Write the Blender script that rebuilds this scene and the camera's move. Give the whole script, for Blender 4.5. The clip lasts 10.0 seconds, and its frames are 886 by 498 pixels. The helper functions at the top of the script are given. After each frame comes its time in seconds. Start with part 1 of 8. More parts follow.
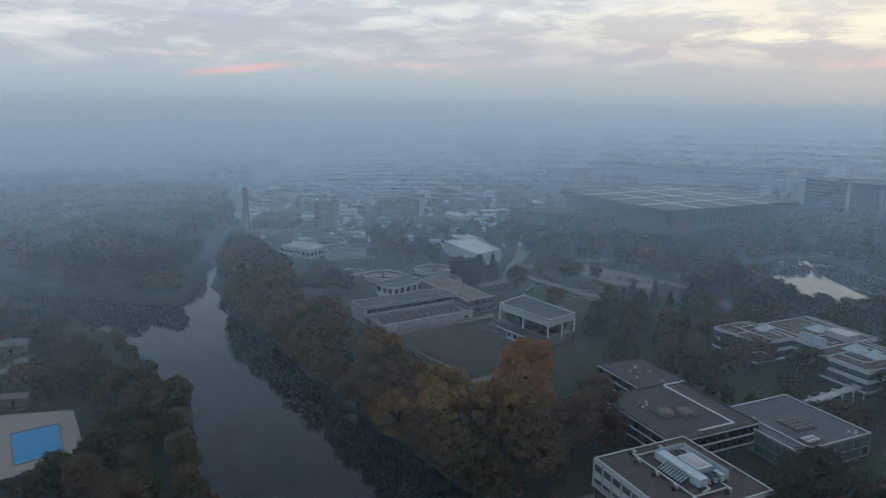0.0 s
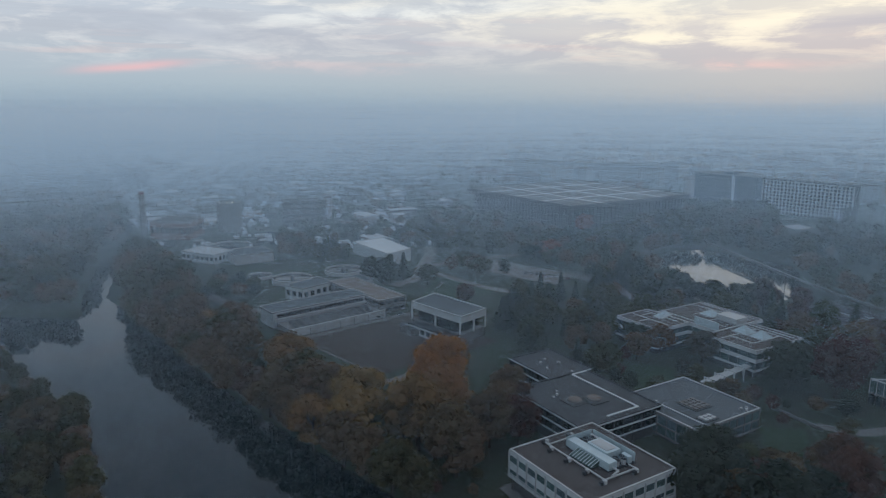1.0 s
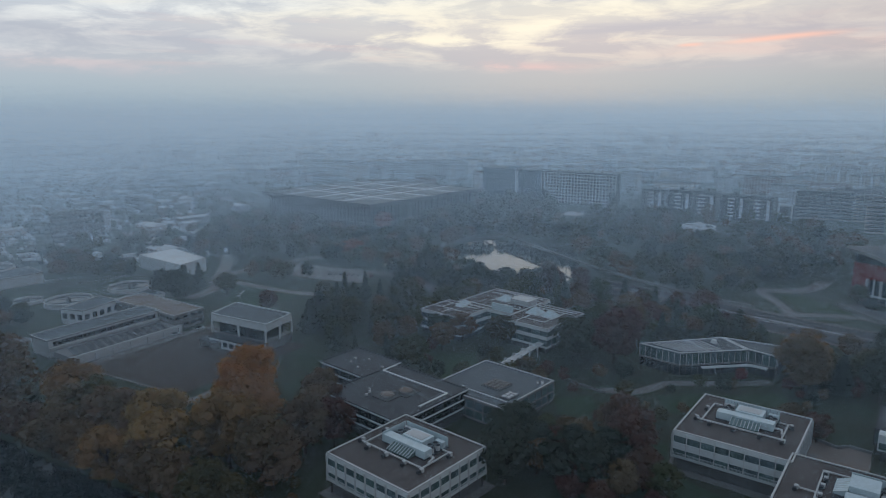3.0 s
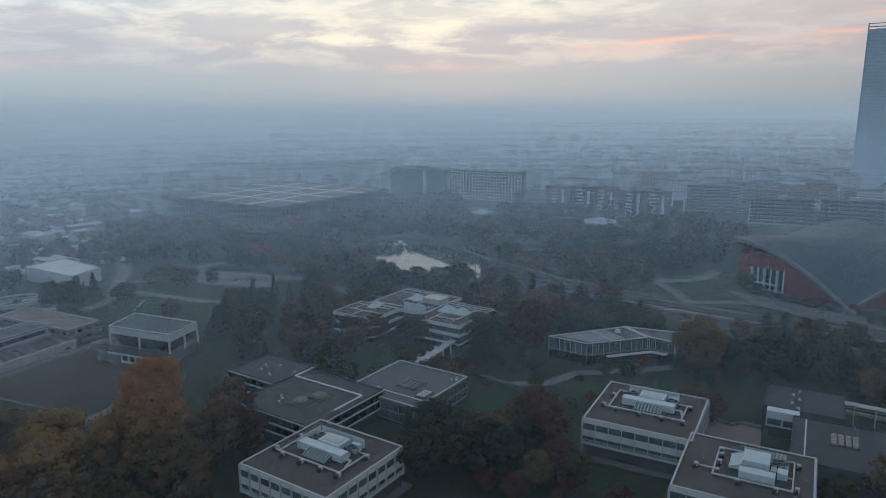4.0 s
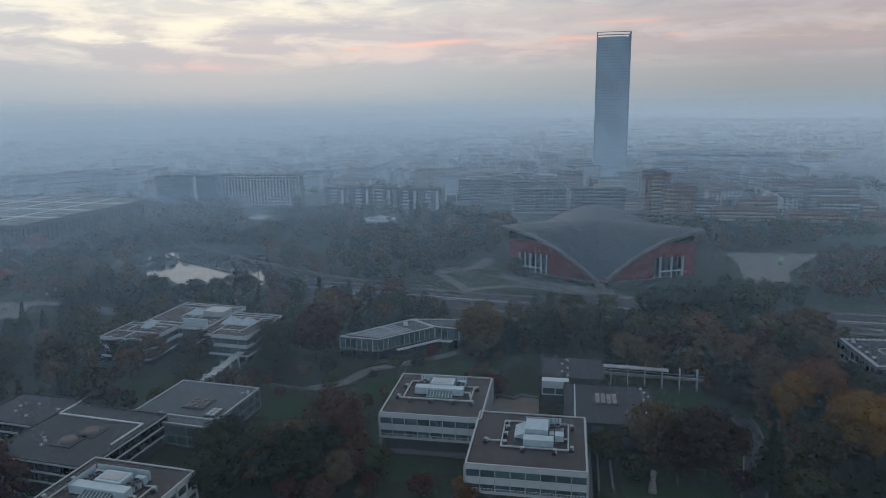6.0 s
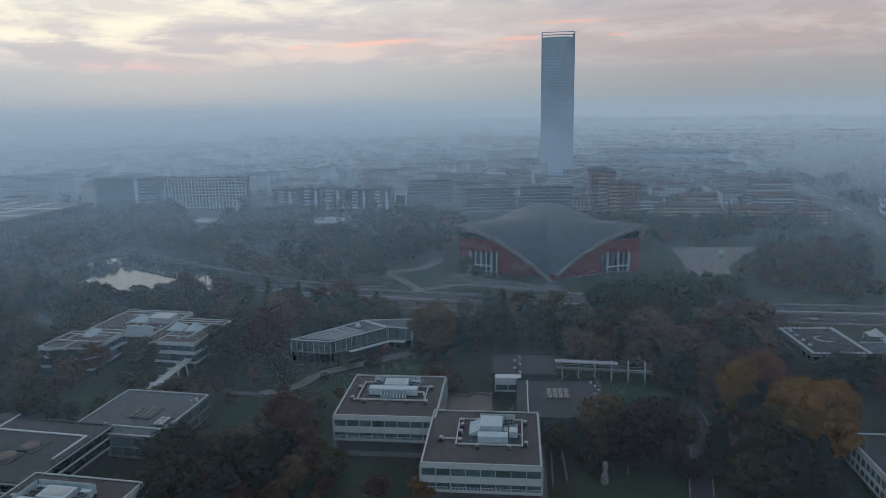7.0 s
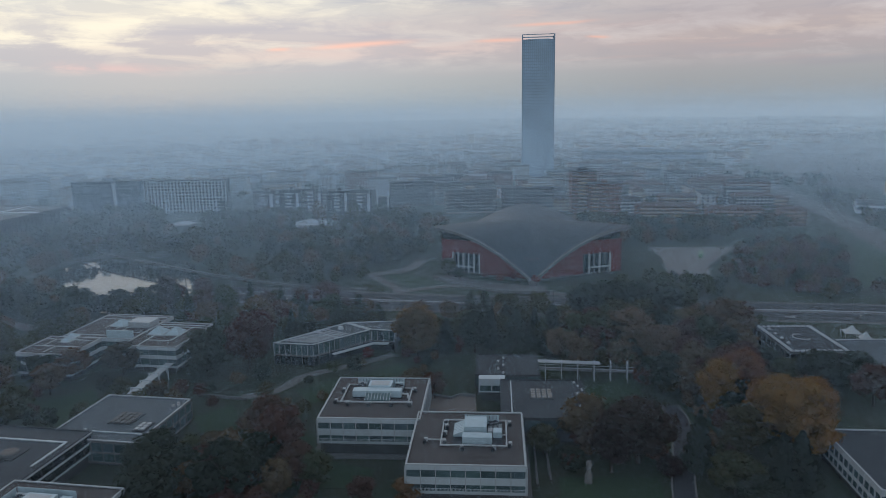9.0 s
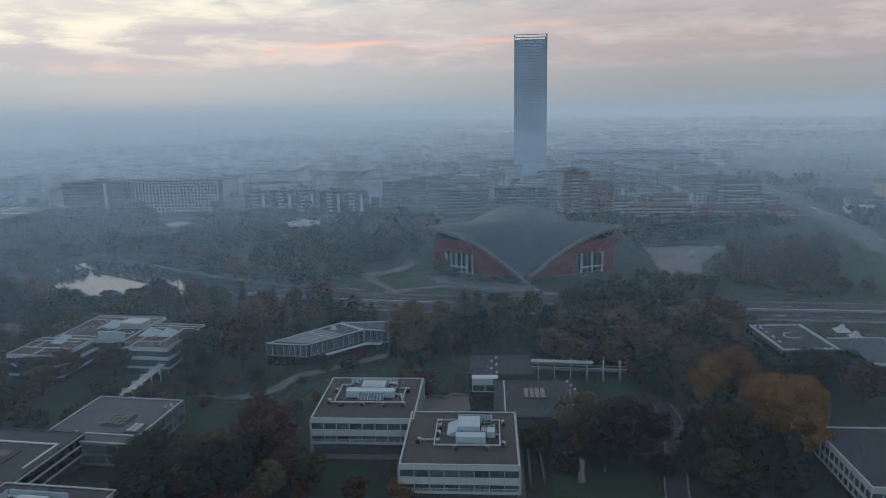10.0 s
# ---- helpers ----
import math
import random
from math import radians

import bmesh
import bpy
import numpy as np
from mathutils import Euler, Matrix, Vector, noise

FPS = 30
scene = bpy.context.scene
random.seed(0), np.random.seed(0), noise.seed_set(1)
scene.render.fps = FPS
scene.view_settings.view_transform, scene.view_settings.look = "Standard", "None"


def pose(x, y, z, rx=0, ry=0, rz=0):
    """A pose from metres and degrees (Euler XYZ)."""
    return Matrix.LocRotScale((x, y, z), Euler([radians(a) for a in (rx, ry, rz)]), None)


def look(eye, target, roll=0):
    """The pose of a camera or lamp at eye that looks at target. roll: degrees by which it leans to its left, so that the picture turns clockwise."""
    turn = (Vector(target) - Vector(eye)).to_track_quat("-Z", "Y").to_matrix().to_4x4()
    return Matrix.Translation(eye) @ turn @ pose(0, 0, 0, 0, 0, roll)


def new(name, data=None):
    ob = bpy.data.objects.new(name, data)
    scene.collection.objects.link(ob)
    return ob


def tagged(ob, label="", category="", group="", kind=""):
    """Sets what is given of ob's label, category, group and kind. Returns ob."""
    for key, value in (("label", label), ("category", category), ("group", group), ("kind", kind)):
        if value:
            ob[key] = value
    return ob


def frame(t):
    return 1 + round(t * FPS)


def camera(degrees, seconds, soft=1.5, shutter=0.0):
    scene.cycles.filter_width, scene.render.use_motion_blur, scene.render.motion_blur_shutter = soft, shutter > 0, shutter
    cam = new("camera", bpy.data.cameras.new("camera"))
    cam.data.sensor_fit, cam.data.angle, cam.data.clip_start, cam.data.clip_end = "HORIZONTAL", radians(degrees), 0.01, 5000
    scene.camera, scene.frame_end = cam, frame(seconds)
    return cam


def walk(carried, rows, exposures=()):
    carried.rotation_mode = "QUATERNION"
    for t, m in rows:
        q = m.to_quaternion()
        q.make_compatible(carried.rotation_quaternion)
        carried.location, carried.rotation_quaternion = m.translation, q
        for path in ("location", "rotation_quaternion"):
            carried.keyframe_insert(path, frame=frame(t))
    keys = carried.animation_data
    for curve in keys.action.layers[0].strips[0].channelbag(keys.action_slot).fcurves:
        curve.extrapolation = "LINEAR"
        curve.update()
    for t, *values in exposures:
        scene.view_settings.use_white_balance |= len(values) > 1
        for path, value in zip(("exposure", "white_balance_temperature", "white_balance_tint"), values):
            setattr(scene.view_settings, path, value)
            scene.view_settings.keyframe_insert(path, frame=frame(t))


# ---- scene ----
cam = camera(65.9, 10.0, soft=0.8)
PATH = [
    (0, (1.668, -0.495, 111.978), (1.675, 1.463, 111.569), 0.4),
    (0.5, (1.441, -0.476, 111.978), (1.569, 1.477, 111.569), 0.3),
    (1, (1.216, -0.456, 111.98), (1.487, 1.483, 111.57), 0.2),
    (1.5, (0.999, -0.44, 111.982), (1.42, 1.472, 111.574), 0.2),
    (2, (0.8, -0.447, 111.985), (1.376, 1.424, 111.577), 0.1),
    (2.5, (0.62, -0.479, 111.988), (1.327, 1.346, 111.579), -0.1),
    (4, (0.114, -0.65, 112.009), (1.168, 1.0, 111.598), -0.4),
    (4.5, (-0.078, -0.683, 112.009), (1.106, 0.875, 111.597), -0.6),
    (5, (-0.295, -0.684, 112.005), (1.03, 0.756, 111.592), -0.8),
    (5.5, (-0.521, -0.654, 111.999), (0.914, 0.676, 111.585), -0.9),
    (6, (-0.734, -0.604, 111.994), (0.787, 0.627, 111.579), -0.9),
    (6.2, (-0.809, -0.58, 111.993), (0.739, 0.615, 111.576), -1.0),
    (7.5, (-1.234, -0.411, 111.974), (0.386, 0.686, 111.558), -1.1),
    (8, (-1.372, -0.365, 111.97), (0.255, 0.722, 111.555), -1.1),
    (8.5, (-1.49, -0.342, 111.966), (0.143, 0.737, 111.552), -1.2),
    (9, (-1.596, -0.34, 111.962), (0.042, 0.731, 111.548), -1.2),
    (9.5, (-1.695, -0.35, 111.959), (-0.051, 0.712, 111.545), -1.2),
    (10, (-1.791, -0.365, 111.958), (-0.142, 0.688, 111.544), -1.2),
]
walk(cam, [(r[0], look(r[1], r[2], r[3])) for r in PATH])
scene.view_settings.exposure = 0.0

# ---- world: overcast dusk sky with a bright gap and pink streaks near the horizon ----
world = bpy.data.worlds.new("dusk_sky")
scene.world = world
world.use_nodes = True
wt = world.node_tree
wt.nodes.clear()


def node(tree, kind, **values):
    n = tree.nodes.new(kind)
    for key, value in values.items():
        n.inputs[key.replace("_", " ")].default_value = value
    return n


def math_node(tree, op, a, b=None, c=None, clamp=False):
    n = tree.nodes.new("ShaderNodeMath")
    n.operation = op
    n.use_clamp = clamp
    for slot, v in enumerate((a, b, c)):
        if v is None:
            continue
        if isinstance(v, (int, float)):
            n.inputs[slot].default_value = v
        else:
            tree.links.new(v, n.inputs[slot])
    return n.outputs[0]


def ramp(tree, fac, stops):
    n = tree.nodes.new("ShaderNodeValToRGB")
    el = n.color_ramp.elements
    while len(el) < len(stops):
        el.new(0.5)
    for e, (p, c) in zip(el, stops):
        e.position = p
        e.color = (*c, 1) if len(c) == 3 else c
    tree.links.new(fac, n.inputs[0])
    return n.outputs[0]


def mix(tree, fac, a, b, mode="MIX"):
    n = tree.nodes.new("ShaderNodeMix")
    n.data_type = "RGBA"
    n.blend_type = mode
    for slot, v in ((0, fac), (6, a), (7, b)):
        if isinstance(v, (int, float)):
            n.inputs[slot].default_value = v
        elif isinstance(v, tuple):
            n.inputs[slot].default_value = (*v, 1)
        else:
            tree.links.new(v, n.inputs[slot])
    return n.outputs[2]


def build_sky():
    t = wt
    co = t.nodes.new("ShaderNodeTexCoord")
    sep = t.nodes.new("ShaderNodeSeparateXYZ")
    t.links.new(co.outputs["Generated"], sep.inputs[0])
    az = math_node(t, "ARCTAN2", sep.outputs[0], sep.outputs[1])
    el = math_node(t, "ARCSINE", sep.outputs[2])
    # height over the horizon in units of 20 degrees
    up = math_node(t, "DIVIDE", el, 0.349, clamp=True)
    base = ramp(t, up, [(0.0, (0.385, 0.46, 0.51)), (0.08, (0.44, 0.495, 0.54)), (0.16, (0.50, 0.53, 0.57)), (0.26, (0.565, 0.565, 0.60)),
                        (0.36, (0.61, 0.62, 0.66)), (0.5, (0.54, 0.56, 0.60)), (1.0, (0.36, 0.43, 0.535))])
    # colder away from the sunset
    side = math_node(t, "MULTIPLY_ADD", az, 0.8, 0.2, clamp=True)
    base = mix(t, 1.0, base, mix(t, side, (0.91, 1.0, 1.06), (1.02, 1.0, 0.97)), "MULTIPLY")
    # clouds: stretched along the horizon
    comb = t.nodes.new("ShaderNodeCombineXYZ")
    t.links.new(math_node(t, "MULTIPLY", az, 8.5), comb.inputs[0])
    t.links.new(math_node(t, "MULTIPLY", el, 36.0), comb.inputs[1])
    n1 = node(t, "ShaderNodeTexNoise", Scale=1.0, Detail=7.0, Roughness=0.6, Distortion=0.35)
    t.links.new(comb.outputs[0], n1.inputs["Vector"])
    comb2 = t.nodes.new("ShaderNodeCombineXYZ")
    t.links.new(math_node(t, "MULTIPLY", az, 3.1), comb2.inputs[0])
    t.links.new(math_node(t, "MULTIPLY", el, 30.0), comb2.inputs[1])
    comb2.inputs[2].default_value = 4.3
    n2 = node(t, "ShaderNodeTexNoise", Scale=1.0, Detail=5.0, Roughness=0.58, Distortion=0.3)
    t.links.new(comb2.outputs[0], n2.inputs["Vector"])
    above = ramp(t, up, [(0.12, (0, 0, 0)), (0.27, (1, 1, 1)), (0.7, (1, 1, 1)), (1.0, (0.15, 0.15, 0.15))])
    lit = ramp(t, n1.outputs["Fac"], [(0.46, (0, 0, 0)), (0.62, (1, 1, 1))])
    fac = math_node(t, "MULTIPLY", lit, above)
    # broad glow where the sun has gone down
    daz = math_node(t, "SUBTRACT", az, 0.60)
    near = math_node(t, "MAXIMUM", math_node(t, "SUBTRACT", 1.0, math_node(t, "ABSOLUTE", math_node(t, "DIVIDE", daz, 0.75))), 0.0)
    warm = mix(t, near, (0.84, 0.85, 0.85), (1.0, 0.94, 0.77))
    sky = mix(t, math_node(t, "MULTIPLY", fac, 0.9), base, warm)
    glow = math_node(t, "MULTIPLY", math_node(t, "MULTIPLY", near, ramp(t, up, [(0.24, (0, 0, 0)), (0.36, (1, 1, 1)), (0.8, (0.4, 0.4, 0.4)), (1.0, (0, 0, 0))])),
                     ramp(t, n2.outputs["Fac"], [(0.42, (0, 0, 0)), (0.56, (1, 1, 1))]))
    sky = mix(t, math_node(t, "MULTIPLY", glow, 0.35), sky, (1.0, 0.93, 0.72))
    dark = ramp(t, n2.outputs["Fac"], [(0.34, (1, 1, 1)), (0.5, (0, 0, 0))])
    sky = mix(t, math_node(t, "MULTIPLY", math_node(t, "MULTIPLY", dark, above), 0.7), sky, (0.46, 0.50, 0.575))
    # pink streaks low over the haze
    comb3 = t.nodes.new("ShaderNodeCombineXYZ")
    t.links.new(math_node(t, "MULTIPLY", az, 5.0), comb3.inputs[0])
    t.links.new(math_node(t, "MULTIPLY", el, 66.0), comb3.inputs[1])
    comb3.inputs[2].default_value = 11.2
    n3 = node(t, "ShaderNodeTexNoise", Scale=1.0, Detail=3.0, Roughness=0.5, Distortion=0.3)
    t.links.new(comb3.outputs[0], n3.inputs["Vector"])
    band = ramp(t, up, [(0.10, (0, 0, 0)), (0.20, (1, 1, 1)), (0.30, (0.8, 0.8, 0.8)), (0.38, (0, 0, 0))])
    streak = math_node(t, "MULTIPLY", band, ramp(t, n3.outputs["Fac"], [(0.56, (0, 0, 0)), (0.72, (1, 1, 1))]))
    sky = mix(t, math_node(t, "MULTIPLY", streak, 0.22), sky, (0.95, 0.60, 0.52))
    sky = mix(t, math_node(t, "MULTIPLY", math_node(t, "MULTIPLY", band, side), 0.24), sky, (0.70, 0.53, 0.54))
    # single clouds and gaps: azimuth and height of both ends, half thickness, colour, strength, raggedness
    ragged = math_node(t, "SUBTRACT", n1.outputs["Fac"], 0.5)
    rough_el = math_node(t, "MULTIPLY_ADD", ragged, 0.022, el)
    fine_el = math_node(t, "MULTIPLY_ADD", ragged, 0.006, el)
    torn = ramp(t, n1.outputs["Fac"], [(0.40, (0.15, 0.15, 0.15)), (0.56, (1, 1, 1))])
    cream, pink, grey = (1.0, 0.94, 0.78), (0.98, 0.62, 0.52), (0.44, 0.46, 0.52)
    for a0, e0, a1, e1, thick, color, strength, rag in (
            (-0.38, 0.122, -0.14, 0.094, 0.020, (0.47, 0.53, 0.63), 0.6, True), (-0.02, 0.104, 0.26, 0.078, 0.020, (0.50, 0.54, 0.62), 0.5, True), (-0.14, 0.112, 0.30, 0.142, 0.010, (0.86, 0.90, 0.90), 0.7, True),
            (-0.16, 0.062, 0.14, 0.046, 0.010, (0.70, 0.57, 0.60), 0.35, True), (-0.34, 0.043, -0.21, 0.055, 0.005, (0.84, 0.52, 0.54), 0.75, False),
            (0.72, 0.108, 1.60, 0.125, 0.030, (0.55, 0.51, 0.54), 0.55, True), (0.20, 0.150, 0.85, 0.158, 0.022, (1.0, 0.97, 0.86), 0.75, True), (0.22, 0.097, 0.60, 0.088, 0.008, cream, 0.9, True), (0.40, 0.085, 0.74, 0.132, 0.013, cream, 0.95, True),
            (0.70, 0.070, 1.20, 0.080, 0.009, (0.80, 0.63, 0.59), 0.5, True), (0.48, 0.057, 0.62, 0.052, 0.006, (0.85, 0.56, 0.56), 0.5, True), (0.815, 0.080, 0.945, 0.0868, 0.0032, pink, 0.95, False), (0.755, 0.078, 0.785, 0.079, 0.0024, pink, 0.8, False),
            (1.045, 0.0862, 1.112, 0.0858, 0.0026, pink, 0.85, False), (1.10, 0.1054, 1.20, 0.1072, 0.0022, pink, 0.8, False), (1.198, 0.087, 1.226, 0.0862, 0.0018, pink, 0.8, False), (1.06, 0.118, 1.14, 0.121, 0.0050, (0.86, 0.68, 0.62), 0.5, True),
            (1.28, 0.078, 1.62, 0.096, 0.010, (0.78, 0.66, 0.58), 0.45, True), (1.205, 0.067, 1.240, 0.064, 0.0055, grey, 0.65, True), (1.283, 0.0592, 1.312, 0.0590, 0.0028, grey, 0.6, True), (1.40, 0.0500, 1.64, 0.0440, 0.0050, grey, 0.45, True)):
        ac, ec, slope = (a0 + a1) / 2, (e0 + e1) / 2, (e1 - e0) / (a1 - a0)
        off = math_node(t, "SUBTRACT", az, ac)
        u = math_node(t, "DIVIDE", off, (a1 - a0) / 2)
        v = math_node(t, "DIVIDE", math_node(t, "SUBTRACT", rough_el if rag else fine_el, math_node(t, "MULTIPLY_ADD", off, slope, ec)), thick)
        u4 = math_node(t, "POWER", math_node(t, "ABSOLUTE", u), 3.0)
        fall = math_node(t, "EXPONENT", math_node(t, "MULTIPLY", math_node(t, "MULTIPLY_ADD", v, v, u4), -1.0))
        if rag:
            fall = math_node(t, "MULTIPLY", fall, torn)
        sky = mix(t, math_node(t, "MULTIPLY", fall, strength), sky, color)
    # the real sky behind the cloud
    ns = t.nodes.new("ShaderNodeTexSky")
    ns.sky_type = "NISHITA"
    ns.sun_disc = False
    ns.sun_elevation, ns.sun_rotation = radians(3), radians(34)
    sky = mix(t, 0.002, sky, ns.outputs[0], "ADD")
    # below the horizon: far ground in mist
    sky = mix(t, math_node(t, "MULTIPLY_ADD", el, 22.0, 0.9, clamp=True), (0.30, 0.355, 0.42), sky)
    # darker cloud away from the sunset on the far side
    sky = mix(t, 1.0, sky, ramp(t, math_node(t, "MULTIPLY", az, 0.5, clamp=True), [(0.42, (1, 1, 1)), (0.66, (0.80, 0.76, 0.76))]), "MULTIPLY")
    bg = node(t, "ShaderNodeBackground", Strength=1.0)
    t.links.new(sky, bg.inputs["Color"])
    out = t.nodes.new("ShaderNodeOutputWorld")
    t.links.new(bg.outputs[0], out.inputs["Surface"])


build_sky()
sun_data = bpy.data.lights.new("sun", "SUN")
sun_data.energy, sun_data.angle, sun_data.color = 0.25, radians(40), (1.0, 0.93, 0.85)
sun = new("sun", sun_data)
sun.matrix_world = look((560, 830, 500), (0, 0, 0))


# ---- materials ----
def material(name, color, rough=0.8, metal=0.0, vary=0.25, scale=0.3, grain=6.0, bump=0.0, random_tint=0.0, spec=0.3, tint=None, island=0.0):
    """Principled material with variation at two scales; random_tint varies whole objects, island single pieces."""
    m = bpy.data.materials.new(name)
    m.use_nodes = True
    t = m.node_tree
    p = t.nodes["Principled BSDF"]
    p.inputs["Roughness"].default_value = rough
    p.inputs["Metallic"].default_value = metal
    p.inputs["Specular IOR Level"].default_value = spec
    geo = t.nodes.new("ShaderNodeNewGeometry")
    big = node(t, "ShaderNodeTexNoise", Scale=scale, Detail=4.0, Roughness=0.6)
    fine = node(t, "ShaderNodeTexNoise", Scale=grain, Detail=3.0, Roughness=0.7)
    t.links.new(geo.outputs["Position"], big.inputs["Vector"])
    t.links.new(geo.outputs["Position"], fine.inputs["Vector"])
    other = tint or tuple(c * 0.55 for c in color)
    c = mix(t, ramp(t, big.outputs["Fac"], [(0.35, (0, 0, 0)), (0.68, (1, 1, 1))]), color, tuple(a * (1 - vary) + b * vary for a, b in zip(color, other)) if not tint else other)
    c = mix(t, math_node(t, "MULTIPLY", math_node(t, "SUBTRACT", fine.outputs["Fac"], 0.35, clamp=True), vary), c, tuple(v * 0.35 for v in color))
    if random_tint or island:
        if island:
            r = geo.outputs["Random Per Island"]
        else:
            r = t.nodes.new("ShaderNodeObjectInfo").outputs["Random"]
        k = island or random_tint
        v = math_node(t, "MULTIPLY_ADD", r, 2 * k, 1 - k)
        hsv = t.nodes.new("ShaderNodeHueSaturation")
        t.links.new(c, hsv.inputs["Color"])
        t.links.new(v, hsv.inputs["Value"])
        t.links.new(math_node(t, "MULTIPLY_ADD", math_node(t, "FRACT", math_node(t, "MULTIPLY", r, 7.13)), 0.06 * k / 0.3, 0.5 - 0.03 * k / 0.3), hsv.inputs["Hue"])
        c = hsv.outputs[0]
    t.links.new(c, p.inputs["Base Color"])
    if bump:
        b = node(t, "ShaderNodeBump", Strength=bump, Distance=0.1)
        t.links.new(fine.outputs["Fac"], b.inputs["Height"])
        t.links.new(b.outputs[0], p.inputs["Normal"])
    return m


def glow(name, color, strength):
    m = bpy.data.materials.new(name)
    m.use_nodes = True
    p = m.node_tree.nodes["Principled BSDF"]
    p.inputs["Base Color"].default_value = (*color, 1)
    p.inputs["Emission Color"].default_value = (*color, 1)
    p.inputs["Emission Strength"].default_value = strength
    return m


M = {
    "roof_felt": material("roof_felt", (0.086, 0.079, 0.080), 0.75, vary=0.6, scale=0.11, grain=2.5, spec=0.25, tint=(0.056, 0.050, 0.049)),
    "roof_dark": material("roof_dark", (0.038, 0.047, 0.057), 0.7, vary=0.4, scale=0.1, grain=2.0),
    "roof_grey": material("roof_grey", (0.072, 0.094, 0.11), 0.7, vary=0.4, scale=0.08, grain=1.5),
    "white_panel": material("white_panel", (0.51, 0.56, 0.58), 0.45, vary=0.3, scale=0.25, grain=1.2),
    "white_metal": material("white_metal", (0.45, 0.56, 0.60), 0.4, vary=0.35, scale=0.5, grain=2.0),
    "pale_trim": material("pale_trim", (0.44, 0.465, 0.475), 0.5, vary=0.4, scale=0.2, grain=1.5),
    "concrete": material("concrete", (0.19, 0.197, 0.20), 0.85, vary=0.4, scale=0.12, grain=1.2),
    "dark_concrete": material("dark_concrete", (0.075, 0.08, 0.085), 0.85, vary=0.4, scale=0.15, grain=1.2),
    "glass": material("glass", (0.018, 0.026, 0.032), 0.08, vary=0.5, scale=0.4, grain=0.6, spec=0.6, random_tint=0.5),
    "glass_band": material("glass_band", (0.085, 0.135, 0.145), 0.12, vary=0.6, scale=0.5, grain=0.7, spec=0.6, random_tint=0.3),
    "asphalt": material("asphalt", (0.045, 0.046, 0.05), 0.85, vary=0.35, scale=0.08, grain=1.0),
    "paving": material("paving", (0.15, 0.15, 0.148), 0.85, vary=0.35, scale=0.1, grain=1.5),
    "gravel": material("gravel", (0.19, 0.183, 0.175), 0.9, vary=0.35, scale=0.06, grain=1.0),
    "grass": material("grass", (0.026, 0.044, 0.022), 0.95, vary=0.6, scale=0.05, grain=0.8, tint=(0.034, 0.037, 0.023), bump=0.3),
    "lawn": material("lawn", (0.030, 0.058, 0.026), 0.95, vary=0.5, scale=0.06, grain=0.8, bump=0.3),
    "earth": material("earth", (0.062, 0.046, 0.036), 0.95, vary=0.4, scale=0.07, grain=0.9, bump=0.3),
    "red_wall": material("red_wall", (0.20, 0.034, 0.032), 0.6, vary=0.35, scale=0.1, grain=0.8),
    "shell_roof": material("shell_roof", (0.040, 0.062, 0.084), 0.55, vary=0.3, scale=0.05, grain=0.5),
    "bark": material("bark", (0.06, 0.048, 0.038), 0.95, vary=0.5, scale=0.8, grain=4.0),
    "dark_gravel": material("dark_gravel", (0.12, 0.12, 0.12), 0.9, vary=0.35, scale=0.03, grain=0.5),
    "white_roof": material("white_roof", (0.66, 0.69, 0.70), 0.6, vary=0.6, scale=0.08, grain=0.5),
    "earth_roof": material("earth_roof", (0.20, 0.17, 0.15), 0.85, vary=0.4, scale=0.1, grain=0.8),
    "deck": material("deck", (0.30, 0.275, 0.26), 0.85, vary=0.25, scale=0.2, grain=1.0),
    "pool_water": material("pool_water", (0.0, 0.25, 0.50), 0.2, vary=0.15, scale=0.15, grain=0.6, tint=(0.0, 0.215, 0.45), spec=0.2),
    "brick": material("brick", (0.26, 0.155, 0.12), 0.85, vary=0.3, scale=0.05, grain=0.6),
    "tile_roof": material("tile_roof", (0.13, 0.085, 0.07), 0.85, vary=0.35, scale=0.08, grain=0.8),
    "plaster": material("plaster", (0.38, 0.355, 0.325), 0.85, vary=0.3, scale=0.05, grain=0.5, random_tint=0.35),
    "ochre": material("ochre", (0.42, 0.33, 0.24), 0.85, vary=0.3, scale=0.05, grain=0.5, random_tint=0.25),
    "blue_shed": material("blue_shed", (0.12, 0.19, 0.26), 0.5, vary=0.25, scale=0.03, grain=0.3),
    "lamp_white": glow("lamp_white", (1.0, 0.93, 0.8), 3.0),
    "lamp_red": glow("lamp_red", (1.0, 0.1, 0.05), 4.0),
}


# ---- builders ----
def link(name, bm, mat, parent=None, label=""):
    me = bpy.data.meshes.new(name)
    bm.to_mesh(me)
    bm.free()
    me.materials.append(M[mat] if isinstance(mat, str) else mat)
    ob = new(name, me)
    if parent is not None:
        ob.parent = parent
    if label:
        tagged(ob, label=label)
    return ob


def part(name, bm, mat, parent, label=""):
    return link(name, bm, mat, parent, label)


def thing(name, m, label, category, group="", kind=""):
    ob = new(name)
    ob.matrix_world = m
    return tagged(ob, label, category, group, kind)


def add_box(bm, x0, x1, y0, y1, z0, z1, bevel=0.0):
    vs = [bm.verts.new(p) for p in ((x0, y0, z0), (x1, y0, z0), (x1, y1, z0), (x0, y1, z0), (x0, y0, z1), (x1, y0, z1), (x1, y1, z1), (x0, y1, z1))]
    for f in ((3, 2, 1, 0), (4, 5, 6, 7), (0, 1, 5, 4), (1, 2, 6, 5), (2, 3, 7, 6), (3, 0, 4, 7)):
        bm.faces.new([vs[i] for i in f])
    return bm


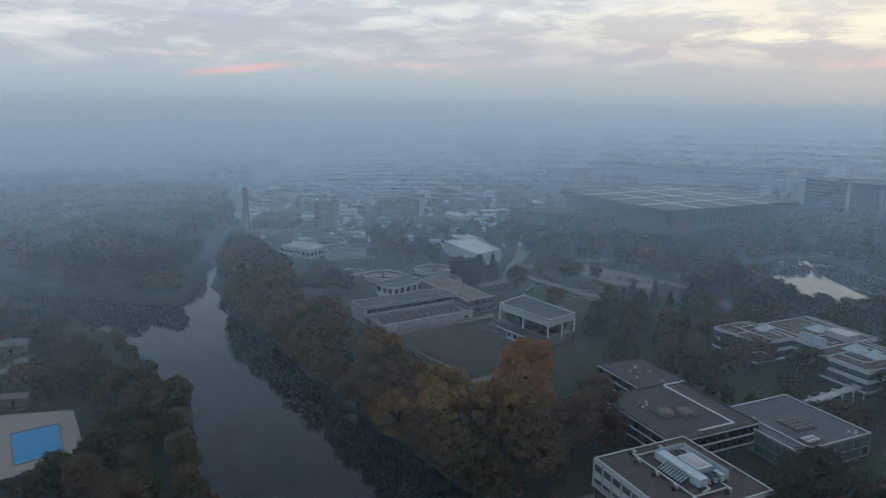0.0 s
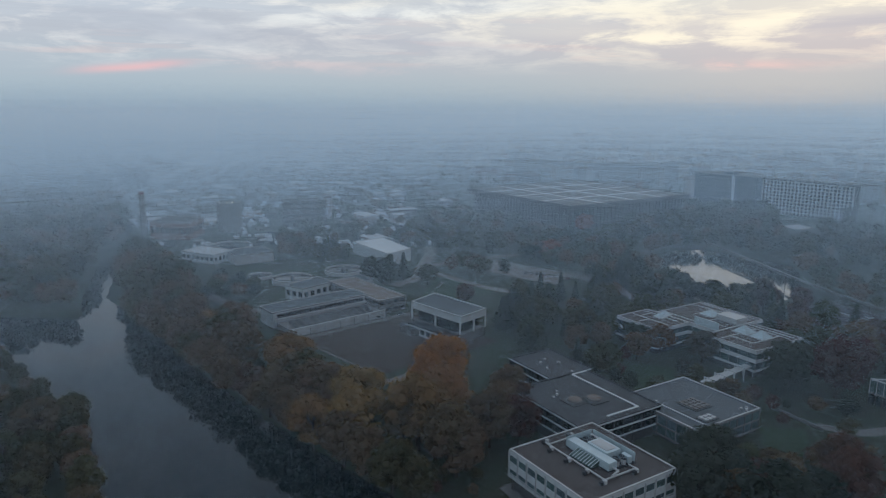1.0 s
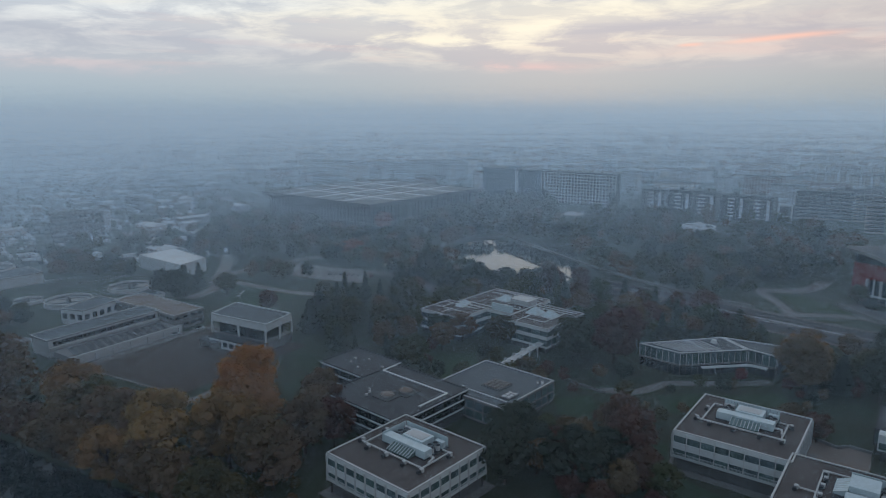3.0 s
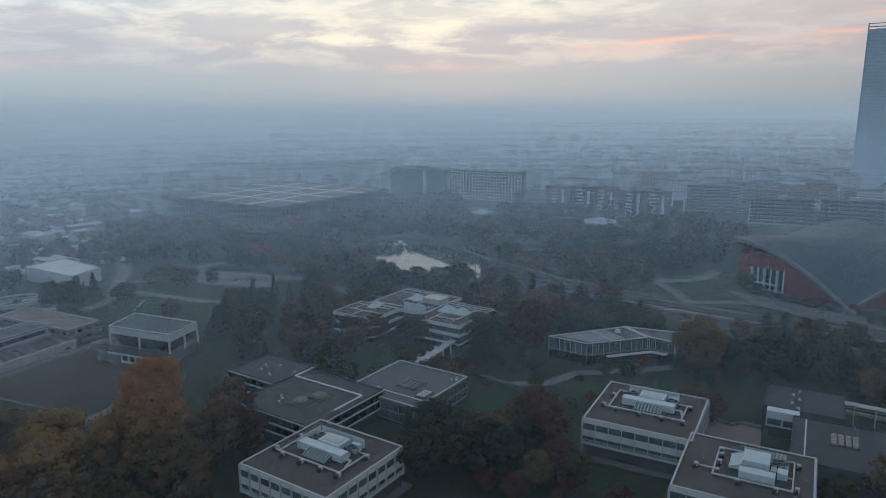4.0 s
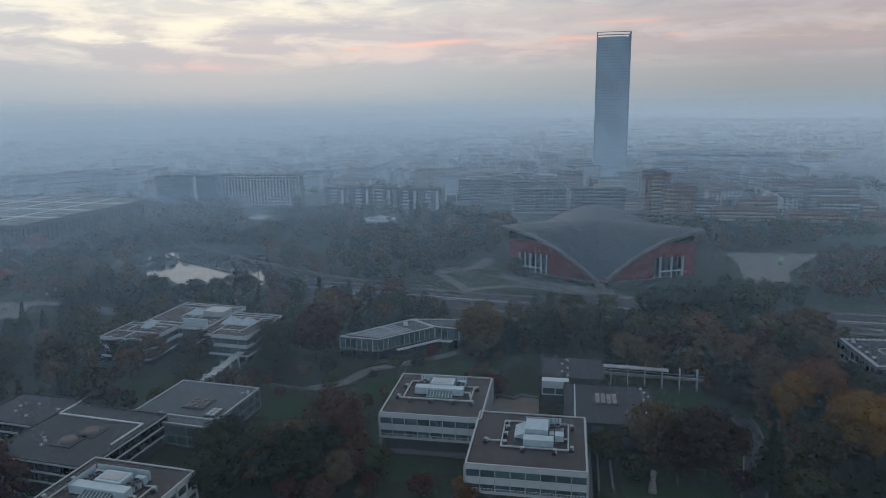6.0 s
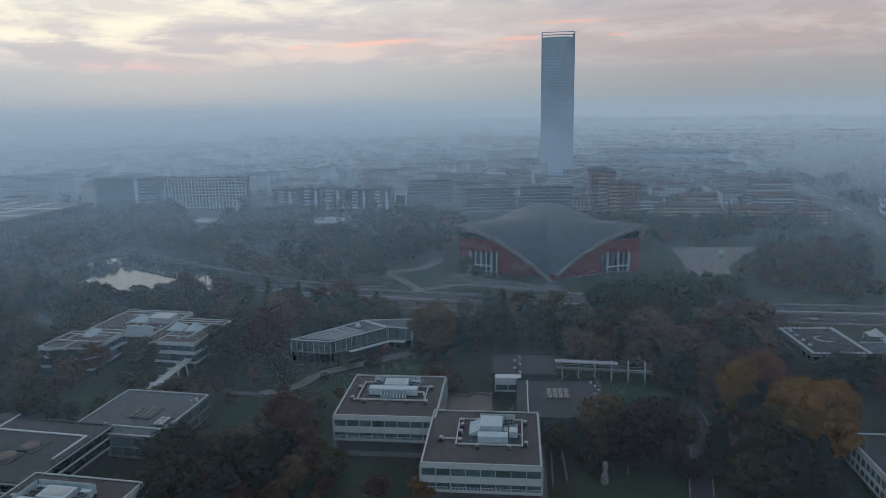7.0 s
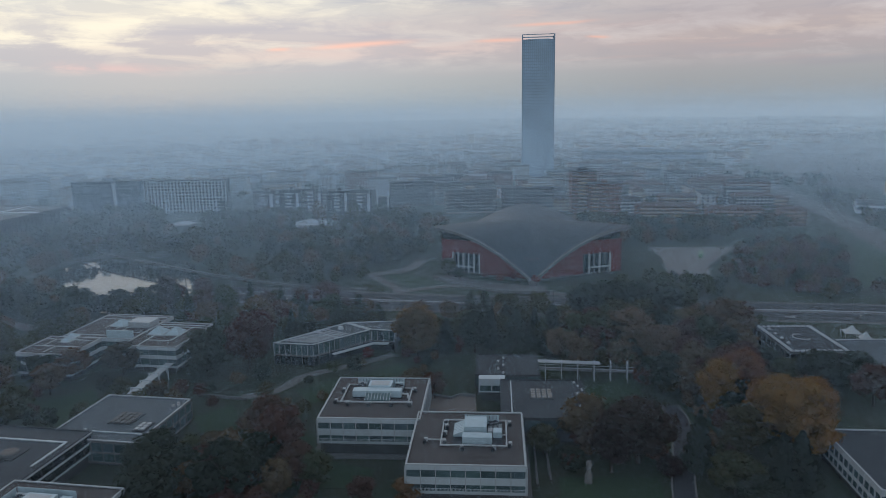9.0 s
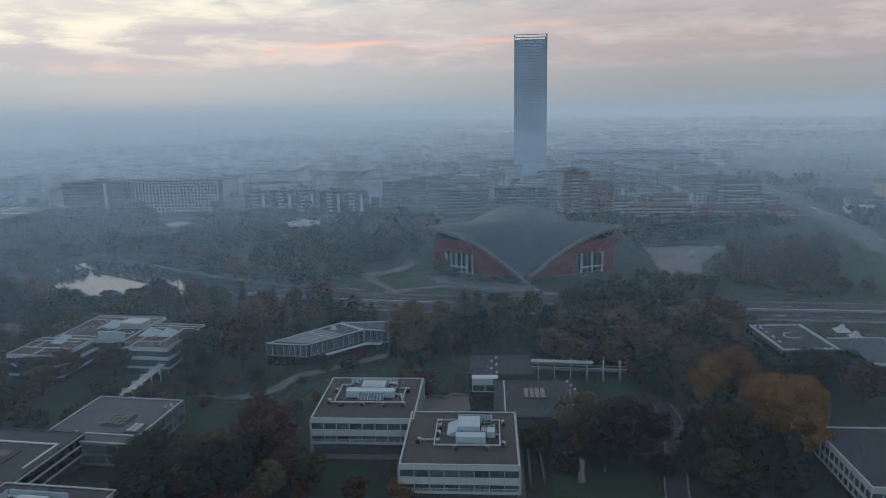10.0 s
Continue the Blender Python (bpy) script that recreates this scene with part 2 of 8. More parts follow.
def box(x0, x1, y0, y1, z0, z1, bevel=0.0):
    bm = bmesh.new()
    add_box(bm, x0, x1, y0, y1, z0, z1)
    if bevel:
        bmesh.ops.bevel(bm, geom=bm.edges[:], offset=bevel, segments=1, affect="EDGES")
    return bm


def boxes(*rows):
    bm = bmesh.new()
    for r in rows:
        add_box(bm, *r)
    return bm


def add_prism(bm, pts, z0, z1):
    if sum(a[0] * b[1] - b[0] * a[1] for a, b in zip(pts, pts[1:] + pts[:1])) < 0:
        pts = pts[::-1]
    lo = [bm.verts.new((p[0], p[1], z0)) for p in pts]
    hi = [bm.verts.new((p[0], p[1], z1)) for p in pts]
    bm.faces.new(lo[::-1])
    bm.faces.new(hi)
    for i in range(len(pts)):
        j = (i + 1) % len(pts)
        bm.faces.new((lo[i], lo[j], hi[j], hi[i]))
    return bm


def prism(pts, z0, z1):
    return add_prism(bmesh.new(), list(pts), z0, z1)


def add_cylinder(bm, x, y, z0, z1, r0, r1=None, n=12):
    r1 = r0 if r1 is None else r1
    lo = [bm.verts.new((x + r0 * math.cos(2 * math.pi * i / n), y + r0 * math.sin(2 * math.pi * i / n), z0)) for i in range(n)]
    hi = [bm.verts.new((x + r1 * math.cos(2 * math.pi * i / n), y + r1 * math.sin(2 * math.pi * i / n), z1)) for i in range(n)]
    bm.faces.new(lo[::-1])
    bm.faces.new(hi)
    for i in range(n):
        j = (i + 1) % n
        bm.faces.new((lo[i], lo[j], hi[j], hi[i]))
    return bm


def cylinder(x, y, z0, z1, r0, r1=None, n=12):
    return add_cylinder(bmesh.new(), x, y, z0, z1, r0, r1, n)


def add_bar(bm, a, b, r, n=5, r1=None):
    """A tapered round bar from a to b."""
    a, b = Vector(a), Vector(b)
    r1 = r if r1 is None else r1
    q = (b - a).to_track_quat("Z", "Y").to_matrix()
    rings = []
    for p, rad in ((a, r), (b, r1)):
        rings.append([bm.verts.new(p + q @ Vector((rad * math.cos(2 * math.pi * i / n), rad * math.sin(2 * math.pi * i / n), 0))) for i in range(n)])
    bm.faces.new(rings[0][::-1])
    bm.faces.new(rings[1])
    for i in range(n):
        j = (i + 1) % n
        bm.faces.new((rings[0][i], rings[0][j], rings[1][j], rings[1][i]))


def rim(pts, z0, z1, w):
    """An upright band of width w along the inside of a convex outline."""
    bm = bmesh.new()
    n = len(pts)
    cx, cy = sum(p[0] for p in pts) / n, sum(p[1] for p in pts) / n
    if sum(a[0] * b[1] - b[0] * a[1] for a, b in zip(pts, pts[1:] + pts[:1])) < 0:
        pts = pts[::-1]
    inner = []
    for i in range(n):
        p0, p1, p2 = Vector(pts[i - 1]), Vector(pts[i]), Vector(pts[(i + 1) % n])
        e0, e1 = (p1 - p0).normalized(), (p2 - p1).normalized()
        n0, n1 = Vector((-e0.y, e0.x)), Vector((-e1.y, e1.x))
        k = n0 + n1
        k = k / max(0.3, (1 + n0.dot(n1)))
        inner.append(p1 + k * w)
    for i in range(n):
        j = (i + 1) % n
        q = [pts[i], pts[j], inner[j], inner[i]]
        vs = [bm.verts.new((p[0], p[1], z)) for z in (z0, z1) for p in q]
        for f in ((3, 2, 1, 0), (4, 5, 6, 7), (0, 1, 5, 4), (1, 2, 6, 5), (2, 3, 7, 6), (3, 0, 4, 7)):
            bm.faces.new([vs[k] for k in f])
    return bm


def inside(x, y, poly):
    hit = False
    for (x0, y0), (x1, y1) in zip(poly, poly[1:] + poly[:1]):
        if (y0 > y) != (y1 > y) and x < (x1 - x0) * (y - y0) / (y1 - y0) + x0:
            hit = not hit
    return hit


def strip(line, width):
    """Outline of a band of the given width along a line of points."""
    left, right = [], []
    for i, p in enumerate(line):
        a, b = Vector(line[max(0, i - 1)]), Vector(line[min(len(line) - 1, i + 1)])
        d = (b - a).normalized()
        k = Vector((-d.y, d.x)) * width / 2
        left.append(tuple(Vector(p) + k))
        right.append(tuple(Vector(p) - k))
    return left + right[::-1]


# ---- ground, river and lake ----
RIVER = [(168, -70), (96, 70), (11, 187), (-33, 246), (-72, 305), (-113, 375), (-146, 425), (-168, 520), (-182, 520), (-160, 425), (-146, 384),
         (-180, 392), (-225, 402), (-290, 440), (-300, 428), (-240, 385), (-205, 362), (-160, 328), (-98, 243), (-86, 212), (-64, 166), (-10, 50), (40, -80)]
LAKE = [(205, 372), (228, 362), (257, 360), (285, 385), (311, 426), (316, 442), (299, 486), (280, 506), (252, 503), (224, 474), (232, 440), (222, 415), (207, 395)]


def edge_distance(xs, ys, poly):
    """Distance to the outline, negative inside, for arrays of points."""
    best = np.full(xs.shape, 1e9)
    ins = np.zeros(xs.shape, bool)
    for (x0, y0), (x1, y1) in zip(poly, poly[1:] + poly[:1]):
        dx, dy = x1 - x0, y1 - y0
        t = np.clip(((xs - x0) * dx + (ys - y0) * dy) / (dx * dx + dy * dy), 0, 1)
        best = np.minimum(best, np.hypot(xs - x0 - t * dx, ys - y0 - t * dy))
        if dy:
            ins ^= ((y0 > ys) != (y1 > ys)) & (xs < dx * (ys - y0) / dy + x0)
    return np.where(ins, -best, best)


def build_ground():
    xs = np.concatenate([[-4600, -3000, -2000, -1300, -900, -650, -500, -420], np.arange(-360, 480, 5.0), [520, 580, 660, 800, 1000, 1300, 1800, 2500, 3400, 4600]])
    ys = np.concatenate([[-4600, -2500, -1200, -600, -300, -180], np.arange(-120, 640, 5.0), [680, 740, 820, 950, 1150, 1500, 2000, 2700, 3600, 4700]])
    gx, gy = np.meshgrid(xs, ys)
    z = np.zeros(gx.shape)
    dr = edge_distance(gx, gy, RIVER)
    dl = edge_distance(gx, gy, LAKE)
    z = np.where(dr < 3, -6.0 + 6.0 * np.clip((dr + 3) / 6, 0, 1), z)
    z = np.where(dl < 3, -2.5 + 2.5 * np.clip((dl + 2) / 5, 0, 1), z)
    verts = np.stack([gx, gy, z], -1).reshape(-1, 3)
    i = np.arange(len(verts)).reshape(gx.shape)
    faces = np.stack([i[:-1, :-1], i[:-1, 1:], i[1:, 1:], i[1:, :-1]], -1).reshape(-1, 4)
    me = bpy.data.meshes.new("ground")
    me.from_pydata(verts.tolist(), [], faces.tolist())
    for p in me.polygons:
        p.use_smooth = True
    me.materials.append(M["grass"])
    tagged(new("ground", me), "autumn grass and bare earth, flat riverside parkland", "ground", kind="structure")


build_ground()


def water_material(name, color, rough):
    m = material(name, color, rough, vary=0.4, scale=0.03, grain=0.12, spec=0.2)
    t = m.node_tree
    p = t.nodes["Principled BSDF"]
    geo = t.nodes.new("ShaderNodeNewGeometry")
    n = node(t, "ShaderNodeTexNoise", Scale=0.8, Detail=3.0)
    t.links.new(geo.outputs["Position"], n.inputs["Vector"])
    b = node(t, "ShaderNodeBump", Strength=0.06, Distance=0.05)
    t.links.new(n.outputs["Fac"], b.inputs["Height"])
    t.links.new(b.outputs[0], p.inputs["Normal"])
    return m


M["river_water"] = water_material("river_water", (0.004, 0.012, 0.016), 0.05)
M["lake_water"] = water_material("lake_water", (0.02, 0.028, 0.03), 0.08)


def sheet(name, pts, z, mat, label, category, thick=0.12):
    return tagged(link(name, prism(pts, z - thick, z), mat), label, category, kind="structure")


def flat(pts, z):
    bm = bmesh.new()
    if sum(a[0] * b[1] - b[0] * a[1] for a, b in zip(pts, pts[1:] + pts[:1])) < 0:
        pts = pts[::-1]
    bm.faces.new([bm.verts.new((x, y, z)) for x, y in pts])
    bmesh.ops.triangulate(bm, faces=bm.faces[:])
    return bm


def grow(poly, k):
    c = Vector((sum(p[0] for p in poly) / len(poly), sum(p[1] for p in poly) / len(poly)))
    return [tuple(Vector(p) + (Vector(p) - c).normalized() * k) for p in poly]


# the river's surface, wider than the channel so that the banks cut its edge
tagged(link("river", flat([(183, -70), (106, 76), (19, 193), (-25, 251), (-64, 309), (-106, 378), (-138, 428), (-160, 525), (-190, 525), (-167, 430), (-152, 396),
                           (-182, 401), (-224, 411), (-288, 450), (-308, 424), (-244, 377), (-211, 355), (-167, 322), (-105, 239), (-93, 208), (-72, 162), (-18, 46), (25, -80)], -3.0), "river_water"),
       "broad dark calm river reflecting trees and dusk sky", "river", kind="structure")
tagged(link("lake", flat(grow(LAKE, 2.0), -1.0), "lake_water"), "small park lake reflecting the pale sky", "lake", kind="structure")


# ---- pavilions of the campus ----
def mesh_of(name, bm, mat):
    me = bpy.data.meshes.new(name)
    bm.to_mesh(me)
    bm.free()
    me.materials.append(M[mat])
    return me


def put(name, me, parent, m, label=""):
    ob = new(name, me)
    ob.parent = parent
    ob.matrix_local = m
    if label:
        tagged(ob, label=label)
    return ob


def facade(parent, p0, p1, z0, z1, bays, window_mat, fin_mat, depth=0.25, fin=0.28, inset=0.12, name="window", cache={}):
    """A row of window panes with fins between, along the line p0 to p1 (outside to the right of it)."""
    a, b = Vector(p0), Vector(p1)
    L = (b - a).length
    ang = math.degrees(math.atan2(b.y - a.y, b.x - a.x))
    w = L / bays
    key = (round(w, 3), round(z1 - z0, 3), window_mat, fin_mat, fin, depth)
    if key not in cache:
        pane = boxes((fin / 2, w - fin / 2, inset, inset + 0.06, 0.0, z1 - z0))
        rail = mesh_of("mullion", boxes((-fin / 2, fin / 2, -depth, inset + 0.06, 0.0, z1 - z0)), fin_mat)
        cache[key] = (mesh_of("pane", pane, window_mat), rail)
    pane, rail = cache[key]
    for i in range(bays + 1):
        q = a + (b - a) * (i / bays)
        if i < bays:
            put("mullion", rail, put(name, pane, parent, pose(q.x, q.y, z0, 0, 0, ang)), Matrix.Identity(4))
        else:
            put("mullion", rail, parent, pose(q.x, q.y, z0, 0, 0, ang))


def sides(x0, x1, y0, y1):
    """The four sides of a rectangle, each with its outside to the right."""
    return [((x0, y0), (x1, y0)), ((x1, y0), (x1, y1)), ((x1, y1), (x0, y1)), ((x0, y1), (x0, y0))]


def flat_block(name, m, x0, x1, y0, y1, roof, label, category="building", bays=(8, 8), bands=None, roof_mat="roof_felt", panel="white_panel", group="", rim_mat="pale_trim", fin=0.28, fin_mat="white_panel", pane="glass_band"):
    """A flat-roofed office block: dark core, panel bands, rows of panes with fins, roof and its pale rim."""
    ob = thing(name, m, label, category, group)
    bands = bands or [(roof - 1.5, roof), (roof - 5.9, roof - 3.7), (roof - 8.8, roof - 8.0)]
    low = bands[-1][0]
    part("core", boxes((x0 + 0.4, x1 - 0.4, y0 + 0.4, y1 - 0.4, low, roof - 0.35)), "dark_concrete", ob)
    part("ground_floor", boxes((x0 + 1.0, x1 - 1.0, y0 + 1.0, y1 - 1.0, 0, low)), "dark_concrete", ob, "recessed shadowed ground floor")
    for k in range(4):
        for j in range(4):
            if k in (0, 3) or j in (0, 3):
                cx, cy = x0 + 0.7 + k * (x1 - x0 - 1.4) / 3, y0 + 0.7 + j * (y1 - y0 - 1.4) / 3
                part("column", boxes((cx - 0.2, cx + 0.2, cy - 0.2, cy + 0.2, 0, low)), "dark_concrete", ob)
    for z0, z1 in bands:
        for (a, b) in sides(x0, x1, y0, y1):
            d = 0.22
            if a[1] == b[1]:
                s = 1 if a[1] == y0 else -1
                lo, hi = sorted((a[1] - s * 0.1, a[1] + s * d))
                bm = boxes((x0 - 0.1, x1 + 0.1, lo, hi, z0, z1))
            else:
                s = 1 if a[0] == x0 else -1
                lo, hi = sorted((a[0] - s * 0.1, a[0] + s * d))
                bm = boxes((lo, hi, y0 + d + 0.01, y1 - d - 0.01, z0, z1))
            part("spandrel", bm, panel, ob)
    for (hi, lo) in zip(bands[:-1], bands[1:]):
        for k, (a, b) in enumerate(sides(x0, x1, y0, y1)):
            facade(ob, a, b, lo[1], hi[0], bays[k % 2], pane, fin_mat, fin=fin)
    deck = part("roof", boxes((x0 + 0.25, x1 - 0.25, y0 + 0.25, y1 - 0.25, roof - 0.34, roof - 0.1)), roof_mat, ob, "grey felt roof with stains")
    part("roof_rim", rim([(x0 - 0.12, y0 - 0.12), (x1 + 0.12, y0 - 0.12), (x1 + 0.12, y1 + 0.12), (x0 - 0.12, y1 + 0.12)], roof, roof + 0.28, 0.5), rim_mat, deck, "pale metal roof edge")
    return ob


def roof_plant(m, kind):
    """Pale ventilation plant on a flat roof: housings, a sloped hood, a screen of louvres behind, ducts with vent boxes round it."""
    ob = thing("rooftop_plant", m, ("wide", "square", "walled")[kind] + " pale metal ventilation plant with ducts on a flat roof", "ventilation plant", "rooftop plants")
    part("plinth", boxes((-8.8, 8.8, -5.2, 5.6, 0.0, 0.2) if kind != 1 else (-7.2, 8.0, -7.8, 6.2, 0.0, 0.2)), "roof_dark", ob)
    louvre = mesh_of("louvre", box(-0.42, 0.42, -0.06, 0.06, 0, 2.9, 0.03), "white_metal")
    bar = mesh_of("hood_bar", box(-0.07, 0.07, -0.06, 3.3, -0.05, 0.1), "white_panel")
    drum = mesh_of("fan_drum", cylinder(0, 0, 0, 1.7, 0.62, 0.62, 12), "pale_trim")
    cap = mesh_of("fan_cap", cylinder(0, 0, 1.7, 2.0, 0.8, 0.3, 12), "roof_dark")
    vent = mesh_of("vent_box", box(-0.55, 0.55, -0.5, 0.5, 0, 1.2, 0.08), "pale_trim")
    dark_vent = mesh_of("vent_box", box(-0.5, 0.5, -0.5, 0.5, 0, 1.0, 0.08), "roof_dark")
    foot = mesh_of("duct_foot", box(-0.12, 0.12, -0.12, 0.12, 0, 0.36), "dark_concrete")

    def hood(mm, w):
        """A sloped glazed hood of width w that falls towards -y."""
        bm = bmesh.new()
        q = [(-w / 2, -3.2, 0.2), (w / 2, -3.2, 0.2), (w / 2, 0, 0.2), (-w / 2, 0, 0.2), (-w / 2, -3.2, 0.7), (w / 2, -3.2, 0.7), (w / 2, 0, 2.0), (-w / 2, 0, 2.0)]
        vs = [bm.verts.new(p) for p in q]
        for f in ((3, 2, 1, 0), (4, 5, 6, 7), (0, 1, 5, 4), (1, 2, 6, 5), (2, 3, 7, 6), (3, 0, 4, 7)):
            bm.faces.new([vs[i] for i in f])
        bm.transform(mm)
        body = part("hood", bm, "white_metal" if kind == 1 else "glass_band", ob, "sloped pale intake hood")
        n = int(w / 1.0)
        for i in range(n + 1):
            put("hood_bar", bar, body, mm @ pose(-w / 2 + w * i / n, -3.2, 0.72, 22, 0, 0))

    def duct(x0, x1, y0, y1):
        part("duct", box(x0, x1, y0, y1, 0.36, 0.8, 0.06), "pale_trim", ob)
        long_x = x1 - x0 > y1 - y0
        n = max(2, int(max(x1 - x0, y1 - y0) / 4))
        for i in range(n + 1):
            f = 0.04 + 0.92 * i / n
            put("duct_foot", foot, ob, pose(x0 + (x1 - x0) * f, (y0 + y1) / 2, 0) if long_x else pose((x0 + x1) / 2, y0 + (y1 - y0) * f, 0))

    def bent_pipe(pts, r, mat="pale_trim"):
        bm = bmesh.new()
        for a, b in zip(pts, pts[1:]):
            add_bar(bm, a, b, r, 8)
        part("pipe", bm, mat, ob)

    if kind == 1:
        part("housing", box(-3.6, 3.2, -2.2, 5.0, 0.2, 3.1, 0.08), "white_metal", ob)
        part("housing", box(-4.0, 4.9, -7.6, -4.4, 0.2, 2.4, 0.08), "white_metal", ob)
        part("unit", box(5.2, 7.8, -3.6, -0.6, 0.2, 2.1, 0.06), "white_metal", ob)
        part("unit", box(3.5, 5.0, -1.8, 0.6, 0.2, 1.5, 0.06), "pale_trim", ob)
        part("unit", box(5.3, 7.4, -0.3, 1.0, 0.2, 1.4, 0.06), "pale_trim", ob)
        hood(pose(-3.7, 0.8, 0, 0, 0, -90), 7.6)
        for x, y in ((4.3, 1.8), (5.8, 2.2), (4.4, 3.8), (5.9, 4.2), (7.2, 3.0)):
            put("fan_cap", cap, put("fan_drum", drum, ob, pose(x, y, 0.2)), Matrix.Identity(4))
        bent_pipe([(-2.6 + 0.8 * i, -3.4 + 0.7 * math.sin(i * 0.45), 1.3) for i in range(8)], 0.42)
        bent_pipe([(-1.8, -4.0, 0.7), (0.6, -2.7, 0.7), (3.4, -3.6, 0.7)], 0.3, "concrete")
        for i in range(11):
            put("louvre", louvre, ob, pose(-3.4 + i, 5.9, 0.1, 0, 0, 24))
        part("louvre_rail", boxes((-3.9, 7.2, 5.84, 5.96, 3.0, 3.14)), "white_metal", ob)
        for d in ((-10.6, 9.4, -9.2, -8.75), (-10.6, 9.4, 7.2, 7.65), (-10.6, -10.15, -8.74, 7.19), (8.95, 9.4, -8.74, 7.19), (-14.4, -10.61, -6.0, -5.6), (7.9, 8.94, -2.4, -2.0)):
            duct(*d)
        for i, (x, y) in enumerate(((-9.5, 6.4), (-9.3, 3.2), (-9.4, -1.2), (-9.4, -6.6), (-15.0, -5.8), (10.2, 6.0), (10.3, -7.6), (-4.0, -9.9), (5.4, -9.9))):
            put("vent_box", vent, ob, pose(x, y, 0))
            put("vent_box", dark_vent, ob, pose(x + (0.2 if i % 2 else -0.3), y - 1.15, 0))
        return ob
    part("housing", box(-8.5, 8.5, -5.0, -1.8, 0.2, 2.6, 0.08), "white_metal", ob)
    roof = part("housing", box(-3.6, 4.6, -1.78, 3.6, 0.2, 3.0, 0.08), "white_metal", ob)
    part("roof_hatch", box(-2.8, 3.6, -1.0, 2.8, 3.0, 3.14, 0.04), "pale_trim", roof)
    hood(pose(0.6, -5.02, 0), 8.6)
    for x, y in ((-7.4, -0.8), (-5.8, -0.4), (-7.2, 1.2), (-5.4, 1.6), (-6.6, 3.2), (5.8, 0.2), (7.4, -0.6), (6.2, 2.4), (7.7, 1.6)):
        put("fan_cap", cap, put("fan_drum", drum, ob, pose(x, y, 0.2)), Matrix.Identity(4))
    part("unit", box(5.3, 8.3, 2.9, 4.4, 0.2, 2.2, 0.06), "white_metal", ob)
    part("unit", box(-8.3, -5.0, 3.8, 4.8, 0.2, 1.9, 0.06), "pale_trim", ob)
    bent_pipe([(-8.2, -1.2, 0.8), (-4.6, 0.2, 0.8), (-4.2, 3.0, 0.8)], 0.3)
    bent_pipe([(8.4, -3.4, 1.0), (10.6, -3.4, 1.0), (11.2, -6.4, 0.7)], 0.34)
    for i in range(17):
        put("louvre", louvre, ob, pose(-8.0 + i, 5.3, 0.1, 0, 0, 24))
    part("louvre_rail", boxes((-8.4, 8.4, 5.24, 5.36, 3.0, 3.14)), "white_metal", ob)
    if kind == 2:
        for i in range(10):
            put("louvre", louvre, ob, pose(-8.7, -4.6 + i, 0.1, 0, 0, 66))
        part("louvre_rail", boxes((-8.76, -8.64, -5.0, 5.0, 3.0, 3.14)), "white_metal", ob)
    for d in ((-13.6, 12.0, -9.6, -9.15), (-11.9, -11.45, -9.14, 5.4), (11.3, 11.75, -9.14, 2.6), (-11.44, -8.9, 4.9, 5.3), (8.9, 11.29, 2.1, 2.5)):
        duct(*d)
    for i, (x, y) in enumerate(((-13.4, -8.5), (-9.2, -10.3), (-1.6, -10.3), (5.6, -10.3), (12.3, -10.2), (12.5, 1.6), (-12.6, 0.6))):
        put("vent_box", vent, ob, pose(x, y, 0))
        put("vent_box", dark_vent, ob, pose(x + (0.3 if i % 2 else -0.2), y - 1.15, 0))
    return ob


PAV = [(170.8, 141.0, 28.6, 33.6), (161.9, 99.0, 28.6, 33.8), (68.3, 171.6, 23.9, 33.0)]
fin_mesh = mesh_of("fin", boxes((-0.11, 0.11, -0.5, -0.12, 0, 8.4)), "pale_trim")
for k, (cx, cy, ang, s) in enumerate(PAV):
    flat_block("office_pavilion", pose(cx, cy, 0, 0, 0, ang), -s / 2, s / 2, -s / 2, s / 2, 13.0,
               "square flat-roofed office pavilion with white spandrels and glass bands", group="square campus pavilions", fin=0.16)
    pav = bpy.data.objects["office_pavilion" + ("" if k == 0 else ".%03d" % k)]
    for a, b in sides(-s / 2 - 0.35, s / 2 + 0.35, -s / 2 - 0.35, s / 2 + 0.35):
        a, b = Vector(a), Vector(b)
        bm = bmesh.new()
        n = 90
        d = (b - a).normalized() * 0.05
        w = Vector((-d.y, d.x))
        for i in range(n):
            q = a.lerp(b, (i + 0.5) / n)
            add_prism(bm, [tuple(q - d - w), tuple(q + d - w), tuple(q + d + w), tuple(q - d + w)], 5.0, 6.0)
        for z in (5.0, 6.0):
            add_prism(bm, [tuple(a - w), tuple(b - w), tuple(b + w), tuple(a + w)], z, z + 0.08)
        part("railing", bm, "white_panel", pav, "white steel balustrade")
    for a, b in sides(-s / 2, s / 2, -s / 2, s / 2):
        a, b = Vector(a), Vector(b)
        ang_f = math.degrees(math.atan2(b.y - a.y, b.x - a.x))
        for i in range(9):
            q = a.lerp(b, i / 8)
            put("fin", fin_mesh, pav, pose(q.x, q.y, 4.2, 0, 0, ang_f), "slim white vertical facade fin")
    tagged(link("terrace", boxes((-s / 2 - 2.2, s / 2 + 2.2, -s / 2 - 2.2, s / 2 + 2.2, -0.1, 0.16)), "paving"), "pale paved terrace under an office pavilion", "terrace", kind="structure").matrix_world = pose(cx, cy, 0, 0, 0, ang)
    c = Matrix.Translation((cx, cy, 12.9)) @ pose(0, 0, 0, 0, 0, ang)
    roof_plant(c @ pose(*((4.5, 0.0, 0), (3.0, -2.5, 0), (4.0, 0.5, 0))[k], 0, 0, -90), k)

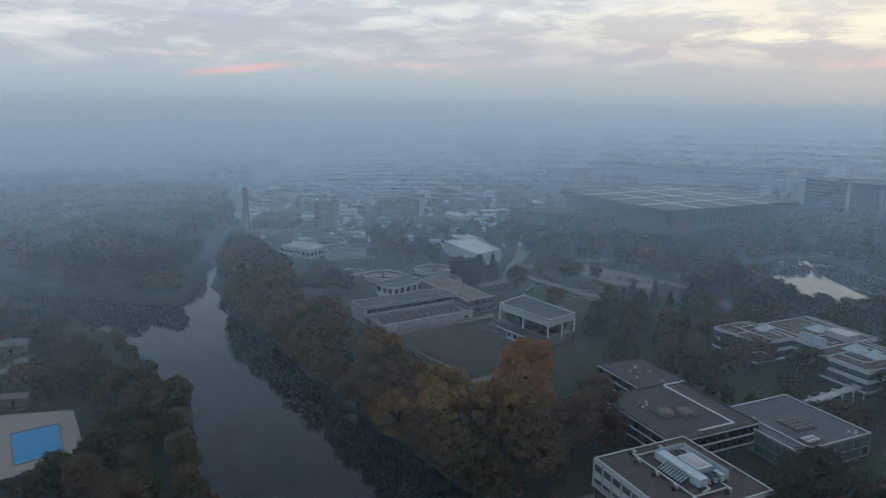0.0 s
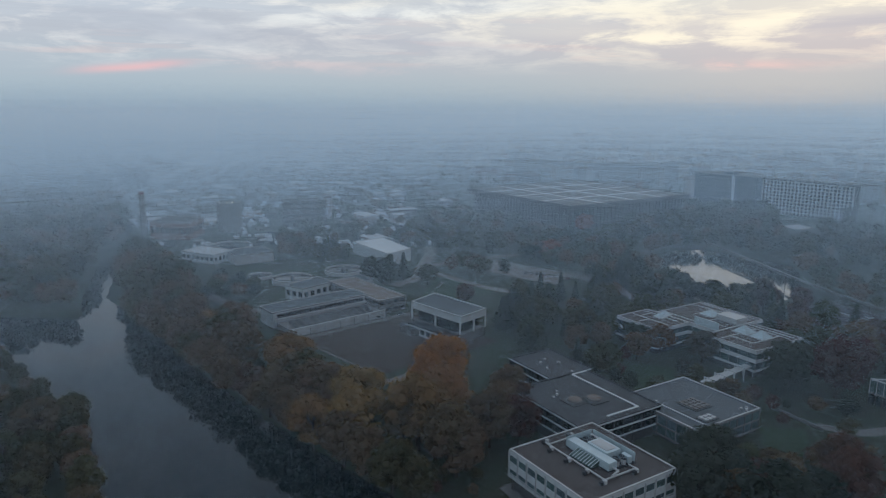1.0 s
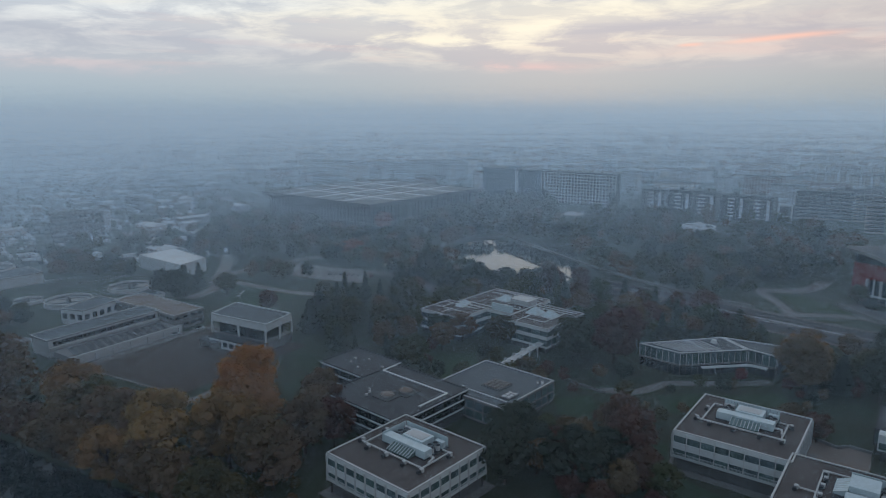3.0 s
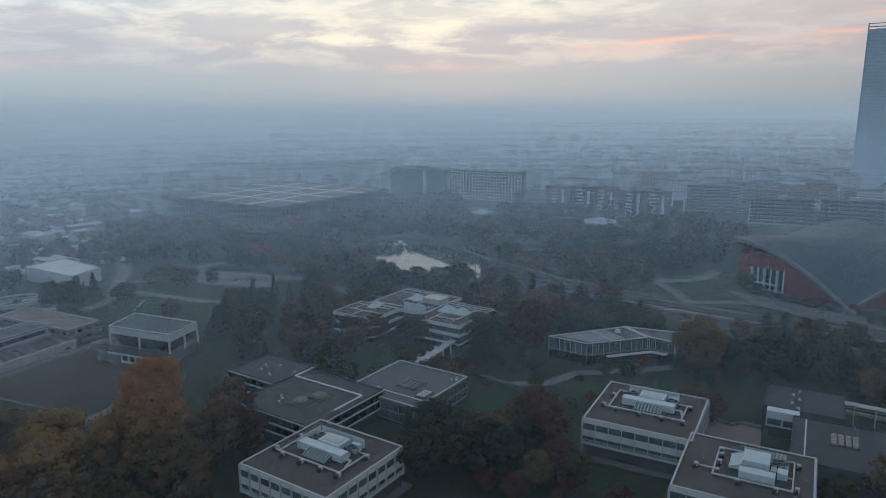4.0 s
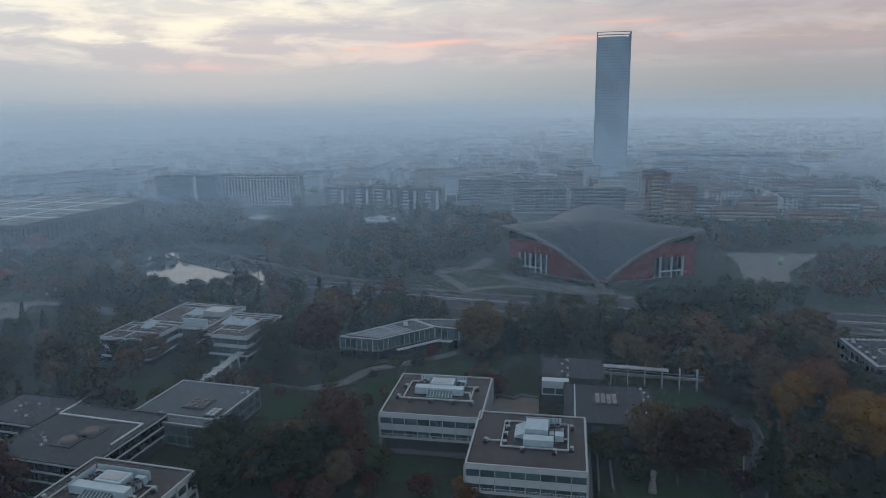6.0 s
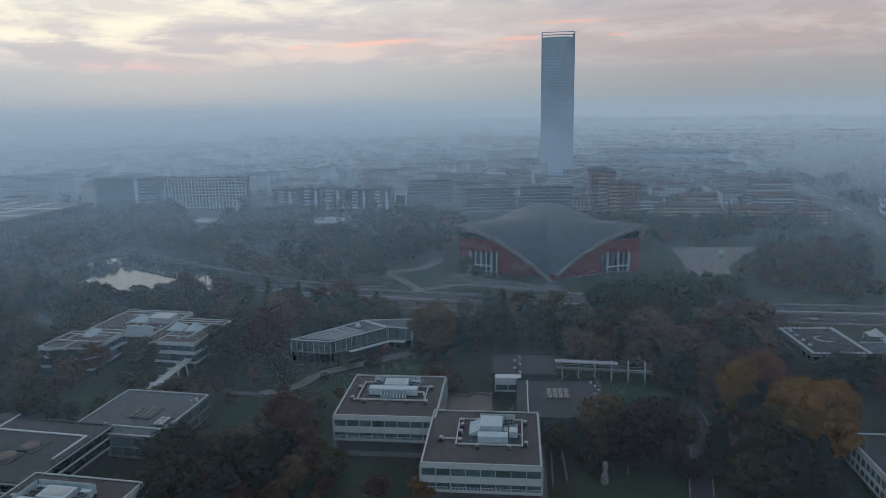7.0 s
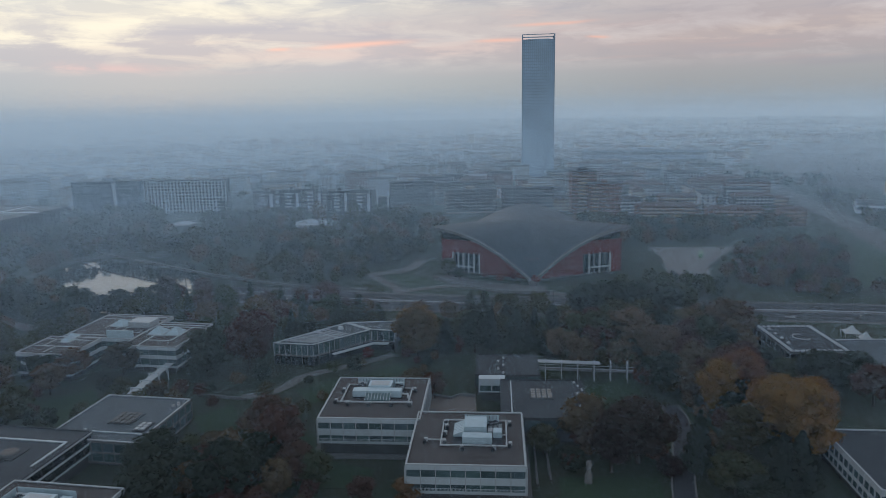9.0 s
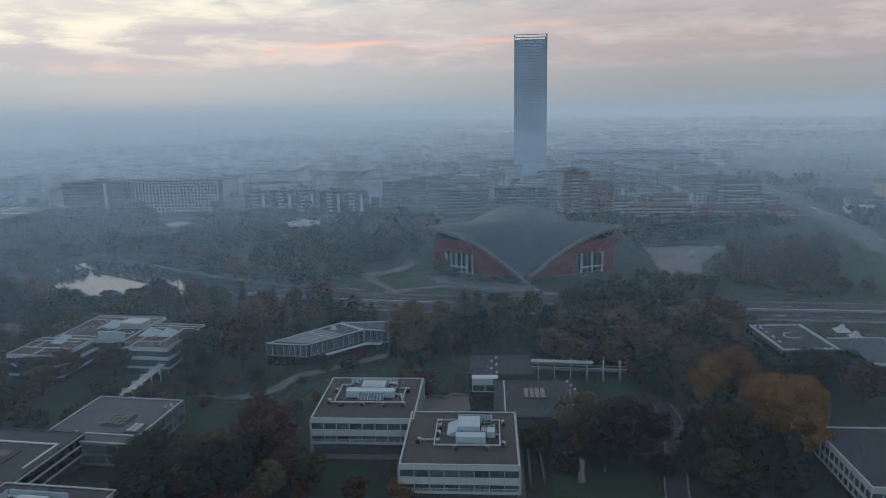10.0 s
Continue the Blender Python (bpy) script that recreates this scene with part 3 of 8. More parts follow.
# the long dark block with its wing
A = pose(0, 0, 0, 0, 0, 23.5)
BANDS2 = [(10.3, 10.9), (7.2, 7.8), (4.0, 4.6)]
for nm, (x0, x1, y0, y1), by in (("office_wing", (144.5, 180.5, 147.8, 185.0), (8, 8)), ("office_wing", (162.7, 183.5, 185.4, 210.5), (5, 6))):
    flat_block(nm, A, x0, x1, y0, y1, 11.0, "dark flat-roofed two-storey office wing with white window bands", bays=by, bands=BANDS2, roof_mat="roof_dark", group="dark office wings", rim_mat="roof_dark", fin_mat="dark_concrete", pane="glass")


def roof_strip(name, m, a, b, z, w=0.7, h=0.3):
    bm = bmesh.new()
    a, b = Vector(a), Vector(b)
    d = (b - a).normalized()
    k = Vector((-d.y, d.x)) * w / 2
    add_prism(bm, [tuple(a - k), tuple(b - k), tuple(b + k), tuple(a + k)], z, z + h)
    ob = link(name, bm, "white_panel")
    ob.matrix_world = m
    return tagged(ob, "pale raised kerb line on a dark flat roof", "roof kerb", "roof kerbs")


roof_strip("roof_kerb", A, (172.5, 150.5), (172.5, 184.0), 10.92)
roof_strip("roof_kerb", A, (158.0, 150.8), (172.1, 150.8), 10.92)
roof_strip("roof_kerb", A, (172.9, 184.2), (181.0, 184.2), 10.92)


def dome_light(m, r=2.6):
    ob = thing("roof_dome", m, "round glazed roof light on a square kerb", "roof light", "round roof lights")
    part("kerb", boxes((-r - 1.2, r + 1.2, -r - 1.2, r + 1.2, 0, 0.25)), "dark_concrete", ob)
    part("ring", cylinder(0, 0, 0.25, 0.9, r, r * 0.96, 20), "concrete", ob)
    bm = bmesh.new()
    for i in range(4):
        a0, a1 = i * 0.35, (i + 1) * 0.35
        add_cylinder(bm, 0, 0, 0.9 + r * 0.2 * math.sin(a0), 0.9 + r * 0.2 * math.sin(a1), r * 0.9 * math.cos(a0), r * 0.9 * math.cos(a1), 16)
    part("dome", bm, "earth_roof", ob, "brownish ribbed dome")


for vx, vy in ((157.0, 165.5), (163.8, 163.0)):
    dome_light(A @ pose(vx, vy, 10.9))


def small_vents(m, pts, z, group="roof vents"):
    me = mesh_of("roof_vent", box(-0.34, 0.34, -0.45, 0.45, 0, 0.7, 0.06), "pale_trim")
    for x, y in pts:
        ob = new("roof_vent", me)
        ob.matrix_world = m @ pose(x, y, z, 0, 0, random.uniform(0, 90))
        tagged(ob, "small pale metal roof vent", "roof vent", group)


small_vents(A, [(170, 200), (174, 202), (176.5, 196.5), (155, 172.5), (152.5, 171.5), (156.6, 174.5), (168.0, 193.5), (174.5, 186.5)], 10.9)

# low block with the coffered roof lights
flat_block("seminar_block", A, 178.4, 211.5, 130.8, 163.5, 9.0, "low grey flat-roofed seminar block with glazed front", bays=(8, 8), bands=[(8.2, 9.0), (4.6, 5.1), (1.2, 1.7)], roof_mat="roof_grey", panel="concrete", fin_mat="concrete", fin=0.2)


def skylight_grid(m, nx, ny, s, mat="glass_band"):
    ob = thing("skylight_grid", m, "grid of square domed skylights on a flat roof", "skylights", "skylight grids")
    part("kerb", boxes((-0.6, nx * s + 0.1, -0.6, ny * s + 0.1, 0, 0.3)), "dark_concrete", ob)
    bm = bmesh.new()
    add_prism(bm, [(0, 0), (s * 0.72, 0), (s * 0.72, s * 0.72), (0, s * 0.72)], 0.3, 0.7)
    top = [f for f in bm.faces if f.normal.z > 0.5 or abs(sum(v.co.z for v in f.verts) / 4 - 0.7) < 0.01]
    bmesh.ops.inset_region(bm, faces=top, thickness=s * 0.12, depth=0.12)
    me = mesh_of("skylight", bm, mat)
    for i in range(nx):
        for j in range(ny):
            put("skylight", me, ob, pose(i * s, j * s, 0))
    return ob


skylight_grid(A @ pose(190.5, 141.0, 8.9), 4, 4, 2.0, "gravel")
skylight_grid(A @ pose(186.5, 133.6, 8.9), 3, 2, 1.9, "pale_trim")
roof_strip("roof_kerb", A, (184.2, 132.0), (184.2, 152.0), 8.92, 0.4)
small_vents(A, [(183.0, 150.5), (182.0, 152.0), (184.5, 153.2), (206.0, 132.3), (207.5, 133.2), (205.3, 134.0)], 8.9)


# ---- thin-shell sports hall on three supports ----
PC = Vector((441.3, 214.4))
PA = math.atan2(0.467, 0.884)
PR, PT = 75.0, 29.5


def shell_z(x, y):
    """Height of the shell: three crossing vaults, flat along the three tips."""
    r = math.hypot(x, y)
    a = math.atan2(y, x)
    k = round(a / (2 * math.pi / 3))
    w = r * math.sin(a - k * 2 * math.pi / 3)
    return PT - 0.4 - (PT - 1.0) * (w / (PR * math.sin(math.pi / 3))) ** 2


def build_shell_hall():
    # local x points along one tip, away from the nearest support
    ob = thing("shell_hall", pose(PC.x, PC.y, 0, 0, 0, math.degrees(PA)), "sports hall under a dark three-pointed concrete shell with red walls", "sports hall")
    n = 26

    def outline(a):
        """Radius of the hexagon at the angle a."""
        b = (a % (math.pi / 3)) - math.pi / 6
        return PR * math.cos(math.pi / 6) / math.cos(b)

    bm = bmesh.new()
    steps = 96
    rings = []
    for i in range(1, n + 1):
        row = []
        for j in range(steps):
            a = 2 * math.pi * j / steps
            r = outline(a) * i / n
            x, y = r * math.cos(a), r * math.sin(a)
            row.append(bm.verts.new((x, y, shell_z(x, y))))
        rings.append(row)
    c = bm.verts.new((0, 0, shell_z(0, 0)))
    for j in range(steps):
        bm.faces.new((c, rings[0][j], rings[0][(j + 1) % steps]))
        for i in range(n - 1):
            bm.faces.new((rings[i][j], rings[i + 1][j], rings[i + 1][(j + 1) % steps], rings[i][(j + 1) % steps]))
    top = bm.faces[:]
    got = bmesh.ops.extrude_face_region(bm, geom=top)
    for v in got["geom"]:
        if isinstance(v, bmesh.types.BMVert):
            v.co.z += 0.9
    for f in bm.faces:
        f.smooth = True
    bmesh.ops.recalc_face_normals(bm, faces=bm.faces[:])
    part("shell", bm, "shell_roof", ob, "dark blue-grey ribbed concrete shell roof")
    # pale thickened edge, one band for each of the six edges
    for k in range(6):
        a0, a1 = k * math.pi / 3, (k + 1) * math.pi / 3
        p0, p1 = Vector((PR * math.cos(a0), PR * math.sin(a0))), Vector((PR * math.cos(a1), PR * math.sin(a1)))
        bm = bmesh.new()
        prev = None
        for i in range(33):
            p = p0.lerp(p1, i / 32)
            z = shell_z(p.x, p.y)
            q = p * 1.006
            s = p * 0.982
            ring = [bm.verts.new((q.x, q.y, z - 0.5)), bm.verts.new((q.x, q.y, z + 1.25)), bm.verts.new((s.x, s.y, shell_z(s.x, s.y) + 1.25)), bm.verts.new((s.x, s.y, shell_z(s.x, s.y) + 0.5))]
            if prev:
                for u in range(4):
                    bm.faces.new((prev[u], prev[(u + 1) % 4], ring[(u + 1) % 4], ring[u]))
            else:
                bm.faces.new(ring[::-1])
            prev = ring
        bm.faces.new(prev)
        bmesh.ops.recalc_face_normals(bm, faces=bm.faces[:])
        part("edge_beam", bm, "concrete", ob, "pale concrete edge beam")
    # supports
    for k in range(3):
        a = math.pi / 3 + k * 2 * math.pi / 3
        x, y = PR * math.cos(a), PR * math.sin(a)
        part("support", prism([(x + 3.5 * math.cos(a + t), y + 3.5 * math.sin(a + t)) for t in (0.6, 2.0, 4.2, 5.6)], 0, 2.2), "concrete", ob, "pale concrete abutment")
    # walls under the shell: along each edge, set in, reaching up to it
    for k in range(6):
        a0, a1 = k * math.pi / 3, (k + 1) * math.pi / 3
        tip_first = k % 2 == 0
        p0, p1 = Vector((PR * math.cos(a0), PR * math.sin(a0))), Vector((PR * math.cos(a1), PR * math.sin(a1)))
        tip, sup = (p0, p1) if tip_first else (p1, p0)
        t_in, s_in = tip * 0.93, sup * 0.82

        def wall(f0, f1, zlo, zhi, mat, name, push=0.0, label=""):
            bm = bmesh.new()
            cols = []
            m = 9
            for i in range(m + 1):
                p = t_in.lerp(s_in, f0 + (f1 - f0) * i / m)
                out = p.normalized() * push
                z = shell_z(p.x, p.y) - 0.1
                hi = min(z, zhi) if zhi else z
                hi = max(hi, zlo + 0.05)
                inn = out - p.normalized() * 0.6
                cols.append([bm.verts.new((p.x + o.x, p.y + o.y, h)) for o, h in ((out, zlo), (out, hi), (inn, hi), (inn, zlo))])
            for u, v in zip(cols, cols[1:]):
                for q in range(4):
                    bm.faces.new((u[q], u[(q + 1) % 4], v[(q + 1) % 4], v[q]))
            bm.faces.new(cols[0][::-1])
            bm.faces.new(cols[-1])
            bmesh.ops.recalc_face_normals(bm, faces=bm.faces[:])
            part(name, bm, mat, ob, label)
        wall(0.0, 1.0, 13.5, 22.0, "red_wall", "upper_wall", 0.0, "dark red painted upper wall")
        wall(0.0, 1.0, 22.0, None, "glass", "clerestory", -1.0, "dark glazing under the shell")
        wall(0.0, 0.12, 0.0, 13.5, "red_wall", "pier", 0.0, "dark red pier")
        wall(0.12, 0.44, 0.0, 13.5, "glass", "glazed_wall", -2.5, "dark glazed front between white posts")
        wall(0.44, 1.0, 0.0, 13.5, "red_wall", "lower_wall", 0.0, "dark red painted lower wall")
        for i in range(6):
            p = t_in.lerp(s_in, 0.13 + 0.06 * i)
            part("post", cylinder(p.x, p.y, 0, 13.5, 0.45 if i % 2 else 0.75, n=8), ("concrete" if k % 2 else "white_panel") if i % 2 else "pale_trim", ob)
        p, q = t_in.lerp(s_in, 0.16), t_in.lerp(s_in, 0.40)
        bm = bmesh.new()
        add_bar(bm, (p.x * 1.03, p.y * 1.03, 4.6), (q.x * 1.03, q.y * 1.03, 4.6), 0.5, 6)
        part("canopy", bm, "white_panel", ob)
    # plinth
    part("plinth", prism([(PR * 0.9 * math.cos(a * math.pi / 3), PR * 0.9 * math.sin(a * math.pi / 3)) for a in range(6)], -0.2, 0.35), "paving", ob)


build_shell_hall()


# ---- glass tower ----
def build_tower():
    c = (954.5, 449.8)
    ob = thing("glass_tower", pose(c[0], c[1], 0, 0, 0, 26.5), "tall square blue glass tower with an open frame crown", "tower")
    s = 23.0
    part("shaft", boxes((-s + 0.6, s - 0.6, -s + 0.6, s - 0.6, 0, 186)), "tower_glass", ob)
    for a in ((-s + 0.6, s - 0.6, -s + 7.5, s - 7.5), (-s + 7.5, s - 7.5, -s + 0.6, -s + 7.5), (-s + 7.5, s - 7.5, s - 7.5, s - 0.6)):
        part("top_storey", boxes((*a, 186, 201.5)), "tower_glass", ob)
    slab = mesh_of("floor_edge", boxes((-s, s, -s, -s + 0.5, 0, 0.35), (-s, s, s - 0.5, s, 0, 0.35), (-s, -s + 0.5, -s + 0.5, s - 0.5, 0, 0.35), (s - 0.5, s, -s + 0.5, s - 0.5, 0, 0.35)), "tower_frame")
    for i in range(1, 49):
        put("floor_edge", slab, ob, pose(0, 0, i * 4.25))
    for x, y in ((-s, -s), (s, -s), (s, s), (-s, s)):
        part("corner_post", boxes((x - 0.7, x + 0.7, y - 0.7, y + 0.7, 0, 208)), "tower_frame", ob)
    fin = mesh_of("mullion", boxes((-0.12, 0.12, -0.25, 0.25, 0, 201.5)), "tower_frame")
    for i in range(1, 16):
        q = -s + 2 * s * i / 16
        for x, y, r in ((q, -s + 0.4, 0), (q, s - 0.4, 0), (-s + 0.4, q, 90), (s - 0.4, q, 90)):
            put("mullion", fin, ob, pose(x, y, 0, 0, 0, r))
    for z in (207.3, 203.6):
        for a in ((-s, s, -s - 0.5, -s + 0.5), (-s, s, s - 0.5, s + 0.5), (-s - 0.5, -s + 0.5, -s + 0.5, s - 0.5), (s - 0.5, s + 0.5, -s + 0.5, s - 0.5)):
            part("crown_beam", boxes((*a, z, z + 0.9)), "tower_frame", ob)


M["tower_glass"] = material("tower_glass", (0.50, 0.66, 0.80), 0.35, metal=0.25, vary=0.35, scale=0.02, grain=0.25, spec=0.8)
M["tower_frame"] = material("tower_frame", (0.36, 0.47, 0.57), 0.5, vary=0.2, scale=0.1)
build_tower()


# ---- huge square exhibition hall ----
def build_exhibition_hall():
    n_, r_ = Vector((195.2, 574.8)), Vector((340.6, 641.6))
    ang = math.degrees(math.atan2(r_.y - n_.y, r_.x - n_.x))
    ob = thing("exhibition_hall", pose(n_.x, n_.y, 0, 0, 0, ang), "huge square exhibition hall with a flat panelled roof and glass walls", "exhibition hall")
    s = 160.0
    part("glass_wall", boxes((6, s - 6, 6, s - 6, 0, 22.5)), "dark_concrete", ob, "dark glazed walls behind fins")
    gap = 2.0
    w = (s - 3 * gap) / 4
    for i in range(4):
        for j in range(4):
            x, y = i * (w + gap), j * (w + gap)
            bm = bmesh.new()
            add_prism(bm, [(x, y), (x + w, y), (x + w, y + w), (x, y + w)], 23.0, 25.6)
            part("roof_panel", bm, "roof_hall", ob)
            px, py = x + w / 2, y + w / 2
            part("column", cylinder(px, py, 0, 23, 2.2, 1.2, 10), "concrete", ob)
    for i in range(1, 4):
        q = i * (w + gap) - gap
        part("skylight_strip", boxes((0.0, s, q + 0.02, q + gap - 0.02, 24.0, 26.1)), "hall_strip", ob, "pale skylight strip between roof panels")
        for j in range(4):
            y = j * (w + gap)
            part("skylight_strip", boxes((q + 0.02, q + gap - 0.02, y, y + w, 24.0, 26.1)), "hall_strip", ob, "pale skylight strip between roof panels")
    part("fascia", rim([(-0.6, -0.6), (s + 0.6, -0.6), (s + 0.6, s + 0.6), (-0.6, s + 0.6)], 22.6, 26.2, 0.55), "hall_fascia", ob, "grey metal roof fascia")
    fin = mesh_of("fin", boxes((-0.15, 0.15, -0.5, 0.5, 0, 22.6)), "hall_fascia")
    for i in range(33):
        q = 5 + i * (s - 10) / 32
        for x, y in ((q, 5.2), (q, s - 5.2), (5.2, q), (s - 5.2, q)):
            put("fin", fin, ob, pose(x, y, 0))
    for z in (7.0,):
        for a in ((4, s - 4, 4.0, 4.6), (4, s - 4, s - 4.6, s - 4), (4.0, 4.6, 4.6, s - 4.6), (s - 4.6, s - 4, 4.6, s - 4.6)):
            part("gallery_rail", boxes((*a, z, z + 0.6)), "concrete", ob)


M["roof_hall"] = material("roof_hall", (0.115, 0.125, 0.135), 0.7, vary=0.35, scale=0.04, grain=0.4)
M["hall_strip"] = material("hall_strip", (0.72, 0.76, 0.78), 0.4, vary=0.2, scale=0.1)
M["hall_fascia"] = material("hall_fascia", (0.10, 0.11, 0.12), 0.6, vary=0.3, scale=0.08)
build_exhibition_hall()


# ---- more of the campus ----
# three wings round a corner, with pyramid roof lights
for x0, x1, y0, y1, bays in ((240.5, 261.8, 202.4, 227.5, (5, 6)), (262.0, 296.0, 187.2, 222.0, (8, 8)), (254.0, 286.5, 161.5, 187.0, (8, 6))):
    flat_block("teaching_wing", A, x0, x1, y0, y1, 12.0, "two-storey flat-roofed teaching wing with white bands", bays=bays, bands=[(10.6, 12.0), (6.6, 8.2), (2.6, 3.6)], group="teaching wings", roof_mat="roof_felt", fin=0.14, fin_mat="concrete")


def pyramid_light(x, y, s, h):
    m = A @ pose(x, y, 11.95)
    ob = thing("pyramid_skylight", m, "white-framed pyramid roof light on a flat roof", "roof light", "pyramid roof lights")
    part("kerb", boxes((-s - 0.3, s + 0.3, -s - 0.3, s + 0.3, 0, 0.5)), "white_panel", ob)
    bm = bmesh.new()
    b = [bm.verts.new(p) for p in ((-s, -s, 0.5), (s, -s, 0.5), (s, s, 0.5), (-s, s, 0.5))]
    t = bm.verts.new((0, 0, h))
    bm.faces.new(b[::-1])
    for i in range(4):
        bm.faces.new((b[i], b[(i + 1) % 4], t))
    part("glazing", bm, "white_metal", ob)
    for sx, sy in ((-1, -1), (1, -1), (1, 1), (-1, 1)):
        bm = bmesh.new()
        add_bar(bm, (sx * s, sy * s, 0.55), (0, 0, h + 0.05), 0.12, 4)
        part("hip_bar", bm, "white_panel", ob)


def local(px, py):
    v = A.inverted() @ Vector((px, py, 0))
    return v.x, v.y


for px, py, s, h in ((177.5, 273.5, 3.4, 3.4), (181, 265.8, 3.4, 3.4), (176, 300, 3.4, 3.0), (150, 300, 2.1, 2.2), (153.6, 303, 2.1, 2.2)):
    x, y = local(px, py)
    pyramid_light(x, y, s, h)


def roof_box(name, m, dims, mat, label, category="roof housing"):
    ob = link(name, box(*dims, 0.08), mat)
    ob.matrix_world = m
    return tagged(ob, label, category)


x, y = local(164.3, 283)
roof_box("roof_screen", A @ pose(x, y, 11.9), (-0.3, 0.3, -6.6, 6.6, 0, 3.6), "white_metal", "long pale metal screen on a flat roof")
x, y = local(181, 290)
roof_box("roof_housing", A @ pose(x, y, 11.9), (-4, 4, -5.5, 5.5, 0, 2.8), "pale_trim", "pale boxy lift housing on a flat roof")
for a, b, w in (((283.5, 163.5), (283.5, 186.0), 0.5), ((280.5, 163.5), (280.5, 186.0), 0.3), ((256.0, 180.0), (280.0, 180.0), 0.4), ((262.0, 168.5), (279.8, 168.5), 0.4), ((262.0, 169.0), (262.0, 179.5), 0.4),
                ((266.0, 200.0), (266.0, 220.5), 0.4), ((271.0, 189.0), (271.0, 198.6), 0.4), ((266.4, 199.4), (282.0, 199.4), 0.5), ((293.5, 189.0), (293.5, 220.5), 0.4), ((289.0, 189.0), (289.0, 220.0), 0.3), ((275.0, 204.0), (288.6, 204.0), 0.4), ((275.0, 210.0), (288.6, 210.0), 0.3),
                ((250.0, 204.5), (250.0, 226.0), 0.4), ((242.5, 216.0), (249.6, 216.0), 0.3), ((258.5, 206.0), (258.5, 226.0), 0.4), ((250.4, 222.0), (258.1, 222.0), 0.3)):
    roof_strip("roof_kerb", A, a, b, 11.92, w)
small_vents(A, [(259, 168), (259, 172), (262, 168.5), (270, 187), (273, 190), (281, 205), (286, 212), (291, 206)], 11.9)


def covered_walk(a, b, z, w, n, label, deck_mat="pale_trim", rails=False, paint="white_panel"):
    a, b = Vector(a), Vector(b)
    L = (b - a).length
    ob = thing("covered_walkway", pose(a.x, a.y, 0, 0, 0, math.degrees(math.atan2(b.y - a.y, b.x - a.x))), label, "walkway", "covered walkways")
    part("deck", boxes((0, L, -w / 2, w / 2, z - 0.3, z)), deck_mat, ob)
    if rails:
        part("roof", boxes((0, L * 0.55, -w / 2, w / 2, z + 2.8, z + 3.1)), paint, ob)
        for s in (-1, 1):
            part("handrail", boxes((0, L, s * w / 2 - 0.08, s * w / 2 + 0.08, z + 0.9, z + 1.05)), paint, ob)
    frame_mesh = mesh_of("portal_frame", boxes((-0.14, 0.14, -w / 2 - 0.6, -w / 2 - 0.2, 0, z + (3.6 if rails else 1.0)), (-0.2, 0.2, w / 2 + 0.2, w / 2 + 0.6, 0, z + (3.6 if rails else 1.0)),
                                               (-0.2, 0.2, -w / 2 - 0.2, w / 2 + 0.2, z + (3.2 if rails else 0.6), z + (3.6 if rails else 1.0))), paint)
    for i in range(n):
        put("portal_frame", frame_mesh, ob, pose(L * (i + 0.5) / n, 0, 0))
    return ob


covered_walk((139, 237), (171, 254.5), 5.0, 3.6, 5, "raised pale covered walkway on white portal frames")
covered_walk((243, 114), (262, 72), 4.2, 3.0, 7, "grey-white steel footbridge with railings and portal frames", "concrete", rails=True, paint="pale_trim")


def glass_pavilion(pts, z, bays, label, rib_mat="white_panel", name="glass_pavilion"):
    """A glazed hall on a polygon: panes between mullions, floor band, roof with ribs."""
    ob = thing(name, Matrix.Identity(4), label, "library", "glazed library wings")
    if sum(a[0] * b[1] - b[0] * a[1] for a, b in zip(pts, pts[1:] + pts[:1])) < 0:
        pts = pts[::-1]
    c = Vector((sum(p[0] for p in pts) / len(pts), sum(p[1] for p in pts) / len(pts)))
    inner = [tuple(c + (Vector(p) - c) * 0.93) for p in pts]
    part("core", prism(inner, 0, z - 0.5), "dark_concrete", ob)
    part("roof", prism([tuple(c + (Vector(p) - c) * 1.0) for p in pts], z - 0.45, z - 0.15), "roof_grey", ob)
    part("roof_rim", rim(pts, z - 0.14, z + 0.25, 0.45), "white_panel", ob, "white steel roof edge")
    for i, p in enumerate(pts):
        q = pts[(i + 1) % len(pts)]
        n = max(2, int((Vector(q) - Vector(p)).length / 2.6))
        facade(ob, p, q, 0.2, 4.4, n, "glass", "concrete", fin=0.12, depth=0.10)
        facade(ob, p, q, 5.0, z - 0.5, n, "glass_band", "pale_trim", fin=0.14, depth=0.10)
        bm = bmesh.new()
        k = (Vector(q) - Vector(p)).normalized()
        o = Vector((k.y, -k.x)) * 0.3
        add_prism(bm, [tuple(Vector(p) + o), tuple(Vector(q) + o), tuple(Vector(q) - o), tuple(Vector(p) - o)], 4.4, 5.0)
        part("floor_band", bm, "concrete", ob)
    return ob


lib = glass_pavilion([(198, 221), (205, 204), (233.5, 195), (236, 211.5)], 10.0, 8, "two-storey glazed library wing with a ribbed skylit roof")
glass_pavilion([(236.6, 211.3), (234.2, 194.7), (238, 184), (251, 191)], 10.0, 6, "two-storey glazed library wing with white roof edges")
for i in range(11):
    f = 0.08 + i * 0.055
    a = Vector((205, 204)).lerp(Vector((233.5, 195)), f)
    b = Vector((198, 221)).lerp(Vector((236, 211.5)), f + 0.05)
    bm = bmesh.new()
    add_bar(bm, (a.x + 0.5, a.y + 1.5, 10.1), (b.x, b.y - 1.5, 10.1), 0.32, 4)
    part("roof_rib", bm, "pale_trim", lib, "grey glazed roof rib")
bm = bmesh.new()
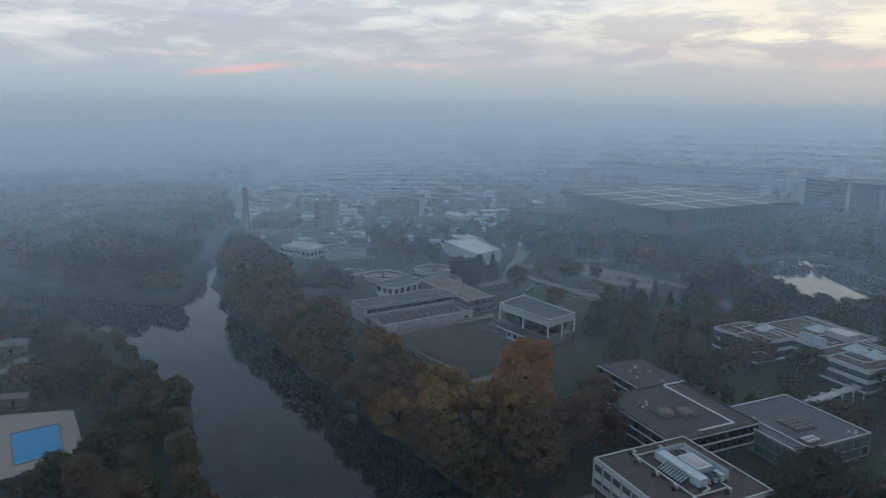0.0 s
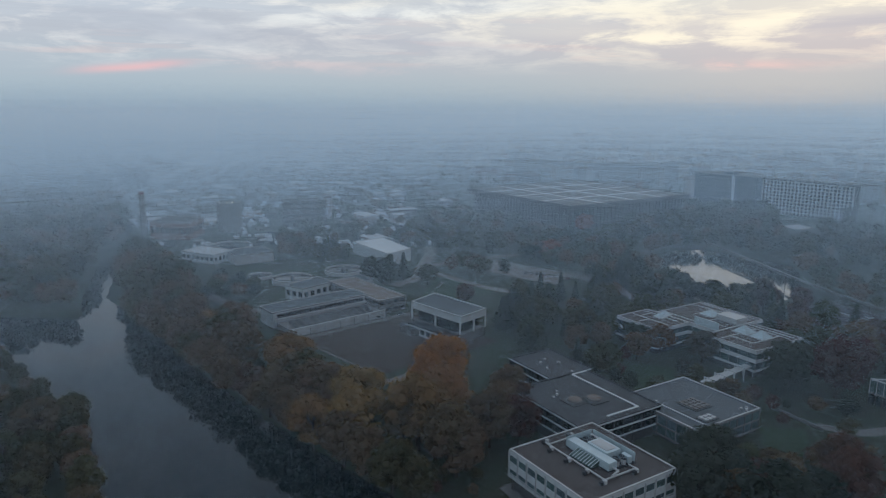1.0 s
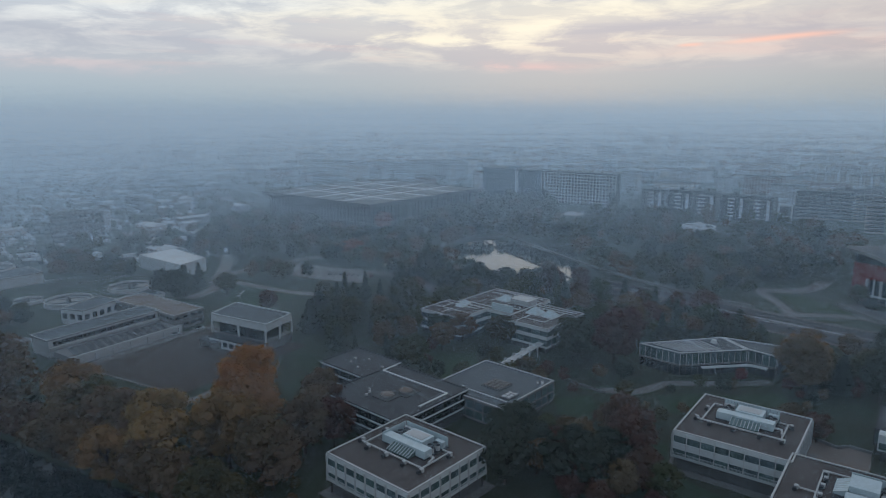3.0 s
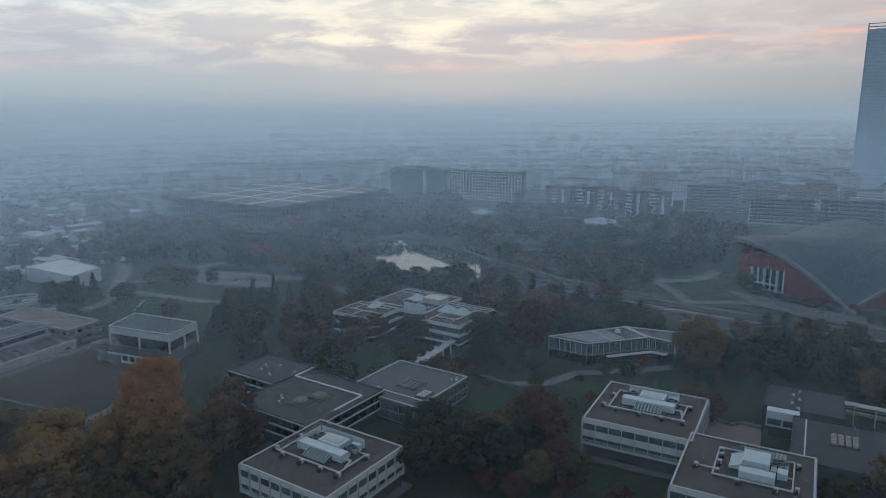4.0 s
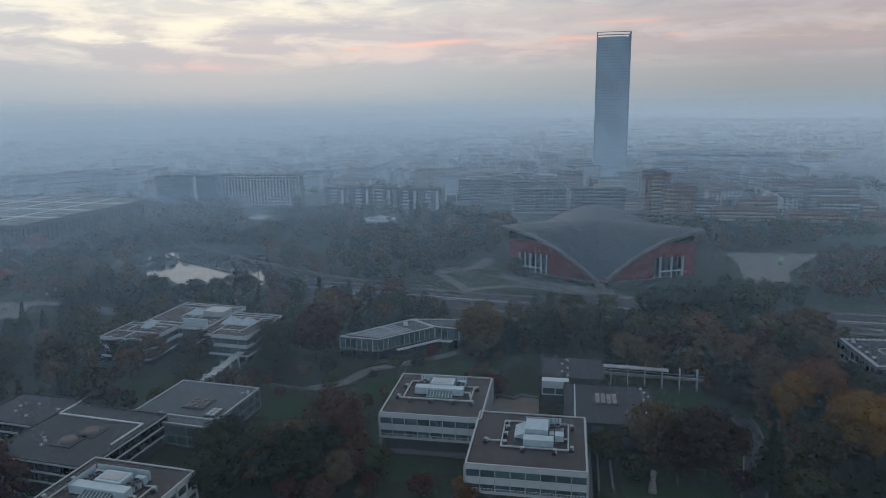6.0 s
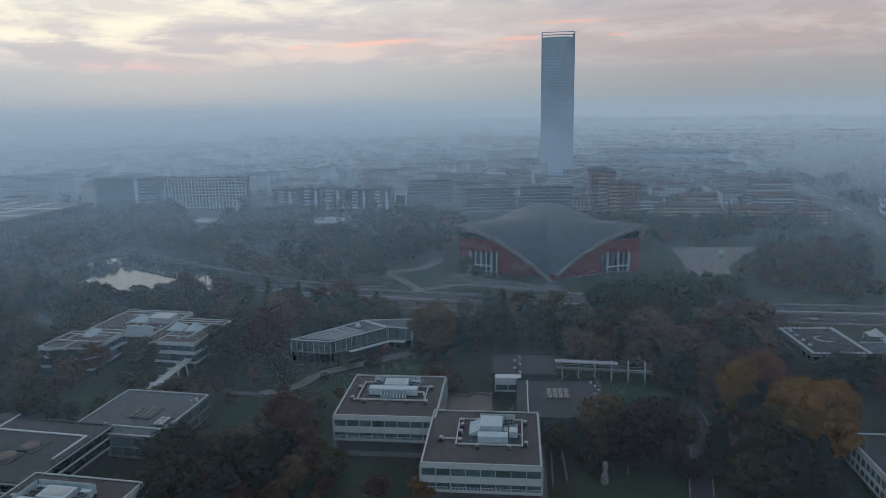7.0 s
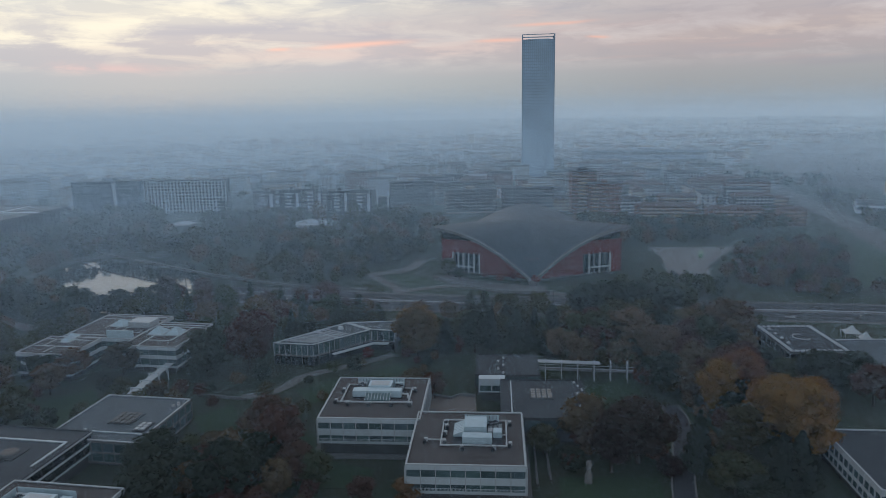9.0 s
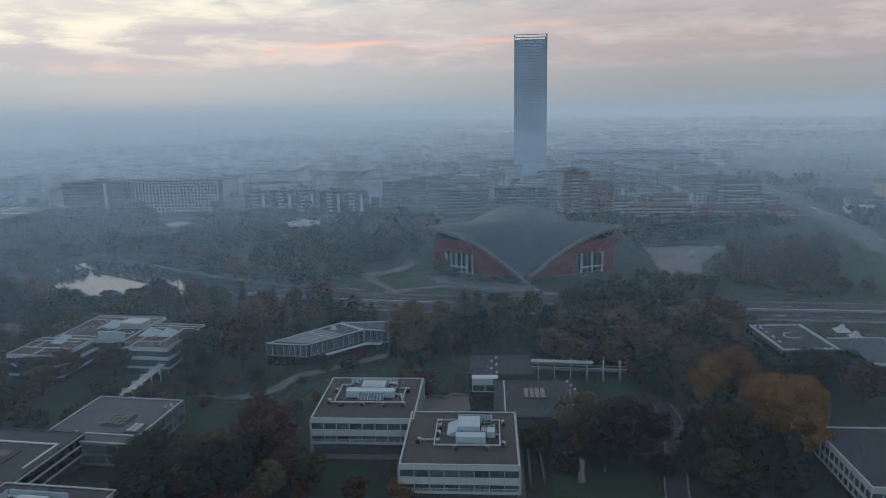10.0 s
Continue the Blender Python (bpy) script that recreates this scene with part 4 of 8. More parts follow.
add_bar(bm, (217, 200.6, 10.2), (219, 215.5, 10.2), 0.35, 4)
part("roof_rib", bm, "white_panel", lib)
part("skylight", cylinder(228, 208, 9.9, 11.2, 1.5, 1.0, 12), "white_panel", lib, "small white roof dome")
part("canopy", prism([(212, 199.5), (233, 192.6), (236, 186.0), (233.6, 185.2), (231, 191.2), (211.5, 197.6)], 4.3, 4.7), "white_panel", lib, "white entrance canopy")

# dark flat-roofed blocks by the footbridge
B = pose(0, 0, 0, 0, 0, 28.6)
flat_block("lecture_block", B, 211.2, 243.5, -31.3, -0.8, 9.0, "dark flat-roofed lecture block with skylight panels", bays=(7, 7), bands=[(8.2, 9.0), (3.4, 4.4)], roof_mat="roof_dark", panel="dark_concrete", rim_mat="roof_dark", fin_mat="dark_concrete")
flat_block("lecture_block", B, 248.0, 270.0, -16.0, 8.8, 9.0, "dark flat-roofed lecture block with a white box", bays=(5, 5), bands=[(8.2, 9.0), (3.4, 4.4)], roof_mat="roof_dark", panel="dark_concrete", rim_mat="roof_dark", fin_mat="dark_concrete")
ob = thing("stair_box", B @ pose(246.0, 2.5, 0), "white-clad stair box beside a dark block", "stair box")
part("body", box(-2.2, 1.6, -5.0, 5.0, 3.6, 9.2, 0.05), "white_panel", ob)
part("window", boxes((-2.3, -2.22, -4.6, -0.2, 4.2, 6.4)), "glass_band", ob)
part("window", boxes((-2.3, -2.22, 0.2, 4.6, 4.2, 6.4)), "glass_band", ob)
part("pier", boxes((-1.5, 1.2, -4, 4, 0, 3.6)), "dark_concrete", ob)
skylight_grid(B @ pose(227.0, -19.0, 8.9), 4, 4, 1.95, "deck")
roof_strip("roof_kerb", B, (212.5, -4.6), (242.5, -4.6), 8.92, 0.4)
small_vents(B, [(214 + 3.4 * i, -30.2 + (i % 3)) for i in range(9)] + [(250 + 4 * i, -2 + 2 * (i % 2)) for i in range(5)], 8.9)
R0 = pose(325.3, 44.2, 0, 0, 0, 211.8)
flat_block("canteen_block", R0, 0, 34.6, 0, 25.4, 10.0, "low flat-roofed block ringed with round roof lights", bays=(8, 6), bands=[(9.3, 10.0), (5.6, 6.2), (2.6, 3.2)], roof_mat="roof_dark", panel="concrete", pane="glass", rim_mat="roof_dark", fin_mat="concrete")
dome = bmesh.new()
add_cylinder(dome, 0, 0, 0, 0.35, 0.85, 0.85, 12)
add_cylinder(dome, 0, 0, 0.35, 0.75, 0.7, 0.3, 12)
dome_me = mesh_of("roof_bubble", dome, "pale_trim")
ring = [(1.6 + 2.1 * i, 1.5) for i in range(16)] + [(1.6 + 2.1 * i, 23.8) for i in range(16)] + [(1.6, 3.6 + 2.2 * i) for i in range(9)] + [(33.0, 3.6 + 2.2 * i) for i in range(9)] + [(5 + 6 * i, 4.6) for i in range(4)]
for x, y in ring:
    o = new("roof_bubble", dome_me)
    o.matrix_world = R0 @ pose(x, y, 9.9)
    tagged(o, "small round domed roof light, pale", "roof light", "round bubble roof lights")
bm = bmesh.new()
for i in range(12):
    a0, a1 = math.pi * (0.1 + i * 0.11), math.pi * (0.1 + (i + 1) * 0.11)
    add_bar(bm, (3.6 * math.cos(a0), 3.6 * math.sin(a0), 0.3), (3.6 * math.cos(a1), 3.6 * math.sin(a1), 0.3), 0.22, 5)
ob = link("roof_arc", bm, "pale_trim")
ob.matrix_world = R0 @ pose(16, 13.5, 9.9, 0, 0, 150)
tagged(ob, "curved pale kerb on a flat roof", "roof kerb")
flat_block("kitchen_block", R0, 16.0, 46.0, 26.2, 52.0, 8.5, "low grey flat-roofed service block", bays=(6, 5), bands=[(7.4, 8.5), (3.0, 4.0)], roof_mat="roof_grey")


def canopy_tent(x, y, z, s, rot):
    ob = thing("white_canopy", pose(x, y, z, 0, 0, rot), "white peaked fabric canopy on thin posts", "canopy", "white canopies")
    bm = bmesh.new()
    n = 8
    rows = []
    for i in range(5):
        f = i / 4
        rows.append([bm.verts.new((s * (1 - f) * math.copysign(min(1, abs(math.cos(2 * math.pi * j / n)) * 1.42), math.cos(2 * math.pi * j / n)), s * (1 - f) * math.copysign(min(1, abs(math.sin(2 * math.pi * j / n)) * 1.42), math.sin(2 * math.pi * j / n)), 3 + 3.5 * f ** 1.8)) for j in range(n)] if f < 1 else [bm.verts.new((0, 0, 6.5))])
    for u, v in zip(rows[:-2], rows[1:-1]):
        for j in range(n):
            bm.faces.new((u[j], u[(j + 1) % n], v[(j + 1) % n], v[j]))
    for j in range(n):
        bm.faces.new((rows[-2][j], rows[-2][(j + 1) % n], rows[-1][0]))
    part("fabric", bm, "pale_trim", ob)
    for sx, sy in ((-1, -1), (1, -1), (1, 1), (-1, 1)):
        part("post", cylinder(sx * s, sy * s, -z, 3, 0.12, n=6), "pale_trim", ob)


canopy_tent(360.2, 6.8, 0.0, 3.6, 20)
canopy_tent(353.4, 0.9, 0.0, 2.8, 20)
canopy_tent(413, 573, 0.0, 10.0, 25)

flat_block("hall_of_residence", pose(196.9, -7.1, 0, 0, 0, 27.7), 0, 35, -36, 0, 10.0, "long flat-roofed campus block with a slim glazed flank", bays=(12, 12), bands=[(8.4, 10.0), (5.0, 6.0), (2.4, 3.0)], roof_mat="roof_dark", fin=0.2, panel="pale_trim", fin_mat="pale_trim")


# abstract stone sculpture on the lawn
def sculpture(x, y):
    bm = bmesh.new()
    add_cylinder(bm, 0, 0, 0, 0.5, 1.3, 1.25, 12)
    rows = []
    for i in range(14):
        f = i / 13
        r = 1.15 * (1 - 0.4 * f) * (1 + 0.28 * math.sin(f * 9)) + 0.1
        rows.append([bm.verts.new((r * math.cos(a * 0.7854 + f * 1.6) * 1.15 + 0.15 * math.sin(5 * f), r * math.sin(a * 0.7854 + f * 1.6) * 0.8, 0.5 + 6.3 * f)) for a in range(8)])
    for u, v in zip(rows, rows[1:]):
        for j in range(8):
            bm.faces.new((u[j], u[(j + 1) % 8], v[(j + 1) % 8], v[j]))
    bm.faces.new(rows[0][::-1])
    bm.faces.new(rows[-1])
    ob = link("sculpture", bm, "gravel")
    ob.matrix_world = pose(x, y, 0, 0, 0, 30)
    tagged(ob, "tall pale twisted stone sculpture standing on the lawn", "sculpture")


sculpture(177.5, 66.3)
bm = cylinder(0, 0, 0, 0.3, 0.45, 0.4, 10)
add_cylinder(bm, 0, 0, 0.3, 2.2, 0.26, 0.2, 8)
ob = link("stone_marker", bm, "gravel")
ob.matrix_world = pose(186.3, 62.2, 0)
tagged(ob, "small pale stone marker standing on the lawn", "stone marker")


# ---- paths, roads, lawns ----
KEEP_OPEN = []


def road(name, line, w, z, mat, label, category="path"):
    return tagged(link(name, strip_mesh(line, w, z), mat), label, category, kind="structure")


def smooth_line(line, n=8):
    pts = [Vector(p) for p in line]
    out = []
    for i in range(len(pts) - 1):
        p0, p1, p2, p3 = pts[max(0, i - 1)], pts[i], pts[i + 1], pts[min(len(pts) - 1, i + 2)]
        for k in range(n):
            t = k / n
            out.append(0.5 * ((2 * p1) + (p2 - p0) * t + (2 * p0 - 5 * p1 + 4 * p2 - p3) * t * t + (3 * p1 - p0 - 3 * p2 + p3) * t ** 3))
    out.append(pts[-1])
    return out


def strip_mesh(line, w, z, lift=0.25, offset=0.0):
    """A slab with real edges along a smoothed line."""
    pts = smooth_line(line)
    bm = bmesh.new()
    prev = None
    for i, p in enumerate(pts):
        d = (pts[min(i + 1, len(pts) - 1)] - pts[max(i - 1, 0)]).normalized()
        k = Vector((-d.y, d.x))
        l, r = p + k * (w / 2 + offset), p - k * (w / 2 - offset)
        row = [bm.verts.new((l.x, l.y, z)), bm.verts.new((r.x, r.y, z)), bm.verts.new((r.x, r.y, z - lift)), bm.verts.new((l.x, l.y, z - lift))]
        if prev:
            for u in range(4):
                bm.faces.new((prev[u], row[u], row[(u + 1) % 4], prev[(u + 1) % 4]))
        else:
            bm.faces.new(row)
        prev = row
    bm.faces.new(prev[::-1])
    bmesh.ops.recalc_face_normals(bm, faces=bm.faces[:])
    return bm


AVENUE = [(262, 345), (283, 290), (312, 212), (345, 140), (383, 53), (411, -9), (445, -100)]
road("avenue", AVENUE, 30, 0.12, "asphalt", "wide asphalt avenue with two carriageways", "road")
for off, nm in ((0.0, "central_reservation"), (16.5, "pavement"), (-16.5, "pavement")):
    tagged(link(nm, strip_mesh(AVENUE, 2.4, 0.28, 0.4, off), "paving"), "pale concrete strip beside the asphalt avenue", "pavement", kind="structure")
dash = mesh_of("lane_dash", boxes((-1.5, 1.5, -0.1, 0.1, 0, 0.012)), "white_panel")
lane = thing("lane_markings", Matrix.Identity(4), "white dashed lane markings on the avenue", "lane markings", kind="structure")
pts = smooth_line(AVENUE, 6)
for i in range(len(pts) - 1):
    d = (pts[i + 1] - pts[i])
    k = Vector((-d.y, d.x)).normalized()
    for off in (-8.2, 8.2):
        p = pts[i] + k * off
        put("lane_dash", dash, lane, pose(p.x, p.y, 0.125, 0, 0, math.degrees(math.atan2(d.y, d.x))))
rail = thing("guard_rail", Matrix.Identity(4), "pale steel guard rail along the avenue", "guard rail")
for i in range(len(pts) - 1):
    d = (pts[i + 1] - pts[i])
    k = Vector((-d.y, d.x)).normalized()
    p, q = pts[i] - k * 0.0, pts[i + 1]
    bm = bmesh.new()
    add_bar(bm, (p.x, p.y, 1.05), (q.x, q.y, 1.05), 0.22, 4)
    part("rail", bm, "pale_trim", rail)
    part("post", boxes((p.x - 0.12, p.x + 0.12, p.y - 0.12, p.y + 0.12, 0.27, 1.0)), "pale_trim", rail)

road("hall_path", [(306, 232), (318, 240), (330, 254), (346, 285), (352, 300), (372, 330)], 6, 0.1, "paving", "pale paved park path")
road("hall_path", [(322, 243), (335, 236), (350, 222), (356, 195), (366, 150), (372, 132)], 6, 0.11, "paving", "pale curved forecourt path before the sports hall")
road("hall_path", [(346, 290), (366, 276), (384, 276), (402, 282)], 9, 0.1, "paving", "pale paved approach beside the sports hall")
road("park_path", [(318, 538), (300, 520), (282, 512), (262, 516), (240, 505), (214, 480), (205, 450)], 4, 0.1, "paving", "pale gravel path around the lake")
road("park_path", [(330, 440), (350, 400), (375, 380), (400, 375)], 4, 0.1, "paving", "pale gravel path through the park")
road("campus_path", [(243, 60), (231, 53), (210, 46.5), (190, 41.5), (170, 35)], 6.2, 0.1, "asphalt", "dark campus path between pale kerbs")
for off in (3.3, -3.3):
    tagged(link("kerb", strip_mesh([(243, 60), (231, 53), (210, 46.5), (190, 41.5), (170, 35)], 0.45, 0.28, 0.3, off), "gravel"), "pale stone kerb along a campus path", "kerb", kind="structure")
road("campus_path", [(166, 206), (178, 198.8), (194, 199.5), (207, 194), (220, 187.6), (234, 182)], 5.0, 0.1, "paving", "curved pale campus path by the library")
road("campus_path", [(120, 178), (132, 184), (140, 190)], 7.0, 0.1, "paving", "pale paved yard between office blocks")
sheet("terrace", [(205, 145), (206.6, 133.7), (210.9, 132.6), (213.2, 126.3), (203, 119.9), (190, 118), (186, 128), (190, 138)], 0.1, "earth_roof", "sandy terrace between the pavilions", "terrace")
for off in (0, 1, 2):
    a, b = (((205, 145), (206.6, 133.7)), ((206.6, 133.5), (210.9, 132.6)), ((210.9, 132.4), (213.2, 126.3)))[off]
    tagged(link("garden_wall", strip_mesh([a, b], 0.5, 1.0, 1.0), "concrete"), "low pale concrete wall round a sandy terrace", "garden wall", "garden walls")
for a, b, h in (((158, 222), (165, 202), 1.2), ((204.4, 97.8), (167.3, 78.2), 0.9), ((186.5, 84.1), (171.6, 75.7), 0.8)):
    a, b = Vector(a), Vector(b)
    d = (b - a).normalized()
    k = Vector((-d.y, d.x)) * 0.3
    tagged(link("garden_wall", prism([tuple(a - k), tuple(b - k), tuple(b + k), tuple(a + k)], 0, h), "paving"), "low pale concrete garden wall", "garden wall", "garden walls")
sheet("car_park", [(520, 150), (553, 92), (482, 97), (428, 84), (425, 100), (448, 116), (490, 132)], 0.1, "gravel", "large pale open car park", "car park")
sheet("lawn", [(455, -14), (620, -20), (610, 16), (470, 10)], 0.06, "lawn", "open green lawn", "lawn")
sheet("lawn", [(118, 158), (140, 122), (150, 126), (146, 146), (158, 160), (140, 172)], 0.05, "lawn", "green lawn between campus pavilions", "lawn")
sheet("lawn", [(44, 395), (60, 380), (95, 400), (82, 425), (58, 440)], 0.05, "lawn", "green lawn between gravel paths", "lawn")
for pts, what in (([(182, 193), (213, 178.5), (229, 172.5), (223, 164.5), (190, 168), (176, 178)], "by the library"), ([(175.6, 75), (190.6, 49), (179.8, 44), (163, 69.1)], "round a sculpture"),
                  ([(240, 93), (262, 83), (256, 75), (234.4, 66.1), (222.8, 81.4)], "below the footbridge"), ([(144.9, 207.8), (160, 204), (148.2, 184.1), (137.7, 195.4)], "beside a low block"), ([(115, 278), (140, 265), (134, 249), (113.6, 240)], "between campus wings")):
    sheet("lawn", pts, 0.05, "lawn", "dark green autumn lawn " + what, "lawn")
    KEEP_OPEN.append(pts)
sheet("lawn", [(330, 236), (352, 278), (360, 260), (352, 226)], 0.05, "lawn", "green lawn beside the sports hall", "lawn")

# forecourt of the sports hall and the park's round pavilion
FRONT = [(361, 244), (353, 222), (350, 198), (353, 180), (362, 162)]
tagged(link("retaining_wall", strip_mesh(FRONT, 0.9, 1.9, 2.0), "concrete"), "low grey curved retaining wall before the sports hall", "retaining wall", kind="structure")
sheet("forecourt", FRONT + [(376, 172), (372, 190), (368, 214), (374, 240)], 0.14, "dark_gravel", "grey paved forecourt of the sports hall", "forecourt")


def round_pavilion(x, y):
    ob = thing("round_pavilion", pose(x, y, 0), "round white garden pavilion with a domed top", "pavilion")
    part("terrace", cylinder(0, 0, 0, 2.4, 17, 16, 32), "concrete", ob)
    part("upper_ring", cylinder(-3, 2, 2.4, 4.6, 10, 9, 28), "pale_trim", ob)
    bm = bmesh.new()
    for i in range(5):
        a0, a1 = i * 0.3, (i + 1) * 0.3
        add_cylinder(bm, 0, 0, 4.6 + 4 * math.sin(a0), 4.6 + 4 * math.sin(a1), 6 * math.cos(a0), 6 * math.cos(a1), 20)
    part("dome", bm, "white_panel", ob, "white dome")
    for k in range(10):
        a = k * 0.6283
        part("post", cylinder(14 * math.cos(a), 14 * math.sin(a), 2.4, 5.0, 0.25, n=6), "white_panel", ob)
    part("canopy_ring", rim([(15 * math.cos(k * 0.31416), 15 * math.sin(k * 0.31416)) for k in range(20)], 5.0, 5.4, 2.4), "white_panel", ob)


round_pavilion(465, 453)


# ---- sports ground and treatment works by the river ----
def quad_block(name, pts, z, label, category, wall="white_panel", roof="roof_grey", z0=0.0, over=0.0, storeys=2, group=""):
    """A flat-roofed building on a four-cornered plan with window rows on each side."""
    if sum(a[0] * b[1] - b[0] * a[1] for a, b in zip(pts, pts[1:] + pts[:1])) < 0:
        pts = pts[::-1]
    ob = thing(name, Matrix.Identity(4), label, category, group)
    c = Vector((sum(p[0] for p in pts) / len(pts), sum(p[1] for p in pts) / len(pts)))
    part("wall", prism(pts, z0, z - 0.4), wall, ob)
    out = [tuple(c + (Vector(p) - c) * (1 + over)) for p in pts]
    part("roof", prism(out, z - 0.39, z - 0.05), roof, ob)
    part("roof_rim", rim(out, z - 0.04, z + 0.3, 0.4), "pale_trim", ob)
    if storeys:
        hs = (z - z0) / storeys
        for i, p in enumerate(pts):
            q = pts[(i + 1) % len(pts)]
            a, b = Vector(p), Vector(q)
            n = max(2, int((b - a).length / 4))
            d = (b - a).normalized()
            k = Vector((d.y, -d.x))
            for s in range(storeys):
                for j in range(n):
                    u0, u1 = a.lerp(b, (j + 0.2) / n), a.lerp(b, (j + 0.8) / n)
                    zz = z0 + hs * s + hs * 0.35
                    part("window", prism([tuple(u0 + k * 0.05), tuple(u1 + k * 0.05), tuple(u1 - k * 0.1), tuple(u0 - k * 0.1)], zz, zz + hs * 0.36), "glass", ob)
    return ob


sheet("playing_field", [(-23, 323), (13, 274), (72, 309), (38, 358)], 0.06, "earth", "bare brown earth playing field", "playing field")
road("field_edge", [(-25, 324), (12.4, 272.4)], 0.8, 0.3, "gravel", "pale kerb at the edge of a bare field", "kerb")
road("service_road", [(-10, 270), (0, 266.5), (11.4, 265), (23.6, 271), (33, 283), (44, 297)], 4.5, 0.1, "gravel", "pale gravel service road")
road("service_road", [(-27, 322), (2, 341), (36, 361)], 5, 0.12, "paving", "paved strip beside a playing field")
road("service_road", [(-170, 590), (-147, 533), (-128, 493), (-93, 427), (-80, 407), (-60, 383), (-43, 371), (-28, 364)], 7, 0.1, "paving", "pale riverside service road")
road("park_lane", [(66, 540), (62, 508), (52, 468), (46, 440), (28, 420)], 9, 0.11, "gravel", "pale gravel lane between lawns")
road("park_lane", [(50, 464), (70, 432), (90, 404), (116, 386)], 7, 0.1, "gravel", "pale gravel lane between lawns")
road("park_lane", [(54, 470), (98, 492), (134, 500)], 8, 0.1, "gravel", "pale gravel lane between lawns")
sheet("gravel_lot", [(88, 462), (104, 490), (152, 436), (132, 410), (112, 430)], 0.08, "gravel", "pale gravel parking lot in the park", "parking lot")
road("park_lane", [(150, 436), (166, 400), (170, 350)], 7, 0.1, "paving", "pale park lane")

# stepped stand with a lower terrace
U = Vector((48, 29)).normalized()
V = Vector((-U.y, U.x))


def sp(o, a, b):
    return tuple(Vector(o) + U * a + V * b)


o = (-26, 324)
ch = quad_block("club_house", [sp(o, -1, 22), sp(o, 55, 22), sp(o, 55, 37), sp(o, -1, 37)], 8.5, "long grey filter house with a flat roof and a strip window", "filter house", "pale_trim", "roof_grey", storeys=0, over=0.03)
part("strip_window", prism([sp(o, 1, 21.9), sp(o, 53, 21.9), sp(o, 53, 22.1), sp(o, 1, 22.1)], 5.2, 7.2), "glass", ch, "long dark strip window")
for i in range(18):
    part("mullion", prism([sp(o, 2.5 + i * 2.95, 21.7), sp(o, 2.9 + i * 2.95, 21.7), sp(o, 2.9 + i * 2.95, 21.88), sp(o, 2.5 + i * 2.95, 21.88)], 5.0, 7.4), "concrete", ch)
part("balcony_ledge", prism([sp(o, -1, 20.4), sp(o, 55, 20.4), sp(o, 55, 21.6), sp(o, -1, 21.6)], 4.0, 4.9), "pale_trim", ch, "pale concrete ledge")
ob = thing("filter_basin", Matrix.Identity(4), "long pale concrete basin with rows of dark slanted bays", "basin")
part("deck", prism([sp(o, 0, 4), sp(o, 54, 4), sp(o, 54, 20.3), sp(o, 0, 20.3)], 0, 3.4), "concrete", ob)
part("parapet", prism([sp(o, -1, 3.0), sp(o, 55, 3.0), sp(o, 55, 3.9), sp(o, -1, 3.9)], 0, 4.2), "pale_trim", ob, "pale concrete parapet")
for i in range(12):
    part("slot", prism([sp(o, 2.5 + i * 4, 6), sp(o, 5.3 + i * 4, 6), sp(o, 8.2 + i * 4, 18.5), sp(o, 5.4 + i * 4, 18.5)], 3.4, 3.55), "asphalt", ob, "dark slanted bay")
for i in range(7):
    part("buttress", prism([sp(o, 1 + i * 8.6, 2.2), sp(o, 2 + i * 8.6, 2.2), sp(o, 2 + i * 8.6, 2.98), sp(o, 1 + i * 8.6, 2.98)], 0, 3.4), "pale_trim", ob)
quad_block("club_annex", [sp(o, 54.4, 8), sp(o, 72, 8), sp(o, 72, 62), sp(o, 54.4, 62)], 8.0, "brown flat-roofed annex with pale windows", "annex", "concrete", "earth_roof", storeys=2)
quad_block("club_annex", [(-37, 399), (-26, 389), (-9, 405), (-19, 418)], 8.0, "white flat-roofed annex with a dark roof", "annex", "white_panel", "roof_grey", storeys=1)
quad_block("club_annex", [(-9, 411), (-1, 402), (15, 414), (6, 426)], 7.0, "white flat-roofed annex with a pale roof", "annex", "white_panel", "roof_grey", storeys=1)
# hall with a deep white fascia on slim posts
hp = [(32, 336), (46, 351), (67.5, 319), (53, 306.5)]
ob = thing("event_hall", Matrix.Identity(4), "flat-roofed event hall with a deep white fascia on posts", "hall")
part("roof", prism(hp, 13.2, 13.7), "roof_grey", ob)
part("fascia", rim(hp, 10.4, 14.0, 0.5), "white_panel", ob, "deep white metal fascia")
c = Vector((49.6, 328.0))
part("wall", prism([tuple(c + (Vector(p) - c) * 0.8) for p in hp], 4.5, 13.1), "glass", ob, "dark recessed glazing")
part("base", prism([tuple(c + (Vector(p) - c) * 0.98) for p in hp], 0, 4.4), "concrete", ob)
for p, q in zip(hp, hp[1:] + hp[:1]):
    for f in (0.02, 0.5):
        u = Vector(p).lerp(Vector(q), f)
        part("post", boxes((u.x - 0.4, u.x + 0.4, u.y - 0.4, u.y + 0.4, 4.4, 10.4)), "white_panel", ob)
lean = [tuple(Vector((32, 336)).lerp(Vector((53, 306.5)), f) + Vector((-0.815, -0.58)) * k) for f, k in ((0.12, 0.3), (1.0, 0.3), (1.0, 6.6), (0.12, 6.6))]
c2 = sum((Vector(p) for p in lean), Vector((0, 0))) / 4
part("front_wing", prism([tuple(c2 + (Vector(p) - c2) * 0.96) for p in lean], 0, 4.6), "white_panel", ob, "low white front wing")
part("wing_roof", prism(lean, 4.61, 5.0), "roof_dark", ob, "dark flat roof of the front wing")
